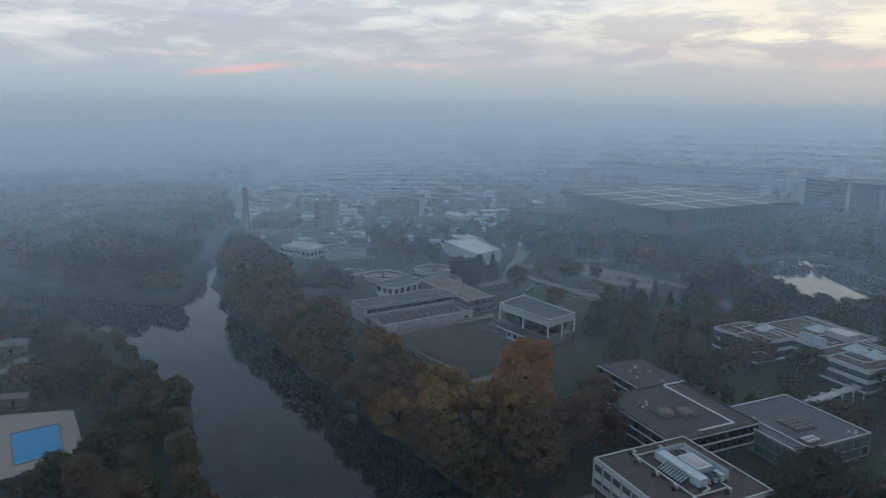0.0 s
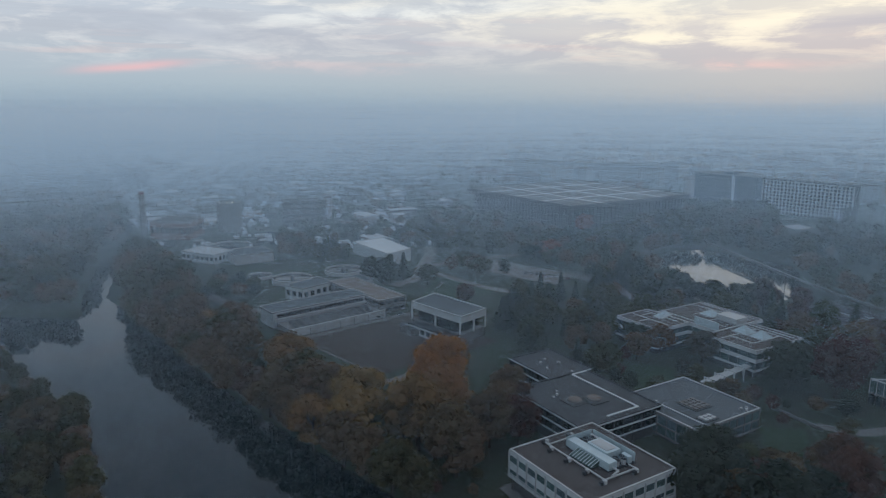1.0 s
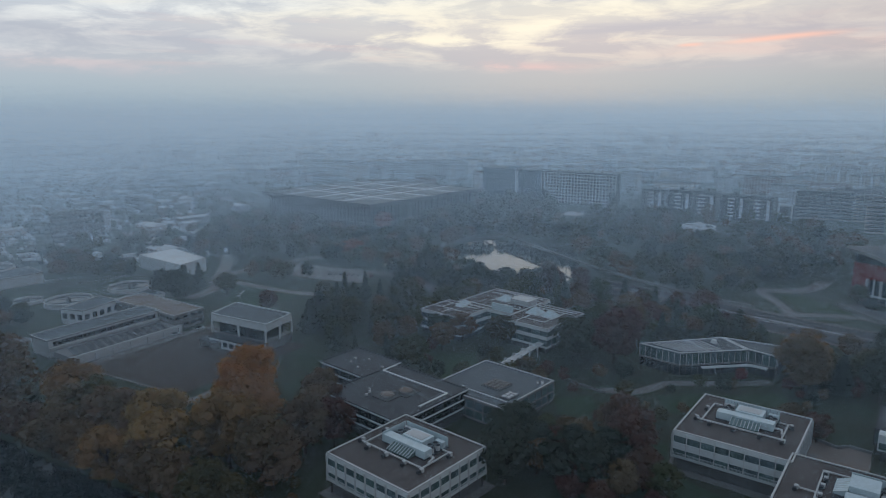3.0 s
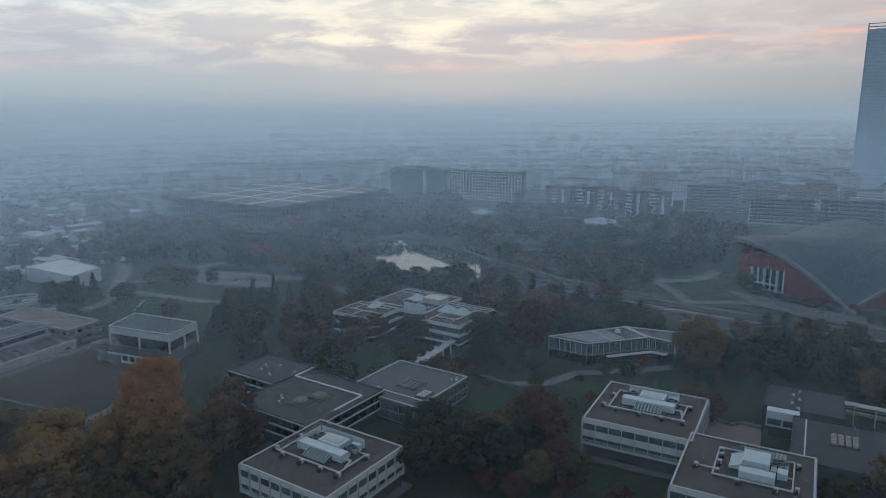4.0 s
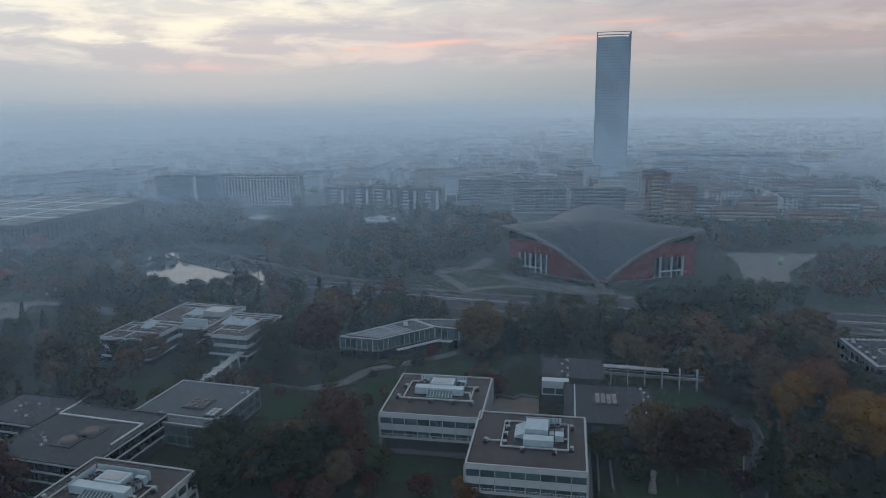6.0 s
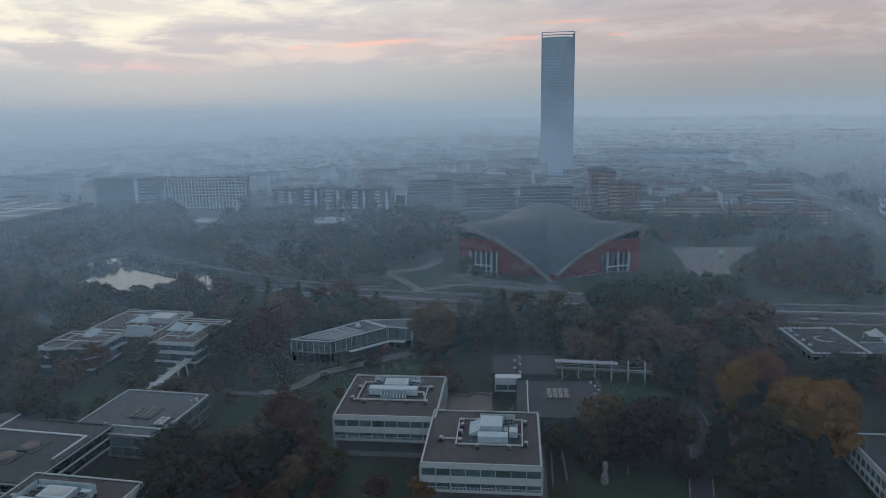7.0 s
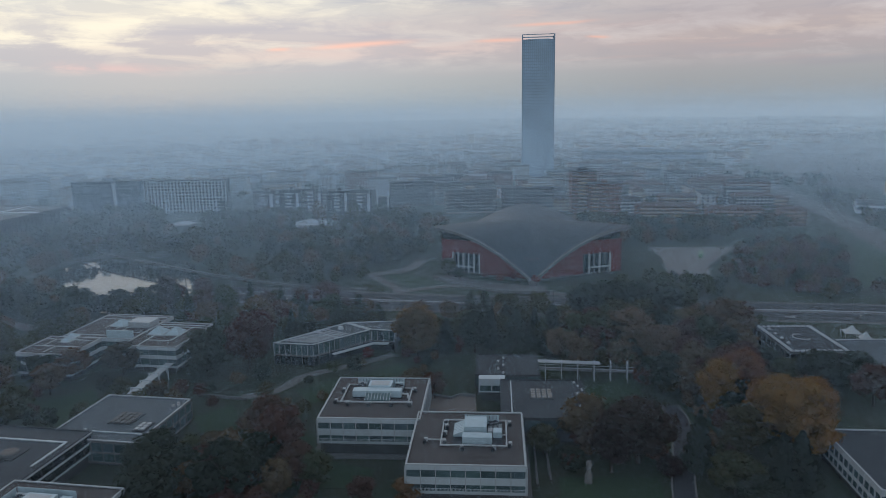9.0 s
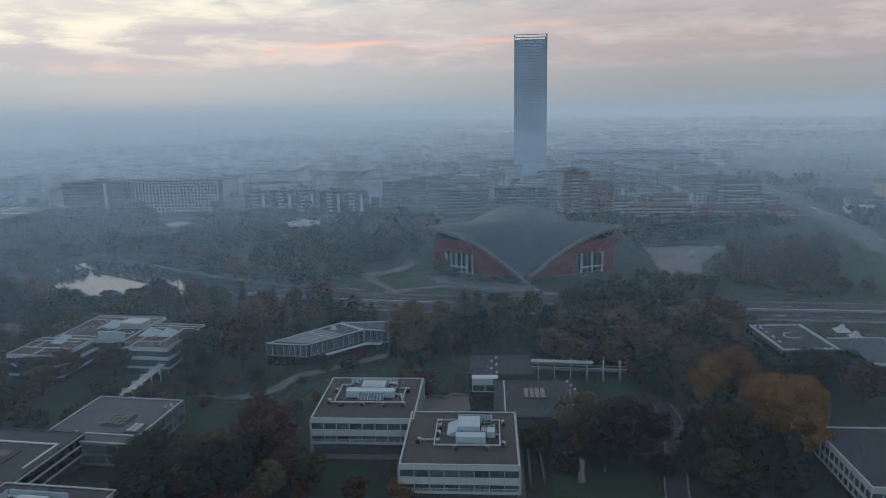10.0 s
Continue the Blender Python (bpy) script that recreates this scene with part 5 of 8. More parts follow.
for i in range(7):
    u = Vector(lean[3]).lerp(Vector(lean[2]), 0.06 + 0.125 * i)
    v = Vector(lean[3]).lerp(Vector(lean[2]), 0.15 + 0.125 * i)
    k = Vector((0.815, 0.58))
    part("window", prism([tuple(u + k * 0.02), tuple(v + k * 0.02), tuple(v + k * 0.3), tuple(u + k * 0.3)], 1.4, 3.6), "glass", ob)
for px, py, r in ((29, 331, 3.6), (33, 325, 3.6)):
    ob = thing("round_bastion", pose(px, py, 0), "low round white annex with a flat top", "annex", "round annexes")
    part("wall", cylinder(0, 0, 0, 3.4, r, r, 20), "concrete", ob)
    part("roof", cylinder(0, 0, 3.41, 3.6, r * 0.95, r * 0.95, 20), "roof_grey", ob)


def tank(x, y, r, h, label="round open concrete settling tank with a walkway"):
    ob = thing("settling_tank", pose(x, y, 0), label, "tank", "settling tanks")
    bm = bmesh.new()
    n = 32
    rows = [[bm.verts.new((q * math.cos(2 * math.pi * i / n), q * math.sin(2 * math.pi * i / n), z)) for i in range(n)] for q, z in ((r, 0), (r, h), (r - 0.8, h), (r - 0.8, 0.4))]
    for u, v in zip(rows, rows[1:]):
        for i in range(n):
            bm.faces.new((u[i], u[(i + 1) % n], v[(i + 1) % n], v[i]))
    bmesh.ops.recalc_face_normals(bm, faces=bm.faces[:])
    part("wall", bm, "pale_trim", ob)
    part("water", cylinder(0, 0, 0.3, h - 1.0, r - 0.82, r - 0.82, n), "lake_water", ob)
    part("bridge", boxes((-r, r, -0.5, 0.5, h, h + 0.4)), "concrete", ob)
    part("hub", cylinder(0, 0, h - 1.0, h + 1.2, 1.2, 1.0, 10), "concrete", ob)


for x, y, r, h in ((-36, 439, 13, 3), (-3, 460, 13, 2.5), (-58, 452, 8, 2), (-92, 547, 17, 4)):
    tank(x, y, r, h)
quad_block("pump_house", [(-121, 512), (-110, 530), (-84, 512), (-95, 494)], 7, "low white pump house with a pale flat roof", "pump house", "white_panel", "pale_trim", storeys=1, group="pump houses")
quad_block("pump_house", [(-80, 490), (-54, 502), (-64, 524), (-90, 512)], 7, "low white pump house with a grey flat roof", "pump house", "pale_trim", "roof_grey", storeys=0, group="pump houses")
quad_block("white_hall", [(4, 522), (28, 536), (46, 491), (28, 474)], 9, "white industrial hall with a pale patched roof", "hall", "white_panel", "white_roof", storeys=0)
quad_block("grey_block", [(-166, 600), (-132, 590), (-126, 622), (-160, 632)], 15, "brown industrial plant building with tall window bays", "plant building", "brick", "roof_felt", storeys=1)
quad_block("grey_block", [(-60, 660), (-20, 668), (-24, 690), (-64, 682)], 22, "grey four-storey plant building", "plant building", "concrete", "roof_grey", storeys=4)
ob = thing("chimney", pose(-172, 604, 0), "tall round grey chimney with a red top", "chimney")
part("shaft", cylinder(0, 0, 0, 38, 2.8, 2.2, 14), "concrete", ob)
part("cap", cylinder(0, 0, 38, 40, 2.3, 2.3, 14), "red_wall", ob, "red painted chimney cap")
ob = thing("silo", pose(-106, 636, 0), "grey concrete silo with small lamps on its rim", "silo")
part("shell", cylinder(0, 0, 0, 26, 11, 11, 24), "concrete", ob)
part("roof", cylinder(0, 0, 26.01, 27.5, 9, 7, 24), "roof_grey", ob)
for a in (-2.2, -1.6, -1.2):
    part("lamp", cylinder(11.2 * math.cos(a), 11.2 * math.sin(a), 26.5, 27.4, 0.55, n=8), "lamp_white", ob, "lit white lamp")
ob = thing("water_tower", pose(-20, 700, 0), "slim pale tower block above low roofs", "tower")
part("shaft", box(-4, 4, -4, 4, 0, 20, 0.2), "pale_trim", ob)
part("head", box(-4.6, 4.6, -4.6, 4.6, 20, 23, 0.2), "concrete", ob)

# low industrial roofs
rnd = random.Random(21)
spots = []
for k in range(900):
    x, y = rnd.uniform(-300, 120), rnd.uniform(560, 1500)
    if len(spots) >= 210:
        break
    if x < -250 + max(0, (y - 1000) * 0.1) or (-195 < x < -40 and y < 665) or (-85 < x < 0 and y < 725) or x > 115 - max(0, 620 - y) or (x > 60 and y < 760) or (-60 < x < 60 and y < 560):
        continue
    if any(abs(x - a) < 17 and abs(y - b) < 15 for a, b in spots):
        continue
    spots.append((x, y))
    w, d, h = rnd.uniform(9, 30), rnd.uniform(7, 17), rnd.uniform(3.5, 8)
    if k % 17 == 0:
        h *= 2.4
    ob = thing("low_shed", pose(x, y, 0, 0, 0, 25 + rnd.choice((0, 90)) + rnd.uniform(-6, 6)), "low industrial shed with a shallow pitched roof", "shed", "industrial sheds")
    part("wall", boxes((-w / 2, w / 2, -d / 2, d / 2, 0, h)), rnd.choice(["concrete", "pale_trim", "dark_concrete", "plaster"]), ob)
    bm = bmesh.new()
    vs = [bm.verts.new(p) for p in ((-w / 2 - 0.4, -d / 2 - 0.4, h), (w / 2 + 0.4, -d / 2 - 0.4, h), (w / 2 + 0.4, d / 2 + 0.4, h), (-w / 2 - 0.4, d / 2 + 0.4, h), (-w / 2 - 0.4, 0, h + d * 0.1), (w / 2 + 0.4, 0, h + d * 0.1))]
    for f in ((0, 1, 5, 4), (2, 3, 4, 5), (0, 4, 3), (1, 2, 5), (3, 2, 1, 0)):
        bm.faces.new([vs[i] for i in f])
    part("roof", bm, rnd.choice(["roof_grey", "pale_trim", "white_roof", "white_roof", "concrete", "roof_dark", "pale_trim"]), ob)
    part("door", boxes((-1.6, 1.6, -d / 2 - 0.08, -d / 2 - 0.01, 0, min(3.0, h * 0.7))), "glass", ob)

clutter = {"white_panel": bmesh.new(), "concrete": bmesh.new(), "roof_dark": bmesh.new()}
for k in range(420):
    x, y = rnd.uniform(-175, 70), rnd.uniform(545, 860)
    if (-195 < x < -95 and 580 < y < 650) or (-8 < x < 52 and y < 545) or (-70 < x < -10 and 655 < y < 710):
        continue
    a, w, d = radians(25 + 90 * (k % 2)), rnd.uniform(1.2, 5), rnd.uniform(1, 2.2)
    u, v = Vector((math.cos(a), math.sin(a))) * w, Vector((-math.sin(a), math.cos(a))) * d
    p = Vector((x, y))
    add_prism(clutter[rnd.choice(("white_panel", "white_panel", "concrete", "roof_dark"))], [tuple(p - u - v), tuple(p + u - v), tuple(p + u + v), tuple(p - u + v)], 0, rnd.uniform(1.6, 3.6))
for mat, bm in clutter.items():
    tagged(link("yard_clutter", bm, mat), "containers, vans and small sheds in works yards", "yard clutter", kind="stuff")

# ---- pool and houses on the far bank ----
sheet("pool_deck", [(-159, 232), (-135, 237), (-114, 205), (-130, 187), (-151, 205)], 0.22, "deck", "pale stone pool terrace", "terrace")
ob = thing("swimming_pool", Matrix.Identity(4), "bright blue rectangular swimming pool with a pale rim", "swimming pool")
pp = [(-146, 217), (-134, 225.5), (-121.5, 205), (-132.5, 197)]
part("basin", prism(pp, 0.23, 0.30), "pool_water", ob, "bright blue pool water")
part("coping", rim([tuple(Vector((-133.5, 211)) + (Vector(p) - Vector((-133.5, 211))) * 1.06) for p in pp], 0.23, 0.42, 0.6), "gravel", ob)
for k, (x, y, w, d, h, r) in enumerate(((-196, 300, 12, 8, 3.5, 20), (-205, 282, 16, 9, 4, 20), (-160, 243, 10, 5, 3, 10), (-163, 228, 4, 5, 3.0, 10))):
    ob = thing("garden_house", pose(x, y, 0, 0, 0, r), "small garden house with a pitched roof among trees", "house", "garden houses")
    part("wall", boxes((-w / 2, w / 2, -d / 2, d / 2, 0, h)), "concrete", ob)
    bm = bmesh.new()
    vs = [bm.verts.new(p) for p in ((-w / 2 - 0.4, -d / 2 - 0.4, h), (w / 2 + 0.4, -d / 2 - 0.4, h), (w / 2 + 0.4, d / 2 + 0.4, h), (-w / 2 - 0.4, d / 2 + 0.4, h), (-w / 2 - 0.4, 0, h + d * 0.25), (w / 2 + 0.4, 0, h + d * 0.25))]
    for f in ((0, 1, 5, 4), (2, 3, 4, 5), (0, 4, 3), (1, 2, 5), (3, 2, 1, 0)):
        bm.faces.new([vs[i] for i in f])
    part("roof", bm, "roof_grey" if k % 2 else "concrete", ob)
    part("door", boxes((-0.5, 0.5, -d / 2 - 0.06, -d / 2 + 0.02, 0.1, 2.1)), "glass", ob)
road("bank_path", [(-222, 344), (-200, 328), (-176, 312), (-164, 290), (-160, 268)], 4, 0.1, "paving", "pale path among garden houses")
sheet("yard", [(-188, 292), (-166, 284), (-162, 268), (-186, 272)], 0.08, "gravel", "sandy yard beside garden houses", "yard")

# ---- monorail beam, lamps and vehicles ----
MONO = [(306, 560), (291, 536), (284, 495), (283, 462), (282, 429), (280, 385), (281, 346), (284, 310), (289, 281), (300, 250)]
ob = thing("monorail", Matrix.Identity(4), "disused pale monorail beam on slim posts across the lake", "monorail")
pts = smooth_line(MONO, 5)
for i in range(len(pts) - 1):
    bm = bmesh.new()
    a, b = pts[i], pts[i + 1]
    d = (b - a).normalized()
    k = Vector((-d.y, d.x)) * 0.55
    add_prism(bm, [tuple(a - k), tuple(b - k), tuple(b + k), tuple(a + k)], 5.4, 6.6)
    part("beam", bm, "concrete", ob)
    if i % 3 == 0:
        part("pillar", boxes((a.x - 0.22, a.x + 0.22, a.y - 0.22, a.y + 0.22, -2, 5.4)), "concrete", ob)


def lamp_post(x, y, h, lit=True, heads=1):
    ob = thing("street_lamp", pose(x, y, 0, 0, 0, random.uniform(0, 360)), "tall slim grey lamp post with a %s head" % ("lit white" if lit else "pale"), "street lamp", "lamp posts")
    part("pole", cylinder(0, 0, 0, h, 0.22, 0.12, 6), "concrete", ob)
    for k in range(heads):
        part("lamp_head", boxes((0.3 + k * 1.4, 1.0 + k * 1.4, -0.2, 0.2, h - 0.1, h + 0.1)), "lamp_white" if lit else "white_panel", ob)
        part("arm", boxes((0, 1.3 + k * 1.4, -0.07, 0.07, h - 0.22, h - 0.11)), "concrete", ob)


for x, y, h, lit, n in ((113, 469, 19, False, 2), (84, 447, 18, False, 1), (54.6, 604, 8, True, 1), (318, 538, 27, False, 2), (152, 420, 8, True, 1), (160, 424, 8, True, 1), (168, 400, 8, True, 1),
                        (-74, 402, 7, True, 1), (470, 155, 9, True, 2), (340, 150, 9, False, 1), (375, 75, 9, False, 1), (392, 34, 9, False, 1), (402, 8, 9, False, 1), (412, -16, 9, False, 1), (405, 690, 9, True, 1), (416, 690, 9, True, 1), (430, 688, 9, True, 1)):
    lamp_post(x, y, h, lit, n)


def car(x, y, rot, paint, lights=False):
    ob = thing("car", pose(x, y, 0.12, 0, 0, rot), "%s car on the roadway" % {"white_panel": "parked white", "dark_concrete": "dark grey", "red_wall": "dark red", "pale_trim": "silver grey"}[paint], "car", "cars")
    bm = box(-2.1, 2.1, -0.85, 0.85, 0.35, 0.95, 0.12)
    part("body", bm, paint, ob)
    bm = bmesh.new()
    vs = [bm.verts.new(p) for p in ((-1.6, -0.78, 0.95), (1.2, -0.78, 0.95), (1.2, 0.78, 0.95), (-1.6, 0.78, 0.95), (-1.0, -0.65, 1.45), (0.5, -0.65, 1.45), (0.5, 0.65, 1.45), (-1.0, 0.65, 1.45))]
    for f in ((3, 2, 1, 0), (4, 5, 6, 7), (0, 1, 5, 4), (1, 2, 6, 5), (2, 3, 7, 6), (3, 0, 4, 7)):
        bm.faces.new([vs[i] for i in f])
    part("cabin", bm, "glass", ob)
    for wx in (-1.3, 1.3):
        for wy in (-0.85, 0.85):
            bm = bmesh.new()
            add_bar(bm, (wx, wy - 0.1, 0.32), (wx, wy + 0.1, 0.32), 0.32, 10)
            part("wheel", bm, "asphalt", ob)
    if lights:
        for wy in (-0.6, 0.6):
            part("headlight", boxes((2.1, 2.16, wy - 0.15, wy + 0.15, 0.55, 0.75)), "lamp_white", ob)


for i in range(8):
    car(-32 + i * 4.2, 487 + i * 1.6, 115, ("white_panel", "pale_trim", "white_panel", "dark_concrete")[i % 4])
for i in range(5):
    car(44 + i * 2.2, 452 - i * 5.0, 25, ("white_panel", "pale_trim", "dark_concrete")[i % 3])
car(16, 352, 30, "white_panel")
car(-66, 392, 60, "pale_trim")
rnd = random.Random(5)
pts = smooth_line(AVENUE, 10)
for i in range(6, len(pts) - 2, 3):
    d = pts[i + 1] - pts[i]
    k = Vector((-d.y, d.x)).normalized() * rnd.choice((-10.5, -6, 6, 10.5))
    p = pts[i] + k
    car(p.x, p.y, math.degrees(math.atan2(d.y, d.x)) + (180 if rnd.random() < 0.5 else 0), rnd.choice(["white_panel", "dark_concrete", "pale_trim", "dark_concrete"]), rnd.random() < 0.3)
for x, y, r, c in ((28, 357, 30, "white_panel"), (-32, 330, 30, "white_panel"), (56, 412, 70, "white_panel"), (58, 417, 70, "pale_trim"), (60, 422, 70, "white_panel"), (535, 100, 20, "white_panel"), (300, 240, 40, "white_panel")):
    car(x, y, r, c)
for i in range(9):
    car(-70 + i * 4.2, 505 + (i % 2), 100, "white_panel" if i % 3 else "pale_trim")
for i in range(8):
    car(120 + i * 3.4, 440 - i * 2.6 + (i % 3), 55, rnd.choice(["white_panel", "dark_concrete", "pale_trim", "red_wall"]))


def bus(x, y, rot):
    ob = thing("bus", pose(x, y, 0.1, 0, 0, rot), "parked pale green bus with dark windows on the car park", "bus")
    part("body", box(-6, 6, -1.25, 1.25, 0.4, 3.0, 0.15), "bus_paint", ob)
    for side in (-1, 1):
        for i in range(7):
            part("window", boxes((-5.5 + i * 1.55, -4.15 + i * 1.55, side * 1.26 - 0.03, side * 1.26 + 0.03, 1.5, 2.5)), "glass", ob)
    for wx in (-3.8, 3.6):
        for wy in (-1.1, 1.1):
            bm = bmesh.new()
            add_bar(bm, (wx, wy - 0.15, 0.5), (wx, wy + 0.15, 0.5), 0.5, 12)
            part("wheel", bm, "asphalt", ob)


M["bus_paint"] = material("bus_paint", (0.22, 0.40, 0.25), 0.4, vary=0.2, scale=0.5)
bus(506, 108, 12)


# ---- the city beyond the park ----
def blocks_facade(ob, w, d, h, floors, bays, sides_used, glass="glass", slab=True, wall_inset=0.0, win=(0.25, 0.75, 0.3, 0.8), joined=False):
    """Panes storey by storey on the chosen sides of a box w x d, one mesh shared by all panes."""
    fh = h / floors
    for side in sides_used:
        L = w if side in "fb" else d
        n = bays if side in "fb" else max(2, round(bays * d / w))
        bw = L / n
        pane = mesh_of("window", boxes((bw * win[0], bw * win[1], -0.05, 0.15, fh * win[2], fh * win[3])), glass)
        ang = {"f": 0, "r": 90, "b": 180, "l": 270}[side]
        ox, oy = {"f": (-w / 2, -d / 2), "r": (w / 2, -d / 2), "b": (w / 2, d / 2), "l": (-w / 2, d / 2)}[side]
        m0 = pose(ox, oy, 0, 0, 0, ang)
        if joined:
            bm = bmesh.new()
            for f in range(floors):
                for i in range(n):
                    add_box(bm, i * bw + bw * win[0], i * bw + bw * win[1], -0.05, 0.15, f * fh + fh * win[2], f * fh + fh * win[3])
            bm.transform(m0)
            tagged(part("glazing", bm, glass, ob), kind="stuff")
            continue
        for f in range(floors):
            for i in range(n):
                put("window", pane, ob, m0 @ pose(i * bw, 0, f * fh))


def apartment(x, y, rot, w, d, h, floors, bays, wall, label, sides_used="f", balcony=None, roof="roof_grey", name="apartment_block", group="apartment blocks", hip=False, win=(0.25, 0.75, 0.3, 0.8)):
    """x, y: middle of the front face's base; the front looks along local -y."""
    ob = thing(name, pose(x, y, 0, 0, 0, rot) @ pose(0, d / 2, 0), label, "apartment block", group)
    part("wall", boxes((-w / 2, w / 2, -d / 2, d / 2, 0, h)), wall, ob)
    if hip:
        bm = bmesh.new()
        b = [bm.verts.new(p) for p in ((-w / 2 - 0.8, -d / 2 - 0.8, h + 0.02), (w / 2 + 0.8, -d / 2 - 0.8, h + 0.02), (w / 2 + 0.8, d / 2 + 0.8, h + 0.02), (-w / 2 - 0.8, d / 2 + 0.8, h + 0.02))]
        e = max(0.0, w / 2 - d / 2)
        t = [bm.verts.new((-e - 0.5, 0, h + d * 0.2)), bm.verts.new((e + 0.5, 0, h + d * 0.2))]
        for f in ((b[0], b[1], t[1], t[0]), (b[2], b[3], t[0], t[1]), (b[1], b[2], t[1]), (b[3], b[0], t[0]), b[::-1]):
            bm.faces.new(f)
        part("roof", bm, roof, ob)
    else:
        part("roof", boxes((-w / 2 - 0.3, w / 2 + 0.3, -d / 2 - 0.3, d / 2 + 0.3, h + 0.01, h + 0.6)), roof, ob)
        part("lift_house", boxes((-w * 0.08, w * 0.08, -d * 0.2, d * 0.2, h + 0.61, h + 3.2)), wall, ob)
    blocks_facade(ob, w, d, h, floors, bays, sides_used, win=win, joined=math.hypot(x, y) > 640)
    if balcony:
        fh = h / floors
        a0, a1, mat = balcony
        slab = mesh_of("balcony", boxes((a0 * w - w / 2, a1 * w - w / 2, -d / 2 - 1.5, -d / 2 - 0.02, 0, 1.15)), mat)
        for f in range(1, floors):
            put("balcony", slab, ob, pose(0, 0, f * fh))
    return ob


def facing(a, b):
    """Middle and turn of a front from a (its left end as seen from the river) to b."""
    a, b = Vector(a), Vector(b)
    m = (a + b) / 2
    return m.x, m.y, math.degrees(math.atan2(b.y - a.y, b.x - a.x)), (b - a).length


# slab block with a white grid of balconies
x, y, r, L = facing((446, 684), (492, 604))
ob = thing("grid_block", pose(x, y, 0, 0, 0, r), "long slab block with a white concrete grid of balconies", "apartment block")
part("wall", boxes((-L / 2 + 0.5, L / 2 - 0.5, 1.6, 16, 0, 36)), "dark_concrete", ob)
for f in range(1, 11):
    inset = 8.0 if f < 5 else 0.0
    part("floor_slab", boxes((-L / 2 + inset, L / 2 - inset, -0.2, 1.7, f * 3.5 - 0.35, f * 3.5 + 0.45)), "white_panel", ob)
pier = mesh_of("pier", boxes((-0.35, 0.35, -0.3, 1.6, 0, 3.5)), "white_panel")
pane = mesh_of("pane", boxes((0.4, L / 24 - 0.4, 1.3, 1.5, 0.4, 2.9)), "glass")
for f in range(0, 10):
    for i in range(25):
        px = -L / 2 + 0.35 + i * (L - 0.7) / 24
        if f < 4 and (abs(px) > L / 2 - 8.5):
            continue
        put("pier", pier, ob, pose(px, 0, f * 3.5 + 0.5))
        if i < 24:
            put("pane", pane, ob, pose(px, 0, f * 3.5 + 0.5))
part("roof", boxes((-L / 2, L / 2, -0.4, 16.4, 36.0, 36.8)), "roof_grey", ob)
for i in range(7):
    part("roof_housing", boxes((-L / 2 + 6 + i * 13, -L / 2 + 10 + i * 13, 5, 10, 36.81, 39.0)), "pale_trim", ob)

# dark glass office with a white stair slab
x, y, r, L = facing((402, 748), (438, 680))
ob = apartment(x, y, r, L, 24, 37, 10, 18, "blue_shed", "dark blue glass office block", "f", name="glass_office", win=(0.06, 0.94, 0.2, 0.85))
part("stair_slab", boxes((L * 0.12, L * 0.12 + 3.0, -13.2, -12.2, 0, 36)), "white_panel", ob, "white stair slab")
x, y, r, L = facing((330, 1010), (478, 938))
apartment(x, y, r, L, 16, 27, 8, 34, "plaster", "long pale apartment slab with banded balconies", "f", (0.02, 0.98, "pale_trim"), name="long_slab")
x, y, r, L = facing((260, 1120), (330, 1050))
apartment(x, y, r, L, 16, 26, 8, 24, "ochre", "long ochre apartment slab", "f", (0.05, 0.95, "pale_trim"), name="long_slab")
# row of apartment houses with white stair strips
a, b = Vector((500, 572)), Vector((556, 450))
for i in range(5):
    p, q = a.lerp(b, i / 5 + 0.008), a.lerp(b, (i + 1) / 5 - 0.008)
    x, y, r, L = facing(p, q)
    ob = apartment(x + (i % 2) * 3, y, r, L, 15, 24 + (i % 3), 7, 8, "dark_concrete" if i % 2 else "concrete", "apartment house with white balcony strips", "f", (0.30, 0.55, "white_panel"), hip=False, roof="roof_grey")
    part("balcony_strip", boxes((L * 0.28, L * 0.38, -9.0, -7.6, 3, 22)), "white_panel", ob, "white balcony strip")
x, y, r, L = facing((556, 446), (561, 434))
ob = thing("portal_house", pose(x, y, 0, 0, 0, r), "narrow house with a white portal frame front", "apartment block")
part("wall", boxes((-L / 2, L / 2, 0.5, 12, 0, 18)), "dark_concrete", ob)
for a0 in ((-L / 2, -L / 2 + 1.4, 0, 19), (L / 2 - 1.4, L / 2, 0, 19)):
    part("frame_post", boxes((a0[0], a0[1], -0.4, 0.5, a0[2], a0[3])), "white_panel", ob)
part("frame_beam", boxes((-L / 2, L / 2, -0.4, 0.5, 19.0, 20.4)), "white_panel", ob)
part("frame_beam", boxes((-L / 2 + 1.41, L / 2 - 1.41, -0.4, 0.5, 8.5, 9.5)), "white_panel", ob)
# balcony slabs before the tower
for p, q, h, fl in (((592, 384), (624, 340), 24, 7), ((626, 336), (652, 288), 25, 7), ((610, 470), (640, 430), 27, 8), ((640, 428), (676, 372), 25, 8)):
    x, y, r, L = facing(p, q)
    apartment(x, y, r, L, 14, h, fl, max(8, int(L / 3.6)), "plaster", "cream apartment slab with long balcony bands", "f", (0.04, 0.96, "concrete"), win=(0.08, 0.92, 0.38, 0.9))
x, y, r, L = facing((612, 252), (624, 232))
ob = apartment(x, y, r, L, 20, 46, 13, 6, "brick", "tall brown brick apartment tower with a dark hat roof", "fl", (0.3, 0.62, "ochre"), "roof_dark", "brick_tower", "brick towers", hip=True)
x, y, r, L = facing((607, 234), (620, 206))
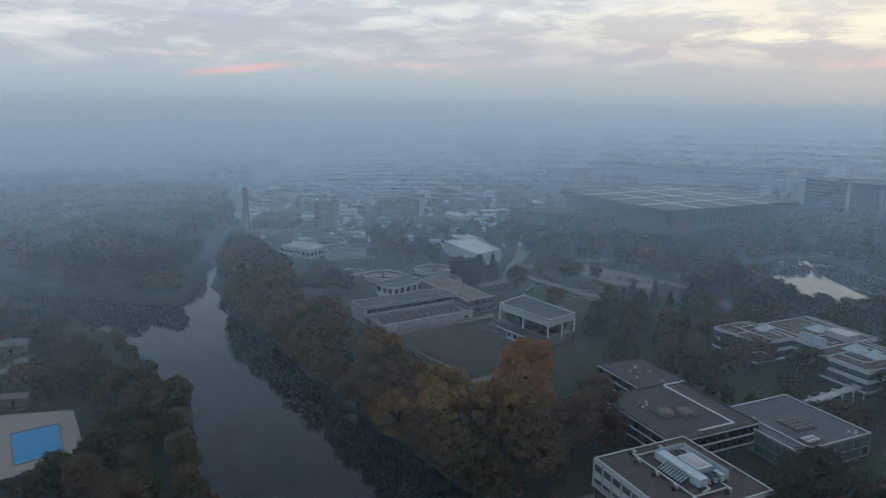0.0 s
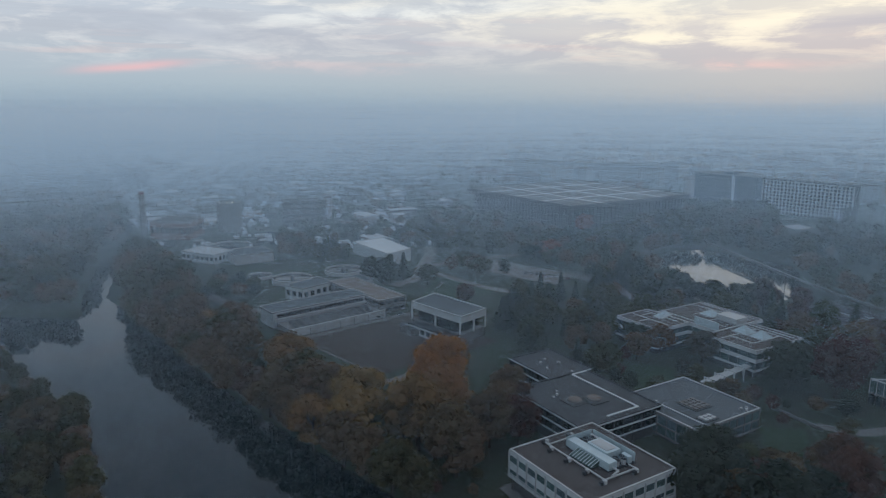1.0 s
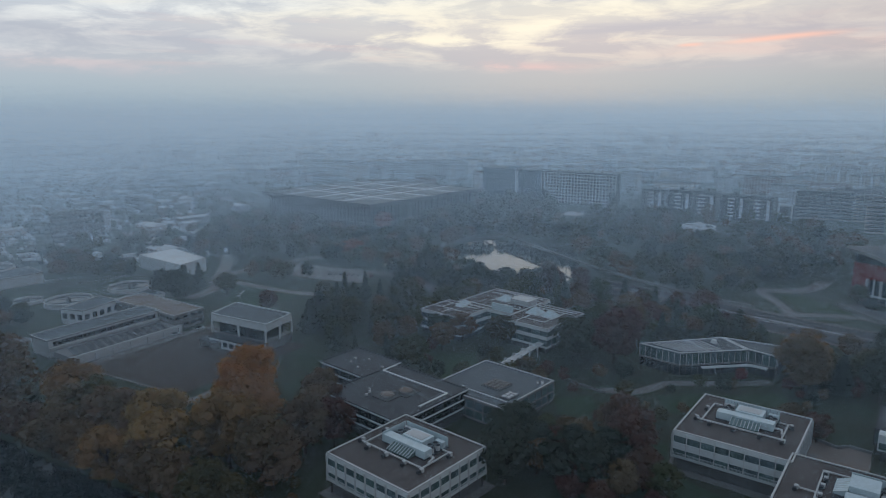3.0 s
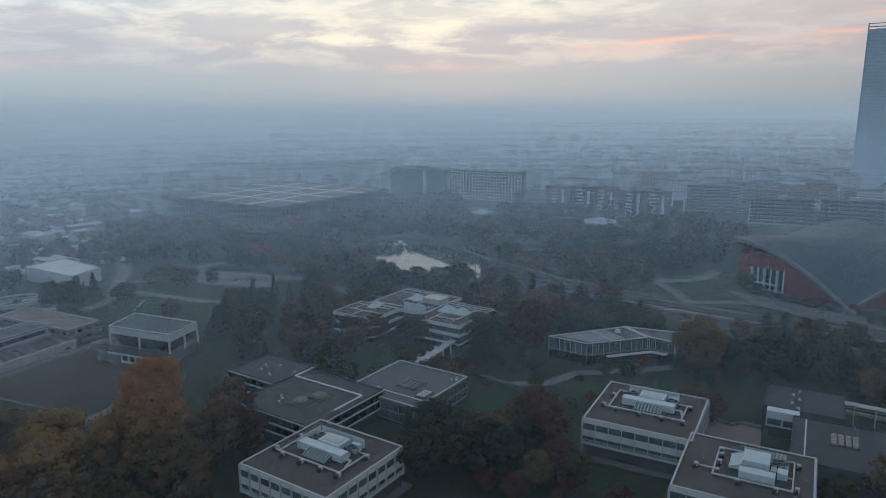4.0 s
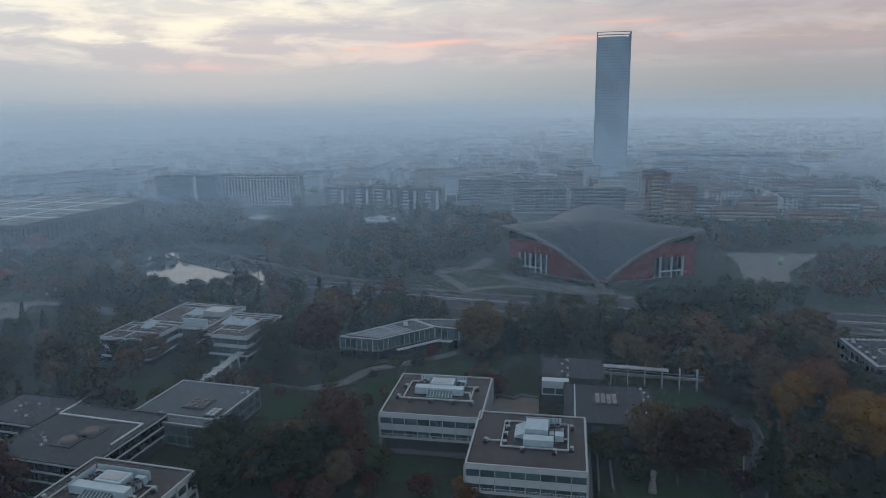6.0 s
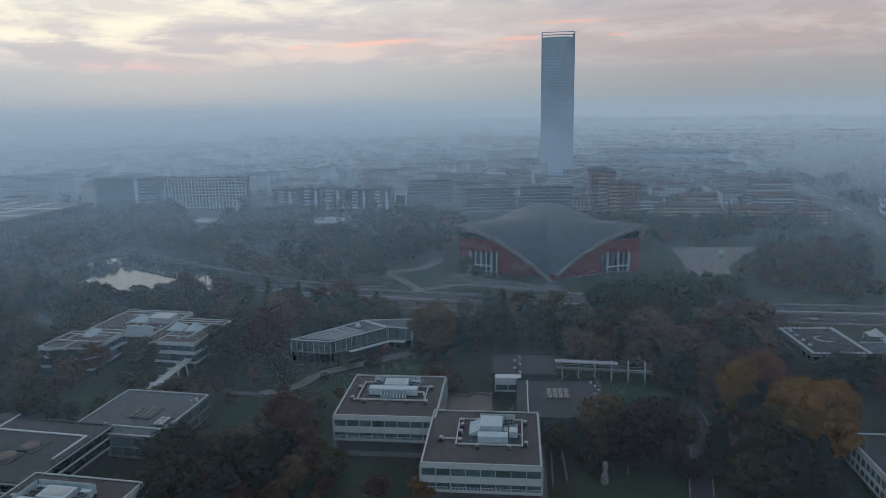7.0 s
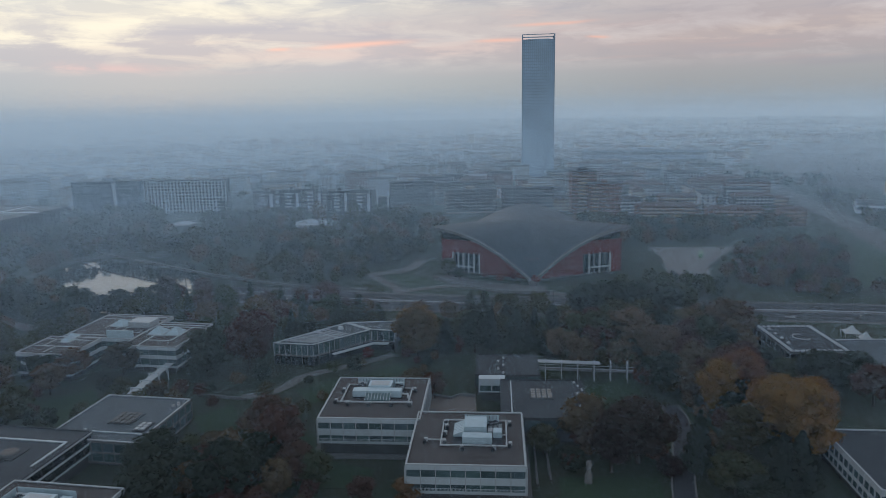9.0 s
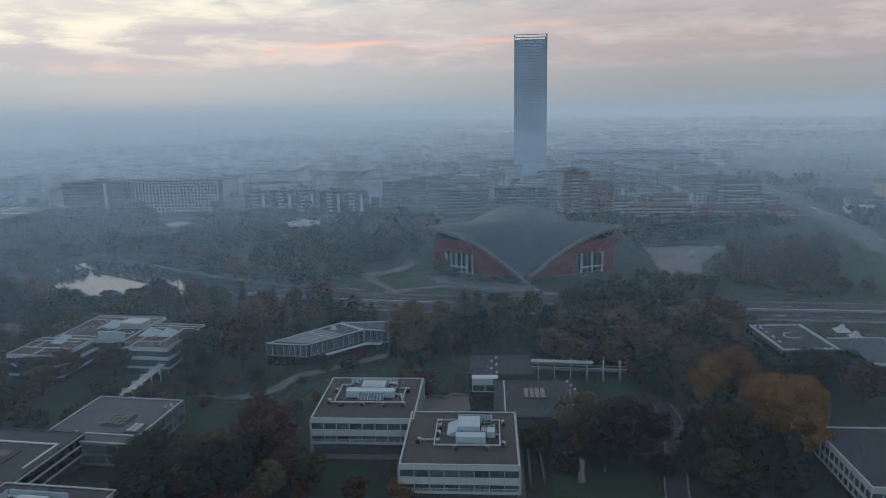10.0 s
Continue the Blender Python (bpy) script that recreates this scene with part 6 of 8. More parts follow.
ob = apartment(x, y, r, L, 18, 36, 10, 8, "brick", "brown brick apartment tower with pale balconies", "fl", (0.1, 0.35, "ochre"), "roof_dark", "brick_tower", "brick towers")
for p, q, h in (((622, 192), (646, 142), 16), ((634, 132), (652, 88), 16), ((662, 76), (672, 56), 15), ((690, 190), (716, 140), 17), ((716, 120), (735, 78), 16)):
    x, y, r, L = facing(p, q)
    apartment(x, y, r, L, 13, h, 5, max(6, int(L / 3.4)), "brick", "low red-brown brick housing slab with pale bands", "f", (0.06, 0.94, "ochre"), "tile_roof", "brick_slab", "brick housing slabs", hip=True)
# pillar-topped block, arched hall, long shed
x, y, r, L = facing((792, 590), (816, 524))
ob = apartment(x, y, r, L, 20, 27, 8, 18, "plaster", "large apartment block with three white portal frames on top", "f", name="portal_block")
for i in range(3):
    cx = -L * 0.36 + i * L * 0.36
    for s in (-1, 1):
        part("portal_post", boxes((cx + s * L * 0.08 - 0.9, cx + s * L * 0.08 + 0.9, -10.4, -8.6, 12, 36)), "white_panel", ob)
x, y, r, L = facing((818, 512), (848, 446))
ob = thing("arched_hall", pose(x, y, 0, 0, 0, r), "white hall with a wide arched roof", "hall")
bm = bmesh.new()
prev = None
for i in range(17):
    a = math.pi * i / 16
    px, pz = -L / 2 * math.cos(a), 8 + 14 * math.sin(a)
    row = [bm.verts.new((px, 0, pz)), bm.verts.new((px, 50, pz)), bm.verts.new((px, 50, pz - 1)), bm.verts.new((px, 0, pz - 1))]
    if prev:
        for u in range(4):
            bm.faces.new((prev[u], row[u], row[(u + 1) % 4], prev[(u + 1) % 4]))
    prev = row
bmesh.ops.recalc_face_normals(bm, faces=bm.faces[:])
part("arch_roof", bm, "concrete", ob)
part("wall", boxes((-L / 2, L / 2, 2, 48, 0, 10)), "pale_trim", ob)
x, y, r, L = facing((1188, 470), (1262, 268))
ob = apartment(x, y, r, L, 60, 24, 2, 30, "blue_shed", "very long blue-grey exhibition shed", "f", name="long_shed", roof="roof_hall", win=(0.03, 0.97, 0.35, 0.75))
for i in range(7):
    part("roof_rib", boxes((-L / 2 + L * i / 6 - 0.8, -L / 2 + L * i / 6 + 0.8, -31, 31, 24.7, 26.4)), "pale_trim", ob)

# roads in the city
sheet("ring_road", [(575, -30), (700, 6), (910, 90), (1300, 250), (1290, 268), (900, 112), (690, 32), (575, -6)], 0.1, "dark_gravel", "broad pale grey ring road", "road")
road("city_street", [(560, 180), (600, 200), (640, 218), (760, 270), (920, 330)], 16, 0.1, "asphalt", "city street", "road")
sheet("rail_yard", [(960, -40), (1900, -60), (1900, 230), (1330, 210), (1000, 80)], 0.06, "dark_gravel", "wide grey railway yard", "rail yard")
for i in range(14):
    y0 = 60 - i * 7
    road("rail_track", [(1000 + i * 8, y0 + 10), (1400, y0 + 60), (1850, y0 + 90)], 2.5, 0.2, "asphalt", "dark railway track", "rail track")
rnd = random.Random(9)
for i in range(26):
    f = rnd.random()
    p = Vector((600, -10)).lerp(Vector((1000, 132)), f)
    car(p.x + rnd.uniform(-8, 8), p.y + rnd.uniform(-8, 8), 22 if rnd.random() < 0.5 else 202, rnd.choice(["white_panel", "dark_concrete", "pale_trim"]), rnd.random() < 0.4)
for x, y, h in ((809, 552, 50), ):
    lamp_post(x, y, h, True, 2)
for k in range(3):
    lamp_post(1560 + k * 12, 610 + k * -14, 36, True, 2)

# streets of apartment houses
rnd = random.Random(33)
WALLS = ["plaster", "ochre", "plaster", "brick", "concrete", "pale_trim"]
taken = [(470, 640, 70), (420, 715, 60), (530, 510, 80), (622, 340, 70), (640, 420, 60), (620, 235, 45), (640, 140, 60), (800, 560, 50), (835, 480, 50), (952, 452, 45), (1225, 370, 130)]
cands = []
for ring in range(14):
    d = 690 + ring * 105 * (1 + ring * 0.045)
    n = int(d * 1.45 / (46 + ring * 5))
    for i in range(n):
        cands.append((d + rnd.uniform(-40, 40), radians(12) + radians(83) * (i + rnd.uniform(0.1, 0.9)) / n))
cands += [(rnd.uniform(690, 1500), radians(rnd.uniform(50, 73))) for i in range(150)]
cands += [(rnd.uniform(690, 1080), radians(rnd.uniform(66, 82))) for i in range(110)]
placed = []
distant = {}
for dd, az in cands:
    x, y = dd * math.sin(az), dd * math.cos(az)
    if any(math.hypot(x - a, y - b) < c for a, b, c in taken) or inside(x, y, [(100, 900), (100, 500), (400, 380), (560, 250), (600, 400), (520, 560), (400, 660), (340, 900)]):
        continue
    if any(math.hypot(x - a, y - b) < 30 for a, b in placed):
        continue
    if az > radians(70) and abs((y - 60) - (x - 800) * 0.38) < 60 or (y < 220 and x > 930) or (inside(x, y, [(100, 690), (200, 540), (380, 640), (280, 820)])):
        continue
    placed.append((x, y))
    w, h, dp = rnd.uniform(24, 52), rnd.choice((13, 16, 19, 19, 22, 22, 25) if dd < 1100 else (10, 13, 13, 16, 16, 19)), rnd.uniform(11, 15)
    rot = 26 + rnd.choice((-90, -90, -90, 0)) + rnd.uniform(-3, 3)
    fl = max(3, round(h / 3.1))
    wall = rnd.choice(WALLS)
    if dd > 1550:
        far = distant.setdefault(wall, bmesh.new())
        m = pose(x, y, 0, 0, 0, rot)
        corners = [m @ Vector((sx * w / 2, sy * dp / 2, 0)) for sx, sy in ((-1, -1), (1, -1), (1, 1), (-1, 1))]
        add_prism(far, [(c.x, c.y) for c in corners], 0, h)
        continue
    ob = thing("city_house", pose(x, y, 0, 0, 0, rot), "mid-rise city house with rows of windows", "city house", "city houses")
    part("wall", boxes((-w / 2, w / 2, -dp / 2, dp / 2, 0, h)), wall, ob)
    if rnd.random() < 0.5:
        bm = bmesh.new()
        b = [bm.verts.new(p) for p in ((-w / 2 - 0.7, -dp / 2 - 0.7, h), (w / 2 + 0.7, -dp / 2 - 0.7, h), (w / 2 + 0.7, dp / 2 + 0.7, h), (-w / 2 - 0.7, dp / 2 + 0.7, h))]
        t = [bm.verts.new((-w / 2 + 4, 0, h + 3.4)), bm.verts.new((w / 2 - 4, 0, h + 3.4))]
        for f in ((b[0], b[1], t[1], t[0]), (b[2], b[3], t[0], t[1]), (b[1], b[2], t[1]), (b[3], b[0], t[0]), b[::-1]):
            bm.faces.new(f)
        part("roof", bm, rnd.choice(["tile_roof", "tile_roof", "roof_felt"]), ob)
    else:
        part("roof", boxes((-w / 2 - 0.3, w / 2 + 0.3, -dp / 2 - 0.3, dp / 2 + 0.3, h + 0.01, h + 0.7)), rnd.choice(["roof_grey", "roof_felt"]), ob)
    # window rows: one strip of panes for each storey and side seen
    fh = h / fl
    nb = int(w / 3.6)
    bw = w / nb
    panes = bmesh.new()

    def pane(*c):
        panes.faces.new([panes.verts.new(v) for v in c])

    ns = max(2, int(dp / 4))
    bs = dp / ns
    for f in range(fl):
        z0, z1 = f * fh + fh * 0.35, f * fh + fh * 0.85
        for k in range(nb):
            u0, u1, v = -w / 2 + k * bw + bw * 0.3, -w / 2 + k * bw + bw * 0.72, -dp / 2 - 0.05
            pane((u0, v, z0), (u1, v, z0), (u1, v, z1), (u0, v, z1))
        for k in range(ns):
            u0, u1, v = -dp / 2 + k * bs + bs * 0.3, -dp / 2 + k * bs + bs * 0.7, -w / 2 - 0.05
            pane((v, u1, z0), (v, u0, z0), (v, u0, z1), (v, u1, z1))
    tagged(part("glazing", panes, "glass", ob), kind="stuff")
    if rnd.random() < 0.45:
        bal = bmesh.new()
        for f in range(1, fl):
            add_box(bal, -w * 0.42, w * 0.42, -dp / 2 - 1.3, -dp / 2 - 0.05, f * fh, f * fh + 1.0)
        tagged(part("balcony_front", bal, rnd.choice(["pale_trim", "white_panel", "ochre"]), ob), kind="stuff")

# the far town: close rows of small houses and roofs out to the haze
roofs = {}
rnd = random.Random(77)
for k in range(5200):
    dd, az = 1050 + 2700 * rnd.random() ** 0.8, radians(rnd.uniform(-9, 108))
    x, y = dd * math.sin(az), dd * math.cos(az)
    if any(math.hypot(x - a, y - b) < c for a, b, c in taken) or (x > 900 and -80 < y < 230 and x < 1920) or (az < 0.13 and dd < 1500):
        continue
    if dd < 1550 and any(abs(x - a) < 34 and abs(y - b) < 34 for a, b in placed):
        continue
    w, dp, h = rnd.uniform(14, 46), rnd.uniform(10, 15), rnd.choice((7, 9, 10, 12, 13, 16, 19))
    if k % 90 == 0:
        h *= 2.0
    m = pose(x, y, 0, 0, 0, 26 + rnd.choice((0, 90)) + rnd.uniform(-5, 5))

    def plan(g):
        return [tuple((m @ Vector((sx * (w / 2 + g), sy * (dp / 2 + g), 0))).xy) for sx, sy in ((-1, -1), (1, -1), (1, 1), (-1, 1))]

    add_prism(distant.setdefault(rnd.choice(WALLS), bmesh.new()), plan(0.0), 0, h)
    add_prism(roofs.setdefault(rnd.choice(["tile_roof", "roof_grey", "roof_felt", "pale_trim"]), bmesh.new()), plan(0.5), h + 0.01, h + 1.4)
for roof, bm in roofs.items():
    tagged(link("distant_roofs", bm, roof), "roofs of distant city houses in the mist", "city roofs", kind="stuff")
for wall, far in distant.items():
    tagged(link("distant_houses", far, wall), "rows of distant city houses in the mist", "city houses", kind="stuff")

# goods wagons standing on the yard's tracks
wagons = bmesh.new()
rnd = random.Random(52)
for k in range(55):
    i = rnd.randrange(14)
    f = rnd.random()
    y0 = 60 - i * 7
    p = Vector((1000 + i * 8, y0 + 10)).lerp(Vector((1400, y0 + 60)), f) if rnd.random() < 0.6 else Vector((1400, y0 + 60)).lerp(Vector((1850, y0 + 90)), f)
    m = pose(p.x, p.y, 0, 0, 0, 6.5)
    add_prism(wagons, [tuple((m @ Vector((sx * 9, sy * 1.5, 0))).xy) for sx, sy in ((-1, -1), (1, -1), (1, 1), (-1, 1))], 0.9, rnd.uniform(2.4, 4.4))
tagged(link("goods_wagons", wagons, "concrete"), "rows of grey goods wagons on railway tracks", "wagons", kind="stuff")
quad_block("depot_hall", [(768, 22), (768, -25), (806, -30), (806, 26)], 9, "long white flat-roofed depot with a strip of windows", "depot", "white_panel", "roof_grey", storeys=1)


# ---- trees ----
def leaf_material(name, color, tint, k=0.3, woods=False):
    """Leaves: mostly diffuse, with some light coming through them."""
    m = material(name, color, 0.75, vary=0.5, scale=0.05 if woods else 0.22, grain=0.5 if woods else 1.6, tint=tint, random_tint=0.0 if woods else k, spec=0.12)
    t = m.node_tree
    p = t.nodes["Principled BSDF"]
    tr = t.nodes.new("ShaderNodeBsdfTranslucent")
    t.links.new(p.inputs["Base Color"].links[0].from_socket, tr.inputs["Color"])
    mixer = t.nodes.new("ShaderNodeMixShader")
    mixer.inputs[0].default_value = 0.55
    t.links.new(p.outputs[0], mixer.inputs[1])
    t.links.new(tr.outputs[0], mixer.inputs[2])
    t.links.new(mixer.outputs[0], t.nodes["Material Output"].inputs["Surface"])
    return m


HUES = {
    "brown": ((0.180, 0.122, 0.073), (0.132, 0.100, 0.064)), "amber": ((0.32, 0.195, 0.078), (0.23, 0.154, 0.072)), "russet": ((0.30, 0.110, 0.060), (0.20, 0.085, 0.052)), "crimson": ((0.22, 0.05, 0.045), (0.15, 0.045, 0.04)), "rust": ((0.135, 0.066, 0.048), (0.090, 0.056, 0.042)), "orange": ((0.42, 0.205, 0.045), (0.29, 0.150, 0.042)),
    "gold": ((0.33, 0.170, 0.046), (0.23, 0.130, 0.042)), "green": ((0.058, 0.076, 0.036), (0.080, 0.078, 0.036)), "olive": ((0.105, 0.094, 0.042), (0.064, 0.070, 0.036)),
    "dark": ((0.042, 0.060, 0.044), (0.050, 0.063, 0.044)), "umber": ((0.062, 0.042, 0.036), (0.050, 0.040, 0.034)), "grey": ((0.10, 0.088, 0.066), (0.068, 0.064, 0.046)),
}
LEAF = {h: leaf_material("leaf_" + h, c, t, 0.12 if h in ("orange", "gold") else 0.2) for h, (c, t) in HUES.items()}
WOODS = {h: leaf_material("woods_" + h, c, t, woods=True) for h, (c, t) in HUES.items()}


def crown_mesh(name, rng, h, r, count, leaf, mat, shape="round", boughs=6):
    """A crown of many small leaf clumps on uneven lobes, with gaps."""
    if shape == "cone":
        z = h * (0.08 + 0.9 * rng.random(count) ** 1.25)
        rad = r * (1 - z / h) ** 0.85 * (0.55 + 0.5 * rng.random(count)) * (0.85 + 0.25 * np.sin(z * 2.6))
        a = rng.random(count) * 2 * np.pi
        p = np.stack([rad * np.cos(a), rad * np.sin(a), z], -1)
        nrm = np.stack([np.cos(a), np.sin(a), 0.35 + 0 * a], -1)
    elif shape == "tier":
        lv = rng.integers(0, 8, count)
        z = h * (0.16 + 0.105 * lv) + rng.normal(0, 0.6, count)
        reach = r * np.array([0.95, 1.0, 0.95, 0.86, 0.74, 0.58, 0.42, 0.22])[lv]
        a = rng.random(count) * 2 * np.pi
        arm = 0.75 + 0.25 * np.sin(a * 5 + lv * 1.7)
        rad = reach * np.sqrt(rng.random(count)) * arm
        z = z - rad * 0.12
        p = np.stack([rad * np.cos(a), rad * np.sin(a), z], -1)
        nrm = np.stack([0.8 * np.cos(a), 0.8 * np.sin(a), 0.8 + 0 * a], -1)
    else:
        lobes = 52
        u = rng.normal(size=(lobes, 3))
        u /= np.linalg.norm(u, axis=1)[:, None]
        u[:, 2] = u[:, 2] * 0.9 + 0.1
        hc, hr = h * 0.53, h * 0.47
        c = u * np.array([r * 0.70, r * 0.70, hr * 0.78]) * (0.62 + 0.38 * rng.random((lobes, 1)) ** 0.5) + np.array([0, 0, hc])
        lr = r * (0.25 + 0.15 * rng.random(lobes))
        k = rng.integers(0, lobes, count)
        d = rng.normal(size=(count, 3))
        d /= np.linalg.norm(d, axis=1)[:, None]
        d[:, 2] = np.where((d[:, 2] < -0.3) & (rng.random(count) < 0.6), -d[:, 2], d[:, 2])
        p = c[k] + d * (lr[k] * (0.42 + 0.75 * rng.random(count)))[:, None] * np.array([1, 1, 0.85])
        p[:, 2] = np.maximum(p[:, 2], h * 0.07)
        nrm = d + 0.25 * (p - np.array([0, 0, hc])) / r
    soft = nrm / np.linalg.norm(nrm, axis=1)[:, None]
    nrm = nrm + rng.normal(0, 0.3, nrm.shape)
    nrm /= np.linalg.norm(nrm, axis=1)[:, None]
    t = np.cross(nrm, rng.normal(size=nrm.shape))
    t /= np.linalg.norm(t, axis=1)[:, None] + 1e-9
    b = np.cross(nrm, t)
    size = leaf * (0.6 + 0.8 * rng.random(count))[:, None]
    # a bent leaf clump: a four-cornered blade with uneven corners
    q = np.stack([p - t * size - b * size * 0.25, p + b * -size * 0.7 + t * size * 0.15, p + t * size * 0.9 + b * size * 0.2, p + b * size * 0.75 - t * size * 0.2 + nrm * size * 0.2], 1)
    if shape == "round":
        # boughs inside the leaves, so that the crown is not hollow: rough facets under each lobe
        f = boughs
        a = rng.normal(size=(lobes * f, 3))
        a /= np.linalg.norm(a, axis=1)[:, None]
        kk = np.repeat(np.arange(lobes), f)
        pc = c[kk] + a * (lr[kk] * 0.55)[:, None]
        ta = np.cross(a, rng.normal(size=a.shape))
        ta /= np.linalg.norm(ta, axis=1)[:, None] + 1e-9
        ba = np.cross(a, ta)
        ss = (lr[kk] * 0.42)[:, None]
        q = np.concatenate([q, np.stack([pc - ta * ss, pc - ba * ss, pc + ta * ss, pc + ba * ss], 1)])
        soft = np.concatenate([soft, a])
        count = len(q)
    me = bpy.data.meshes.new(name)
    n = count
    me.vertices.add(4 * n)
    me.vertices.foreach_set("co", q.reshape(-1).astype(np.float32))
    me.loops.add(4 * n)
    me.loops.foreach_set("vertex_index", np.arange(4 * n, dtype=np.int32))
    me.polygons.add(n)
    me.polygons.foreach_set("loop_start", np.arange(0, 4 * n, 4, dtype=np.int32))
    me.update()
    me.materials.append(mat)
    # rounded shading: each leaf clump takes the slope of its bough
    soft = soft + np.array([0, 0, 0.25])
    soft = soft / np.linalg.norm(soft, axis=1)[:, None]
    me.normals_split_custom_set_from_vertices(np.repeat(soft, 4, axis=0).astype(np.float32))
    return me


def trunk_mesh(name, rng, h, r, shape):
    bm = bmesh.new()
    top = h * (0.9 if shape != "round" else 0.62)
    add_bar(bm, (0, 0, -0.3), (0.1, 0.05, h * 0.3), h * 0.022, 7, h * 0.016)
    add_bar(bm, (0.1, 0.05, h * 0.3), (0.2, -0.1, top), h * 0.016, 6, h * 0.005)
    if shape == "round":
        for i in range(7):
            a = rng.random() * 6.28
            z = h * (0.25 + 0.3 * rng.random())
            k = r * (0.45 + 0.4 * rng.random())
            e = (k * math.cos(a), k * math.sin(a), z + h * (0.15 + 0.2 * rng.random()))
            add_bar(bm, (0.1, 0, z), e, h * 0.009, 5, h * 0.002)
    else:
        for i in range(6):
            a = rng.random() * 6.28
            z = h * (0.2 + 0.1 * i)
            k = r * (1 - z / h) * 0.9
            add_bar(bm, (0.1, 0, z), (k * math.cos(a), k * math.sin(a), z + 0.3), h * 0.006, 4, h * 0.002)
    me = bpy.data.meshes.new(name)
    bm.to_mesh(me)
    bm.free()
    me.materials.append(M["bark"])
    return me


TREE_LABEL = {
    "crimson": "small ornamental tree with crimson autumn leaves",
    "brown": "broadleaf tree with brown autumn leaves", "rust": "broadleaf tree with dull red-brown autumn leaves", "orange": "broadleaf tree with bright orange autumn leaves",
    "amber": "large broadleaf tree with amber brown autumn leaves", "gold": "large broadleaf tree with golden autumn leaves", "green": "broadleaf tree with dull green leaves", "olive": "broadleaf tree with olive green leaves",
    "russet": "broadleaf tree with russet red autumn leaves", "umber": "dense copper beech with dark purplish brown leaves", "dark": "dark evergreen conifer with dense needles", "grey": "half-bare tree with thin greyish leaves",
}
_protos = {}
_rng = np.random.default_rng(7)
LOD = {"fine": (8500, 0.21), "large": (3400, 0.33), "near": (2100, 0.44), "mid": (900, 0.62), "far": (300, 0.95)}


def tree(x, y, h, r, hue, lod="mid", shape="round", z=0.0, group="park trees", variants=3, v=None):
    """One tree; the crowns of a kind share a few meshes, scaled and turned."""
    v = random.randrange(variants) if v is None else v
    key = (hue, lod, shape, v)
    if key not in _protos:
        n, leaf = LOD[lod]
        H, R = (18.0, 7.0) if shape == "round" else (18.0, 4.2) if shape == "cone" else (18.0, 9.0)
        crown = crown_mesh("crown", _rng, H, R, int(n * (1.0 if hue != "grey" else 0.55)), leaf, LEAF[hue], shape)
        _protos[key] = (crown, trunk_mesh("trunk", _rng, H, R, shape), H, R)
    crown, trunk, H, R = _protos[key]
    ob = new("tree")
    ob.matrix_world = pose(x, y, z, 0, 0, random.uniform(0, 360)) @ Matrix.Diagonal((r / R, r / R, h / H, 1))
    tagged(ob, TREE_LABEL[hue], "tree", group)
    for nm, me in (("trunk", trunk), ("crown", crown)):
        o = new(nm, me)
        o.parent = ob
    return ob


EXTRA = {}


def plant(x, y, h, r, hue, lod, shape, group):
    """A tree of its own near the river and campus; further off it joins the woods."""
    if math.hypot(x, y) < 262:
        tree(x, y, h, r, hue, lod, shape, group=group)
    else:
        EXTRA.setdefault((hue, shape), []).append((x, y, h, r))


def join_trees(label):
    rng = np.random.default_rng(31)
    rnd = random.Random(31)
    for (hue, shape), places in EXTRA.items():
        H, R = 18.0, {"round": 7.0, "cone": 4.2, "tier": 9.0}[shape]
        protos = []
        for k in range(3):
            me = crown_mesh("woods_proto", rng, H, R, 850, 0.62, LEAF[hue], shape, boughs=3)
            co = np.empty(len(me.vertices) * 3, np.float32)
            me.vertices.foreach_get("co", co)
            protos.append(co.reshape(-1, 3))
            bpy.data.meshes.remove(me)
        out = []
        for x, y, h, r in places:
            a = rnd.uniform(0, 6.28)
            q = protos[rnd.randrange(3)] @ np.array([[math.cos(a), math.sin(a), 0], [-math.sin(a), math.cos(a), 0], [0, 0, 1]]) * np.array([r / R, r / R, h / H])
            out.append(q + np.array([x, y, 0]))
        q = np.concatenate(out).astype(np.float32)
        n = len(q) // 4
        me = bpy.data.meshes.new("woods")
        me.vertices.add(4 * n)
        me.vertices.foreach_set("co", q.reshape(-1))
        me.loops.add(4 * n)
        me.loops.foreach_set("vertex_index", np.arange(4 * n, dtype=np.int32))
        me.polygons.add(n)
        me.polygons.foreach_set("loop_start", np.arange(0, 4 * n, 4, dtype=np.int32))
        me.update()
        me.materials.append(WOODS[hue])
        tagged(new("woods", me), label, "woods", kind="stuff")


def bad_spot(x, y):
    return any(inside(x, y, p) for p in KEEP_CLEAR)


def scatter(poly, spacing, hues, size, lod, shapes=("round",), group="park trees", seed=1, clear=True):
    rnd = random.Random(seed)
    xs, ys = [p[0] for p in poly], [p[1] for p in poly]
    y = min(ys)
    while y < max(ys):
        x = min(xs)
        while x < max(xs):
            px, py = x + rnd.uniform(-0.42, 0.42) * spacing, y + rnd.uniform(-0.42, 0.42) * spacing
            x += spacing
            if not inside(px, py, poly) or (clear and (bad_spot(px, py) or near_line(px, py))):
                continue
            h = rnd.uniform(*size)
            hue = rnd.choice(hues)
            sh = rnd.choice(shapes) if hue == "dark" else "round"
            k = 0.47 if sh == "round" else 0.24 if sh == "cone" else 0.5
            plant(px, py, h, h * k * rnd.uniform(0.85, 1.15), hue, lod, sh, group)
        y += spacing
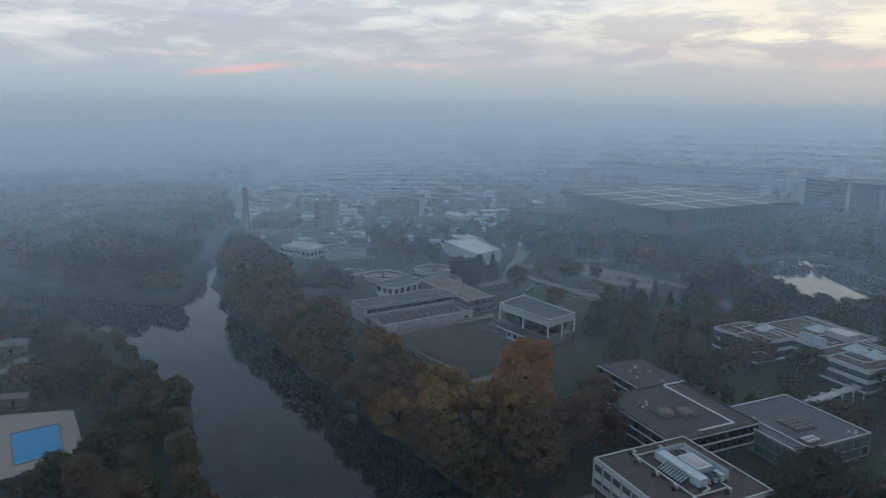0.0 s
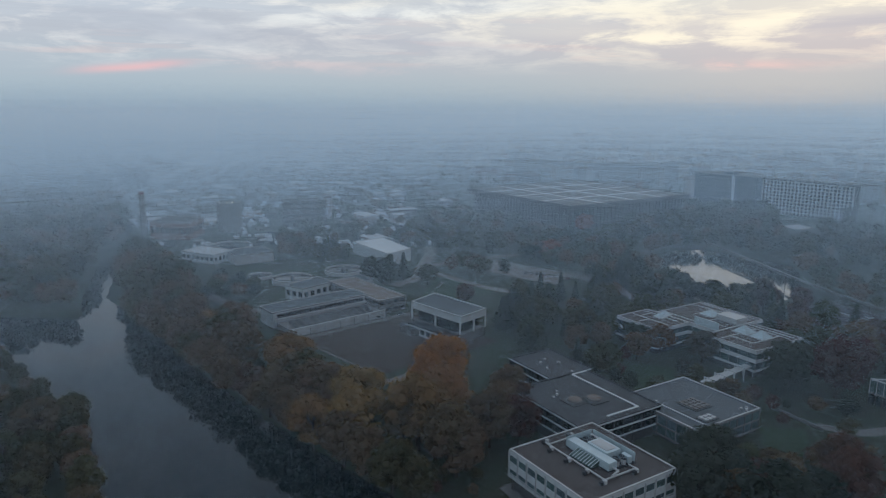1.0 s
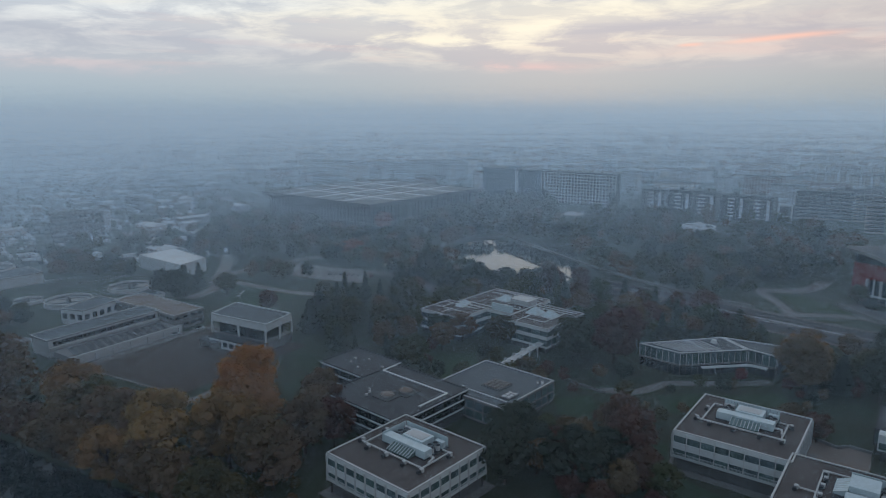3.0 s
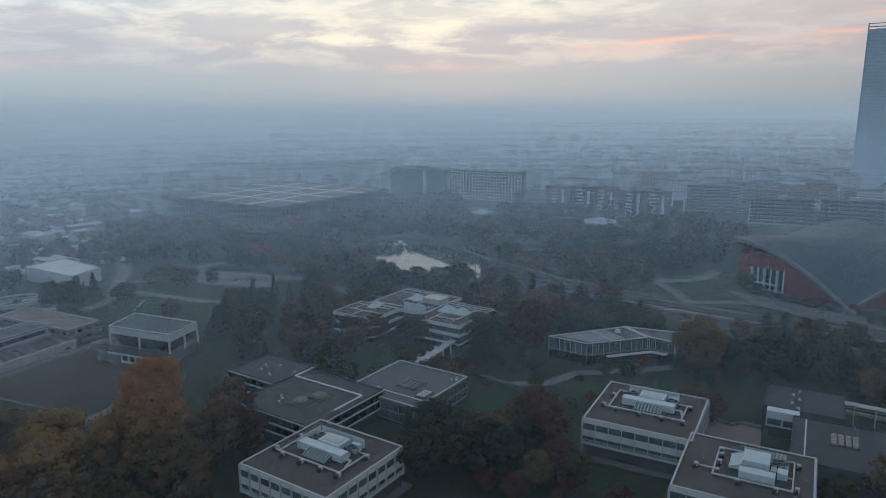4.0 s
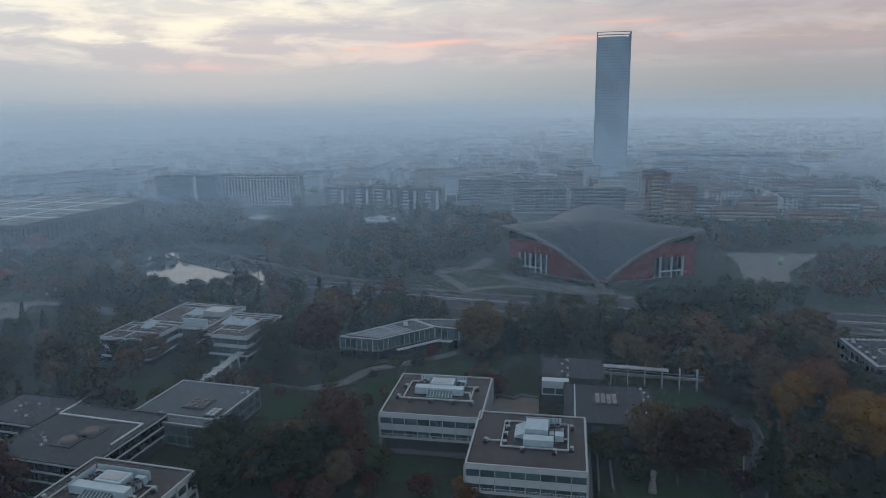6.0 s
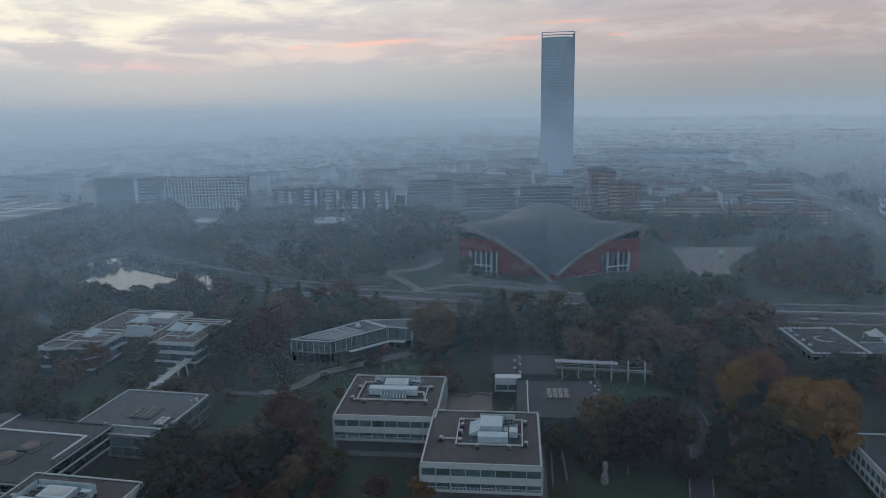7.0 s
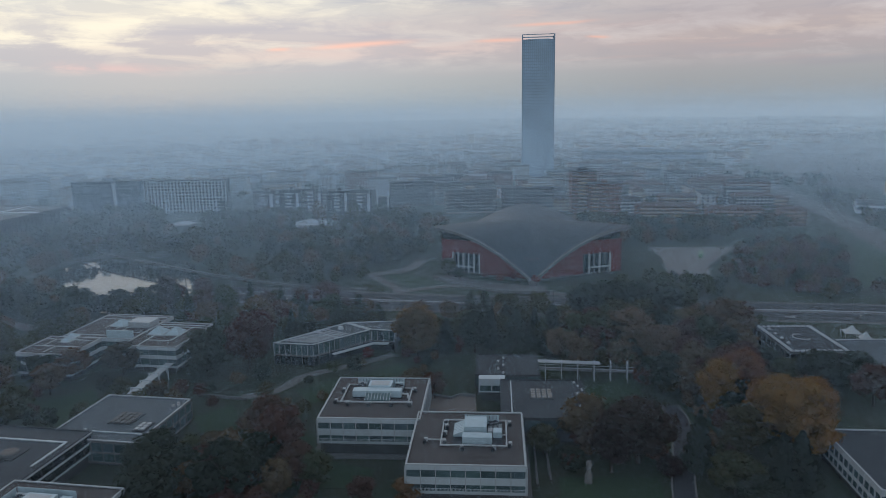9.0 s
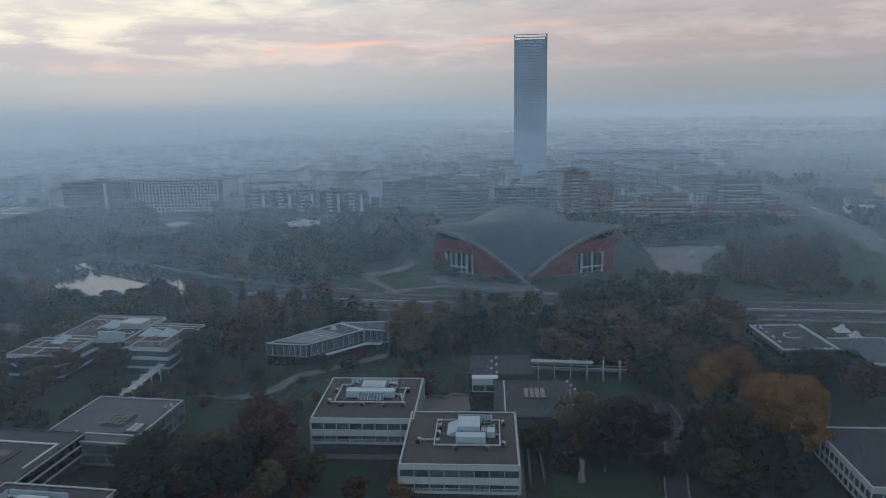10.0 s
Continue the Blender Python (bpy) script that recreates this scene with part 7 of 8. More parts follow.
CLEAR_RECT = [(170.8, 141.0, 28.6, 22, 22), (161.9, 99.0, 28.6, 22, 22), (68.3, 171.6, 23.9, 20, 20)]
KEEP_CLEAR = [RIVER, LAKE, [(40, 192), (36, 178), (30, 150), (50, 120), (110, 120), (100, 185), (76, 200), (48, 188)]]
for cx, cy, a, w, d in CLEAR_RECT:
    m = pose(cx, cy, 0, 0, 0, a)
    KEEP_CLEAR.append([tuple((m @ Vector((sx * w, sy * d, 0))).xy) for sx, sy in ((-1, -1), (1, -1), (1, 1), (-1, 1))])
for x0, x1, y0, y1 in ((140, 188, 143, 190), (159, 187, 185, 214), (174, 216, 127, 167)):
    KEEP_CLEAR.append([tuple((A @ Vector((x, y, 0))).xy) for x, y in ((x0, y0), (x1, y0), (x1, y1), (x0, y1))])
KEEP_CLEAR.append([(128.7, 715), (195.2, 568), (347, 640), (276, 793)])
KEEP_CLEAR.append([tuple(PC + Vector((84 * math.cos(PA + a * math.pi / 3), 84 * math.sin(PA + a * math.pi / 3)))) for a in range(6)])

for x0, x1, y0, y1 in ((237, 300, 160, 230),):
    KEEP_CLEAR.append([tuple((A @ Vector((x, y, 0))).xy) for x, y in ((x0, y0), (x1, y0), (x1, y1), (x0, y1))])
for x0, x1, y0, y1 in ((208, 246, -34, 2), (245, 273, -19, 12)):
    KEEP_CLEAR.append([tuple((B @ Vector((x, y, 0))).xy) for x, y in ((x0, y0), (x1, y0), (x1, y1), (x0, y1))])
KEEP_CLEAR += [[(194, 225), (202, 198), (240, 180), (256, 190), (238, 217)],
               [(326, 47), (342, 24), (352, 2), (322, -32), (288, -10), (292, 28)],
               [(186, -8), (206, 14), (240, 24), (260, -30), (205, -45)],
               [(-30, 323), (16, 264), (78, 308), (40, 366)],
               [(-46, 352), (-28, 318), (40, 352), (72, 300), (76, 322), (46, 358), (20, 420), (-12, 400)],
               [(-70, 440), (-50, 410), (20, 425), (30, 450), (0, 490), (-40, 460)],
               [(-130, 500), (-100, 480), (-45, 500), (-60, 575), (-118, 575)]]
KEEP_CLEAR += [[(-2, 520), (26, 468), (52, 490), (30, 542)],
               [(-165, 240), (-135, 243), (-112, 208), (-114, 194), (-126, 174), (-158, 190)],
               [(-200, 302), (-174, 292), (-171, 270), (-208, 273)],
               [(84, 462), (104, 496), (158, 436), (132, 404)],
               [(514, 156), (560, 90), (482, 90), (424, 78), (420, 104), (490, 138)],
               [(452, -18), (625, -24), (615, 20), (466, 14)],
               [(120, 158), (140, 124), (156, 126), (150, 148), (158, 160), (140, 172)]]
LINES = [(AVENUE, 19), (MONO, 4), ([(243, 60), (210, 46.5), (170, 35)], 6), ([(139, 237), (171, 254)], 4), ([(243, 114), (262, 72)], 5), ([(306, 232), (330, 254), (352, 300)], 5), ([(322, 243), (350, 222), (366, 150)], 6),
         ([(-170, 590), (-93, 427), (-60, 383), (-28, 364)], 7), ([(-10, 270), (11, 265), (24, 271), (44, 297)], 5), ([(66, 540), (50, 464), (28, 420)], 7), ([(50, 464), (90, 404), (116, 386)], 6), ([(54, 470), (134, 500)], 6), ([(166, 206), (178, 198.8), (194, 199.5), (220, 187.6), (236, 181)], 5)]

KEEP_CLEAR += KEEP_OPEN
KEEP_CLEAR += [[(360, 505), (385, 492), (432, 566), (424, 598), (398, 592)], [(415, 400), (440, 388), (490, 440), (476, 478), (445, 472)], [(330, 400), (352, 385), (372, 405), (362, 425), (340, 420)]]


def near_line(x, y):
    for line, w in LINES:
        for (x0, y0), (x1, y1) in zip(line, line[1:]):
            dx, dy = x1 - x0, y1 - y0
            t = max(0.0, min(1.0, ((x - x0) * dx + (y - y0) * dy) / (dx * dx + dy * dy)))
            if math.hypot(x - x0 - t * dx, y - y0 - t * dy) < w:
                return True
    return False


# single trees that stand out: x, y, height, crown radius, hue, shape
def plant_singles(rows):
    for x, y, h, r, hue, shape in rows:
        tree(x, y, h * (1.16 if shape == "round" and r > 6 else 1.04), r * 1.06, hue, ("fine" if r >= 8 and hue in ("gold", "orange", "russet") else "large" if r > 9 and shape == "round" else "near") if math.hypot(x, y) < 300 else "mid", shape, group="single campus trees")


plant_singles(((52, 222, 16, 8, "brown", "round"), (56, 206, 16, 8, "rust", "round"), (60, 240, 15, 7, "brown", "round"), (46, 206, 18, 9, "brown", "round"), (62, 226, 14, 6, "rust", "round"), (376, 214, 5, 3, "crimson", "round"),
               (372, 201, 5, 3, "crimson", "round"), (378, 179, 6, 3.4, "crimson", "round"), (381, 197, 4.5, 2.6, "crimson", "round"), (223, 188, 6, 3, "crimson", "round"), (382, 186, 4, 2.4, "crimson", "round"), (366, 228, 8, 5, "dark", "round"),
               (36, 250, 23, 11, "orange", "round"), (29, 240, 20, 8, "orange", "round"), (22, 207, 24, 12, "amber", "round"), (34, 224, 21, 10, "amber", "round"), (3, 226, 21, 11, "amber", "round"), (30, 193, 21, 9, "brown", "round")))
plant_singles(((-23, 266, 20, 11, "amber", "round"), (-53, 320, 20, 11, "brown", "round"), (-92, 364, 20, 12, "brown", "round"), (230, 18, 23, 13, "gold", "round"), (240, 14, 20, 9, "gold", "round"),
               (257, 37, 20, 9.5, "russet", "round"), (236, 27, 18, 7.5, "gold", "round"), (247, 23, 16, 7, "amber", "round"), (222, 11, 17, 7.5, "gold", "round"), (266, 44, 17, 8, "rust", "round"), (242, 43, 19.5, 8.5, "gold", "round"), (216, 30, 16, 8, "olive", "round"), (193, 28, 11, 9, "green", "round"), (186, 20, 10, 7, "dark", "round"),
               (200, 17, 18, 8, "dark", "cone"), (207, 13, 17, 7, "dark", "cone"), (200, 40, 20, 6.4, "dark", "cone"), (198.5, 77, 16.5, 9, "brown", "round"), (196, 57, 20, 13, "umber", "round"), (186, 85, 10, 6, "green", "round"), (192, 46, 7, 4.5, "umber", "round")))
plant_singles(((188, 63, 13, 8, "umber", "round"), (140, 106, 8, 5, "amber", "round"), (134, 118, 8, 4.5, "rust", "round"), (106, 172, 18, 11.5, "dark", "round"), (113, 151, 18, 11, "dark", "round"), (96, 162, 16, 9, "dark", "round"),
               (145, 167, 16, 8, "rust", "round"), (138, 154, 18, 8.5, "rust", "round"), (131, 141, 12, 8, "rust", "round"), (128, 153, 14, 8, "dark", "round"), (152, 178, 10, 5, "grey", "round"), (174, 236, 19, 11.5, "dark", "round"), (183, 243, 18, 11, "dark", "tier"),
               (189, 227, 21, 12.5, "rust", "round"), (208, 244, 18, 10, "rust", "round"), (170, 236, 15, 9, "dark", "tier"), (156, 270, 13, 9, "grey", "round"), (142, 282, 13, 8, "brown", "round"), (135, 290, 13, 9, "dark", "round")))
plant_singles(((128, 276, 12, 7, "brown", "round"), (235, 169, 21, 12, "brown", "round"), (244, 176, 20, 10, "amber", "round"), (255, 151, 18, 9, "dark", "round"), (248, 162, 16, 7, "dark", "cone"), (270, 138, 19, 10, "dark", "tier"),
               (262, 146, 19, 5, "dark", "cone"), (285, 126, 19, 9, "dark", "tier"), (278, 132, 18, 5, "dark", "cone"), (298, 93, 17, 13, "brown", "round"), (288, 106, 16, 9, "green", "round"), (339, 119, 15, 13, "dark", "round"),
               (326, 128, 15, 9, "dark", "round"), (353, 93, 15, 13, "dark", "round"), (346, 106, 14, 10, "dark", "round"), (362, 84, 14, 9, "green", "round"), (324, 55, 19, 13, "brown", "round"), (314, 70, 17, 10, "brown", "round")))
plant_singles(((308, 62, 15, 8, "green", "round"), (285, 13, 15, 11, "dark", "round"), (279, -4, 15, 9, "rust", "round"), (297, 35, 9, 7, "dark", "round"), (291, 26, 8.5, 6.8, "green", "round"), (303, 43, 8.5, 6, "umber", "round"), (294, 12, 12, 6.5, "umber", "round"), (278, 41, 16, 9, "rust", "round"), (272, 56, 15, 9, "brown", "round"), (284, 74, 16, 9, "brown", "round"),
               (294, 2, 14, 8, "dark", "round"), (85, 333, 20, 11, "dark", "tier"), (78, 326, 17, 7, "dark", "cone"), (104, 334, 22, 8, "dark", "tier"), (97, 342, 20, 5, "dark", "cone"), (110, 301, 18, 9, "olive", "round"),
               (118, 312, 19, 7, "dark", "cone"), (142, 362, 22, 7, "dark", "cone"), (135, 352, 20, 8, "dark", "tier"), (150, 368, 18, 6, "dark", "cone"), (176, 401, 22, 8, "dark", "cone"), (168, 396, 19, 8, "dark", "tier")))
plant_singles(((183, 358, 17, 15, "dark", "tier"), (170, 350, 16, 11, "dark", "round"), (196, 366, 17, 12, "dark", "tier"), (206, 352, 14, 9, "dark", "round"), (218, 348, 13, 7, "green", "round"), (190, 362, 19, 8, "dark", "round"), (176, 368, 18, 9, "dark", "tier"), (238, 352, 15, 7, "umber", "round"), (238, 346, 11, 7, "rust", "round"),
               (254, 340, 12, 7, "rust", "round"), (27, 428, 19, 9, "dark", "tier"), (36, 434, 18, 5, "dark", "cone"), (50, 420, 12, 8, "green", "round"), (147, 476, 15, 11, "russet", "round"), (211, 585, 16, 12, "russet", "round"),
               (66, 372, 13, 6, "rust", "round"), (372, 240, 12, 6, "green", "round"), (276, 112, 17, 9, "green", "round"), (264, 112, 15, 8, "brown", "round")))
plant_singles(((331, 127, 17, 10, "dark", "round"), (341, 118, 17, 10, "dark", "round"), (351, 109, 17, 10, "dark", "round"), (199, 360, 13, 7, "dark", "round"), (203, 352, 13, 7, "dark", "round"), (226, 346, 13, 7, "dark", "round"), (229, 338, 15, 7, "umber", "round")))


# river banks: a row at the water's edge, more behind
def bank_row(line, step, off, hues, size, seed, group="riverbank trees"):
    rnd = random.Random(seed)
    pts = smooth_line(line, 10)
    run = 0.0
    for a, b in zip(pts, pts[1:]):
        run += (b - a).length
        if run < step:
            continue
        run = 0.0
        d = (b - a).normalized()
        p = b + Vector((-d.y, d.x)) * (off + rnd.uniform(-1.5, 1.5))
        h = rnd.uniform(*size)
        plant(p.x, p.y, h, h * rnd.uniform(0.42, 0.54), rnd.choice(hues), "near", "round", group)


RIGHT = [(26, 168), (11, 187), (-33, 246), (-72, 305), (-113, 375)]
LEFT = [(-44, 130), (-64, 166), (-86, 212), (-98, 243)]
LEFT_FAR = [(-102, 248), (-126, 278), (-154, 314)]
bank_row(RIGHT, 8.5, 2.0, ["brown", "brown", "amber", "olive", "brown"], (15, 20), 41)
bank_row(LEFT, 7.5, 0.5, ["olive", "green", "brown", "olive", "brown"], (11, 14.5), 42)
bank_row(LEFT_FAR, 6.5, 2.5, ["olive", "green", "brown", "olive"], (7, 9.5), 46)
bank_row([(-160, 324), (-205, 356), (-240, 380)], 7, 7.0, ["olive", "brown", "dark"], (4, 6), 45)
bank_row([(-292, 446), (-226, 409), (-182, 398), (-152, 392)], 8, 3.0, ["olive", "green", "brown", "dark"], (14, 18), 44)
scatter([(20, 188), (70, 148), (50, 188), (34, 212), (10, 226), (-16, 258), (-40, 300), (-74, 347), (-100, 374), (-108, 376), (-66, 305), (-26, 249)],
        13.5, ["brown", "brown", "amber", "brown", "olive"], (18, 23), "near", group="riverbank trees", seed=3)
scatter([(-72, 160), (-94, 212), (-106, 234), (-128, 250), (-160, 268), (-130, 242), (-110, 218), (-108, 190), (-116, 160)],
        11.5, ["olive", "green", "brown", "grey", "brown", "dark"], (12, 17), "near", ("round", "round", "cone"), group="riverbank trees", seed=4)
scatter([(-112, 236), (-150, 268), (-185, 290), (-222, 312), (-236, 300), (-200, 284), (-160, 262), (-128, 238)], 8.0, ["olive", "green", "brown", "grey", "dark"], (6, 9.5), "near", group="riverbank trees", seed=27)
scatter([(-108, 242), (-130, 264), (-160, 302), (-198, 338), (-234, 352), (-244, 340), (-205, 312), (-170, 294), (-166, 264), (-138, 246)], 8.2, ["olive", "green", "brown", "olive", "grey", "dark"], (7, 10.5), "near", group="riverbank trees", seed=29)
scatter([(-102, 238), (-124, 262), (-147, 284), (-176, 308), (-190, 312), (-165, 272), (-114, 230)], 9.0, ["olive", "green", "brown", "dark", "brown"], (4.5, 7.5), "near", group="riverbank trees", seed=24)
for x, y, h, r, hue in ((-84, 402, 9, 6, "dark"), (-74, 404, 9, 6, "dark"), (-64, 404, 10, 6, "brown"), (-55, 404, 9, 6, "dark"), (-80, 416, 10, 6, "green"), (-68, 420, 10, 7, "dark"), (-58, 422, 9, 6, "green"), (-80, 432, 9, 6, "brown"), (-68, 436, 9, 6, "dark"), (-82, 446, 9, 6, "dark"),
                        (-46, 512, 13, 8, "brown"), (-34, 508, 12, 8, "olive"), (-20, 506, 12, 8, "dark"), (-30, 524, 13, 8, "brown"), (-42, 530, 13, 8, "green"), (-8, 500, 11, 7, "olive"), (-50, 548, 13, 8, "brown"), (-12, 520, 12, 8, "dark"), (-40, 560, 12, 8, "brown"), (21, 416, 21, 9, "dark"), (14, 424, 20, 8, "dark")):
    plant(x, y, h, r, hue, "mid", "round", "trees round the treatment works")
# clipped shrubs round the pool
for x, y in ((-150, 196), (-145, 191), (-140, 187), (-135, 184), (-130, 181), (-126, 184), (-122, 189)):
    tree(x, y, 3.2, 3.0, "dark", "mid", group="clipped pool shrubs")
# campus
scatter([(90, 180), (108, 142), (120, 126), (134, 130), (152, 162), (140, 176), (118, 188)], 10, ["dark", "green", "brown", "rust", "dark"], (10, 15), "near", ("round",), group="campus trees", seed=16)
scatter([(90, 250), (120, 240), (150, 330), (190, 320), (180, 345), (130, 380), (100, 400), (80, 340), (70, 290)], 16, ["dark", "olive", "green", "brown", "dark"], (12, 18), "near", ("cone", "tier"), group="campus trees", seed=6)
scatter([(110, 232), (140, 216), (158, 228), (150, 262), (118, 262)], 12, ["grey", "rust", "green", "olive"], (8, 13), "near", group="campus trees", seed=7)
scatter([(200, 240), (240, 225), (270, 200), (290, 235), (262, 300), (215, 345), (190, 330), (205, 270)], 15.5, ["rust", "brown", "dark", "green", "dark"], (13, 18), "near", ("tier", "cone"), group="campus trees", seed=8)
scatter([(246, 196), (262, 150), (270, 120), (300, 120), (330, 60), (366, 60), (322, 130), (294, 205)], 14.5, ["green", "dark", "brown", "dark", "olive"], (12, 17), "near", ("tier", "cone"), group="campus trees", seed=9)
scatter([(196, 50), (222, 26), (250, 14), (292, 50), (276, 118), (258, 112), (246, 64)], 14.5, ["rust", "brown", "brown", "olive", "dark"], (12, 17), "near", group="campus trees", seed=10)
scatter([(180, 160), (205, 150), (212, 132), (206, 130), (192, 140)], 11, ["rust", "brown", "green"], (8, 13), "near", group="campus trees", seed=18)


scatter([(262, 120), (300, 122), (336, 62), (302, 42), (276, 62), (268, 92)], 11, ["dark", "brown", "rust", "dark", "green"], (13, 17), "near", ("round", "tier"), group="campus trees", seed=31)
scatter([(204, 52), (222, 60), (236, 62), (246, 66), (262, 84), (270, 60), (262, 40), (244, 50), (216, 40)], 12, ["rust", "brown", "dark", "rust"], (12, 16), "near", group="campus trees", seed=32)


# ---- woods further off, joined ----
def woods(polys, label, seed, hues):
    """Far trees as one joined mesh for each hue."""
    rng = np.random.default_rng(seed)
    rnd = random.Random(seed)
    spots = {h: [] for h in hues}
    for poly, spacing, size in polys:
        xs, ys = [p[0] for p in poly], [p[1] for p in poly]
        y = min(ys)
        while y < max(ys):
            x = min(xs)
            while x < max(xs):
                px, py = x + rnd.uniform(-0.45, 0.45) * spacing, y + rnd.uniform(-0.45, 0.45) * spacing
                x += spacing
                if inside(px, py, poly) and not bad_spot(px, py) and not near_line(px, py):
                    spots[rnd.choice(hues)].append((px, py, rnd.uniform(*size)))
            y += spacing
    for hue, places in spots.items():
        if not places:
            continue
        protos = []
        for k in range(3):
            me = crown_mesh("woods_proto", rng, 18, 8.2, 220, 1.05, LEAF[hue], boughs=2)
            co = np.empty(len(me.vertices) * 3, np.float32)
            me.vertices.foreach_get("co", co)
            protos.append(co.reshape(-1, 3))
            bpy.data.meshes.remove(me)
        out = []
        for px, py, h in places:
            q = protos[rnd.randrange(3)].copy()
            a = rnd.uniform(0, 6.28)
            s = h / 18
            q = q @ np.array([[math.cos(a), math.sin(a), 0], [-math.sin(a), math.cos(a), 0], [0, 0, 1]]) * np.array([s * rnd.uniform(0.9, 1.25), s * rnd.uniform(0.9, 1.25), s])
            d = math.hypot(px, py)
            thin, big = (8, 2.6) if d > 1250 else (4, 1.9) if d > 600 else (2, 1.35) if d > 360 else (1, 1.0)
            q = q.reshape(-1, 4, 3)[::thin]
            q = (q - q.mean(1, keepdims=True)) * big + q.mean(1, keepdims=True)
            q = q.reshape(-1, 3)
            out.append(q + np.array([px, py, 0]))
        q = np.concatenate(out).astype(np.float32)
        n = len(q) // 4
        me = bpy.data.meshes.new("woods")
        me.vertices.add(4 * n)
        me.vertices.foreach_set("co", q.reshape(-1))
        me.loops.add(4 * n)
        me.loops.foreach_set("vertex_index", np.arange(4 * n, dtype=np.int32))
        me.polygons.add(n)
        me.polygons.foreach_set("loop_start", np.arange(0, 4 * n, 4, dtype=np.int32))
        me.update()
        me.materials.append(WOODS[hue])
        tagged(new("woods", me), label, "woods", kind="stuff")


woods([([(-76, 350), (-96, 410), (-122, 520), (-160, 520), (-140, 430), (-112, 376)], 10, (16, 22)),
       ([(-150, 200), (-160, 205), (-170, 250), (-150, 262), (-200, 262), (-230, 300), (-225, 318), (-250, 335), (-300, 280), (-190, 190)], 13, (8, 12)), ([(-262, 372), (-304, 400), (-360, 400), (-330, 330), (-262, 335)], 11, (6, 9)), ([(-118, 250), (-134, 256), (-170, 300), (-205, 325), (-215, 318), (-170, 272)], 9, (5, 7))], "riverside trees in brown and green", 4, ["brown", "olive", "green"])
woods([([(-152, 394), (-164, 440), (-186, 520), (-192, 650), (-250, 780), (-520, 1000), (-760, 900), (-620, 640), (-420, 440), (-330, 392), (-300, 450), (-226, 410), (-150, 392)], 14, (17, 24)),
       ([(-250, 780), (-270, 1000), (-300, 1400), (-900, 1500), (-1200, 1000), (-760, 900), (-520, 1000)], 26, (15, 22))], "dense riverside woods in autumn colours", 5, ["olive", "dark", "green", "dark", "brown"])
woods([([(60, 430), (100, 500), (160, 560), (200, 545), (210, 500), (218, 480), (200, 440), (216, 420), (196, 392), (170, 380), (150, 440)], 11.5, (10, 16)),
       ([(60, 510), (110, 500), (180, 570), (150, 640), (110, 700), (70, 640), (40, 560)], 12, (10, 17)),
       ([(205, 555), (260, 510), (320, 520), (400, 560), (440, 640), (380, 740), (350, 650), (250, 590)], 13, (9, 18))], "park woods with green and brown autumn trees", 6, ['green', 'brown', 'olive', 'dark', 'green'])
woods([([(300, 500), (312, 440), (300, 390), (270, 350), (300, 300), (345, 330), (420, 290), (480, 300), (560, 400), (500, 520), (420, 560), (340, 530)], 13.5, (8, 18)),
       ([(300, 300), (330, 262), (350, 305), (420, 290), (360, 340)], 13, (8, 13))], "park woods with green and brown autumn trees", 106, ['green', 'brown', 'olive', 'dark', 'green'])
bank_row([(226, 480), (248, 498), (274, 508), (302, 490), (315, 450), (314, 424)], 8, 4.0, ["green", "olive", "dark", "brown"], (13, 18), 43, "lakeside trees")
woods([([(380, 130), (430, 110), (436, 84), (400, 70), (372, 84), (360, 116)], 9, (7, 12)), ([(330, 150), (352, 110), (376, 62), (366, 56), (330, 120), (318, 160)], 9, (9, 15)), ([(352, 330), (372, 290), (400, 296), (440, 300), (420, 350)], 10, (9, 14))], "dark evergreen shrubs by the sports hall", 15, ["dark", "green"])
woods([([(440, 80), (500, 94), (556, 90), (600, 30), (520, 12), (470, 16), (430, 30), (420, 60)], 8.5, (6, 10)), ([(420, 20), (450, -10), (470, 10), (440, 40)], 9, (6, 10))], "dark red-brown park trees", 8, ["rust", "brown", "dark", "rust", "olive"])
woods([([(500, 170), (560, 110), (610, 100), (640, 70), (660, 60), (620, 130), (600, 190), (590, 260), (560, 300), (520, 310), (520, 240)], 11, (11, 17)),
       ([(640, 130), (660, 60), (760, 90), (760, 250), (680, 280), (660, 200)], 24, (9, 15)),
       ([(160, 780), (420, 720), (700, 560), (900, 350), (1000, 300), (1300, 500), (900, 1000), (400, 1200), (120, 1100)], 42, (9, 15)),
       ([(-60, 660), (120, 640), (140, 900), (40, 1300), (-260, 1300), (-250, 800)], 24, (7, 12)),
       ([(-330, 1300), (400, 1250), (700, 1900), (-700, 2100), (-900, 1500)], 34, (7, 11))], "street and park trees among city blocks", 9, ['green', 'dark', 'olive', 'brown'])
woods([([(-60, 570), (-30, 500), (10, 470), (-10, 540), (10, 570), (30, 560), (60, 640), (-40, 650)], 18, (8, 13)),
       ([(700, -40), (900, 40), (880, 70), (660, 0)], 20, (8, 12)),
       ([(690, 185), (760, 118), (795, 150), (720, 205)], 15, (10, 15)),
       ([(950, 60), (1060, 80), (1050, 200), (970, 180)], 20, (10, 15)),
       ([(660, 60), (900, 150), (1000, 260), (900, 330), (700, 250), (640, 150)], 22, (8, 12))], "street and park trees among city blocks", 109, ['green', 'dark', 'olive', 'brown'])

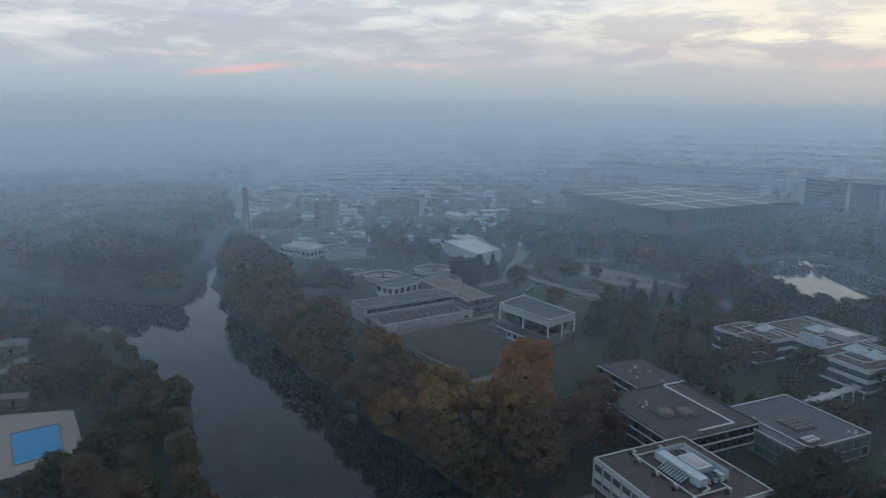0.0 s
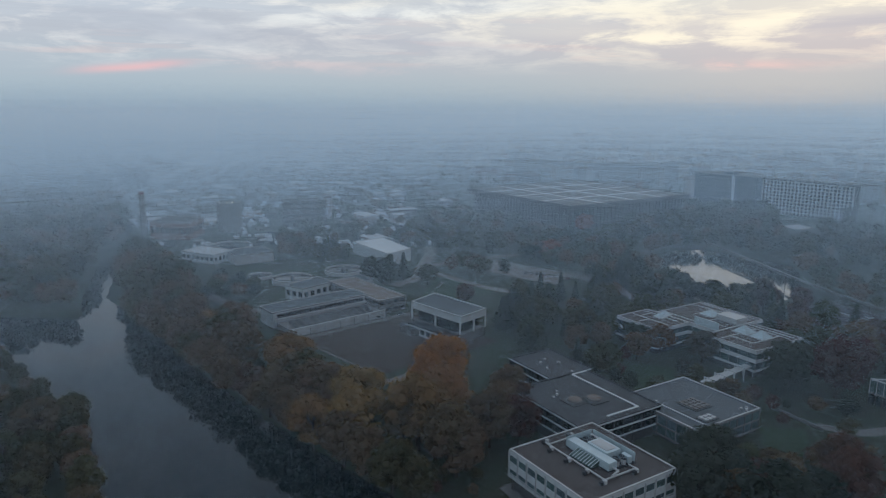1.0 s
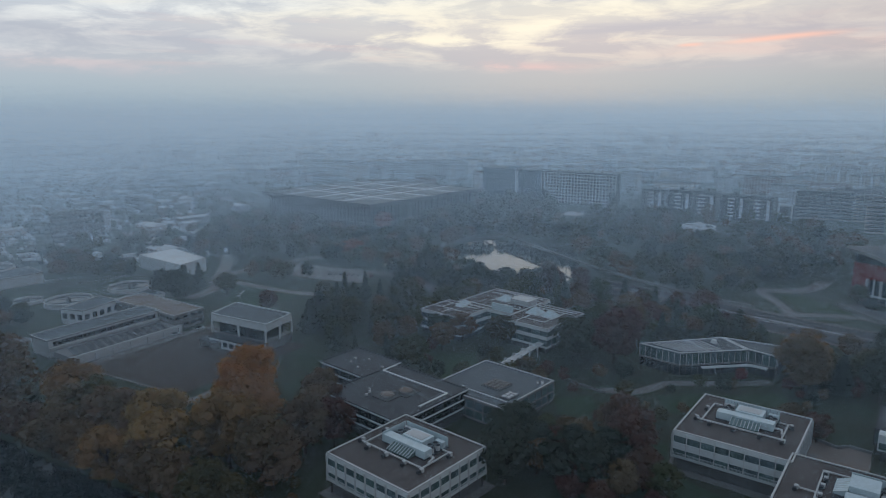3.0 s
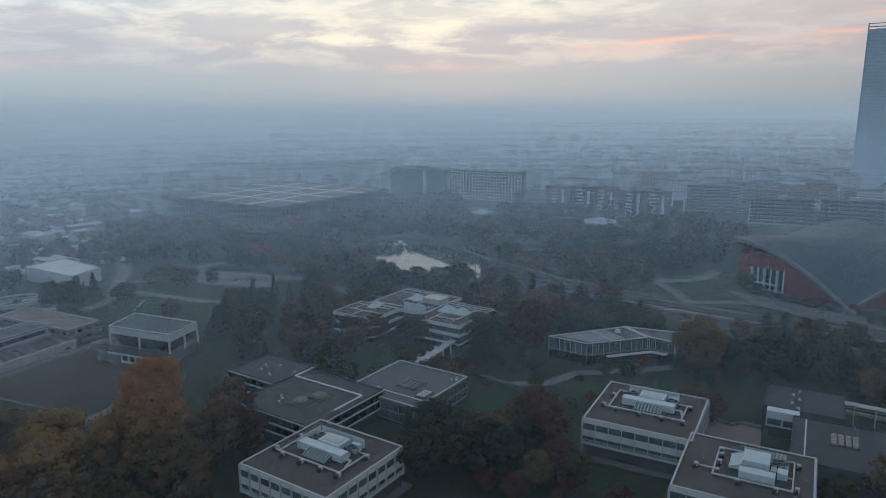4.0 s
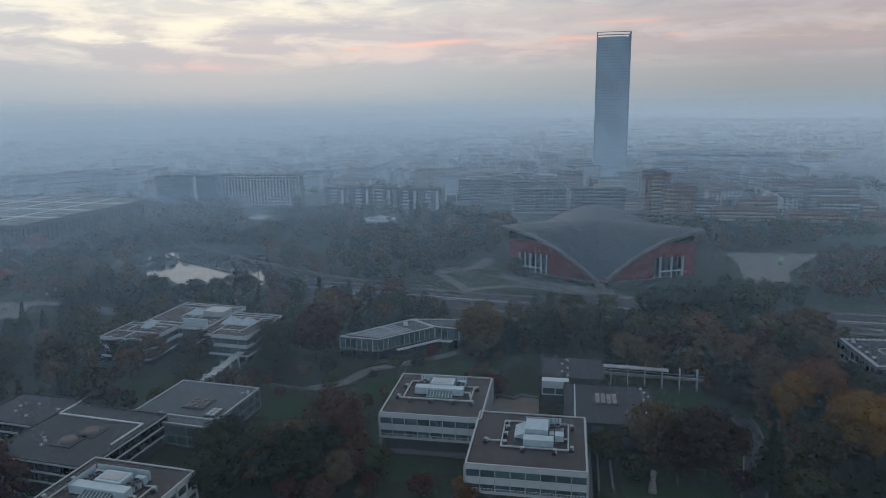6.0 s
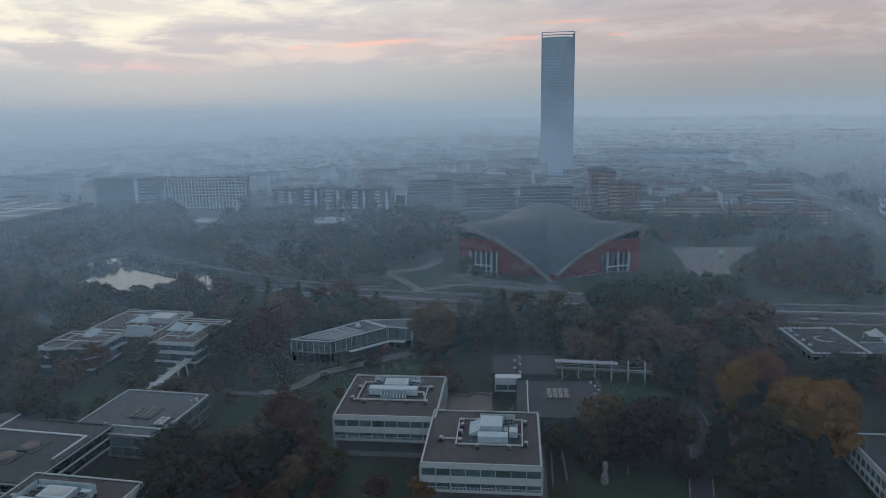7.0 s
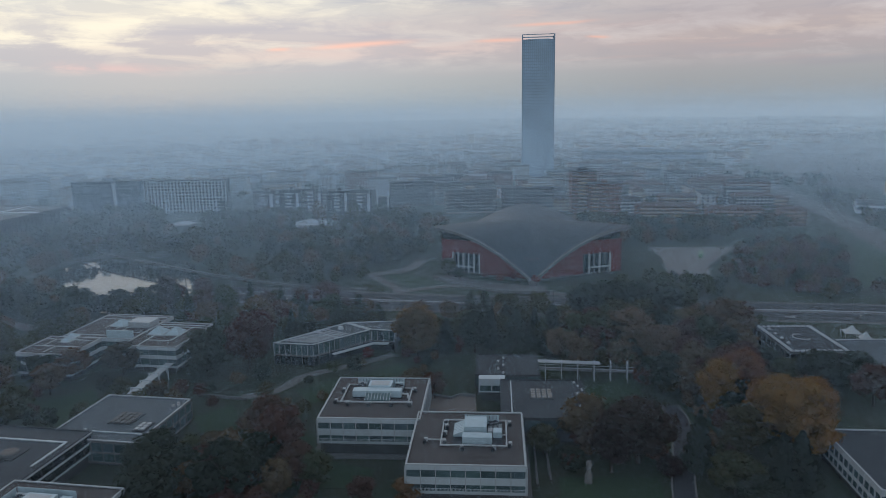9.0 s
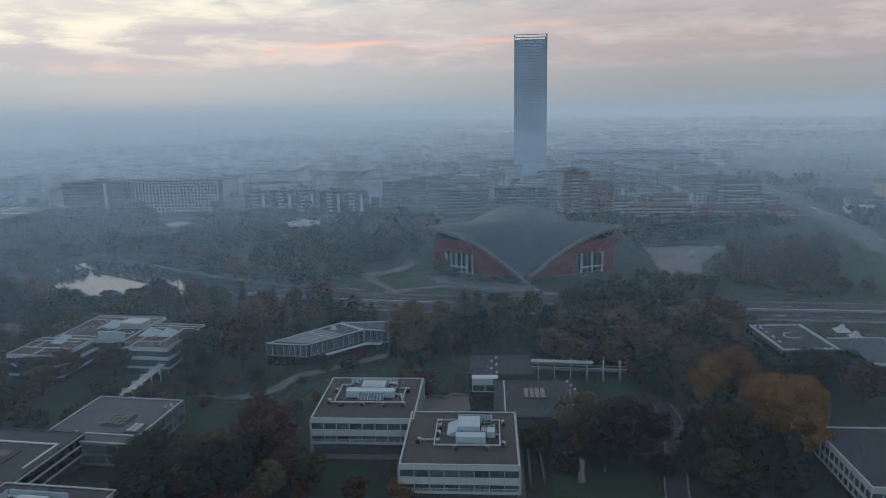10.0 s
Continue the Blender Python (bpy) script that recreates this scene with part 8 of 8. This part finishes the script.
woods([([(86, 190), (100, 150), (122, 124), (140, 134), (156, 168), (186, 176), (196, 160), (214, 150), (232, 160), (262, 150), (262, 190), (240, 180), (196, 196), (160, 228), (150, 262), (112, 280), (90, 250), (112, 240), (150, 210), (140, 178), (118, 190), (104, 178)], 8.5, (4, 9)),
       ([(176, 72), (196, 52), (222, 26), (250, 10), (292, 40), (288, 110), (262, 128), (262, 110), (244, 64), (206, 84)], 8.5, (5, 11))], "shrubs and small trees in autumn colours", 12, ['green', 'dark', 'brown', 'olive', 'rust'])
woods([([(110, 280), (150, 330), (196, 330), (240, 330), (270, 270), (286, 235), (262, 210), (236, 220), (200, 250), (196, 300), (150, 320)], 9, (5, 11)),
       ([(260, 190), (272, 130), (330, 110), (372, 36), (330, 60), (290, 120), (270, 200)], 9, (5, 12)),
       ([(14, 187), (66, 147), (48, 187), (36, 213), (10, 227), (-18, 260), (-42, 302), (-74, 348), (-108, 375), (-68, 304), (-28, 248)], 8, (4, 8)),
       ([(-78, 166), (-98, 210), (-112, 238), (-160, 300), (-215, 345), (-240, 335), (-170, 262), (-118, 205), (-120, 160)], 8, (4, 8))], "shrubs and small trees in autumn colours", 112, ['green', 'dark', 'brown', 'olive', 'rust'])

join_trees("riverside and campus trees in autumn colours")

# ---- mist: haze imitated by pale opaque ribbons ----
# haze colour put into the ribbons: bluish near, brighter and greyer far off
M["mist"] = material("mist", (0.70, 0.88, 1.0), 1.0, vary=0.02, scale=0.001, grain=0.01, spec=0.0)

M["haze_ribbon_far"] = material("haze_ribbon_far", (0.88, 0.96, 0.98), 1.0, vary=0.02, scale=0.001, grain=0.01, spec=0.0)


def RIBBON_COVER(d):
    """How much of the view a metre of haze ribbons covers, by the distance from the origin."""
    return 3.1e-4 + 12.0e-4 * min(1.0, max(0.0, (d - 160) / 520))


def build_haze_ribbons():
    """Stand-in for thin evening mist: a great many fine pale opaque ribbons, evenly spread, thinning out above the
    roofs.
    """
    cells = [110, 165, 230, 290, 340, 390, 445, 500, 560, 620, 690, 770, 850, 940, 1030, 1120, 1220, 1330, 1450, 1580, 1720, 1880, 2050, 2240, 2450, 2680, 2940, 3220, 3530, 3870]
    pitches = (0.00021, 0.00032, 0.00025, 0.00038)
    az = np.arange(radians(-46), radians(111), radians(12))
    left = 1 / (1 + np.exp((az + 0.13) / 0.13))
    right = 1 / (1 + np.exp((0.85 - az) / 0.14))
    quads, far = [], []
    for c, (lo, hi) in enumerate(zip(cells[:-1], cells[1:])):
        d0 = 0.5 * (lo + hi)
        # ribbon cover set by distance and direction to imitate the haze
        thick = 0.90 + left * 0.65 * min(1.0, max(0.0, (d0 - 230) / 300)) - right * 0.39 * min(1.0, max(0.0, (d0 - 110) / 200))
        cover = 1 - math.exp(-RIBBON_COVER(d0) * (hi - lo))
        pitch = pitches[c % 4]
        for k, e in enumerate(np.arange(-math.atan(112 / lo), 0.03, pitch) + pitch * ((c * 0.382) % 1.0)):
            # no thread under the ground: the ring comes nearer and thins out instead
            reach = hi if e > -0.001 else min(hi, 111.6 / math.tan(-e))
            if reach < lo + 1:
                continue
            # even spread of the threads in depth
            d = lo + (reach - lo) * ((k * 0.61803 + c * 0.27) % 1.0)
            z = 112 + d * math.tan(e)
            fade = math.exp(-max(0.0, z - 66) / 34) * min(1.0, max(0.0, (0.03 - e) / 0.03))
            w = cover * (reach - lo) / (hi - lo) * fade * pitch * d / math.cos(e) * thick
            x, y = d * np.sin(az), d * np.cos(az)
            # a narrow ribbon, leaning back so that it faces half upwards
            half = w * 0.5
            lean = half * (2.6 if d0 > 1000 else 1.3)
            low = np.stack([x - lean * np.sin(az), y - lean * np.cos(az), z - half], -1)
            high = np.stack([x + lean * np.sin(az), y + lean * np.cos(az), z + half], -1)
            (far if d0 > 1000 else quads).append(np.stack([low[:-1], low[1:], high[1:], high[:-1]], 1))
    for rows, mat, label in ((quads, "mist", "thin blue-grey ribbons standing in for evening mist over the park"), (far, "haze_ribbon_far", "pale grey ribbons standing in for evening haze over the distant city")):
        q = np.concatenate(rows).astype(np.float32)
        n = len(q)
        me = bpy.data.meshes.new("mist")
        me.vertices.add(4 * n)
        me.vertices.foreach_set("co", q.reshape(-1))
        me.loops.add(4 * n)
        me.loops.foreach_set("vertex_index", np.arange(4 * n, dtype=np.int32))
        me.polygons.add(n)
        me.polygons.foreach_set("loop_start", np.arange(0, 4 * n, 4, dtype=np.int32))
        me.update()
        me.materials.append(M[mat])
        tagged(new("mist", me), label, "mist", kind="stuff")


build_haze_ribbons()
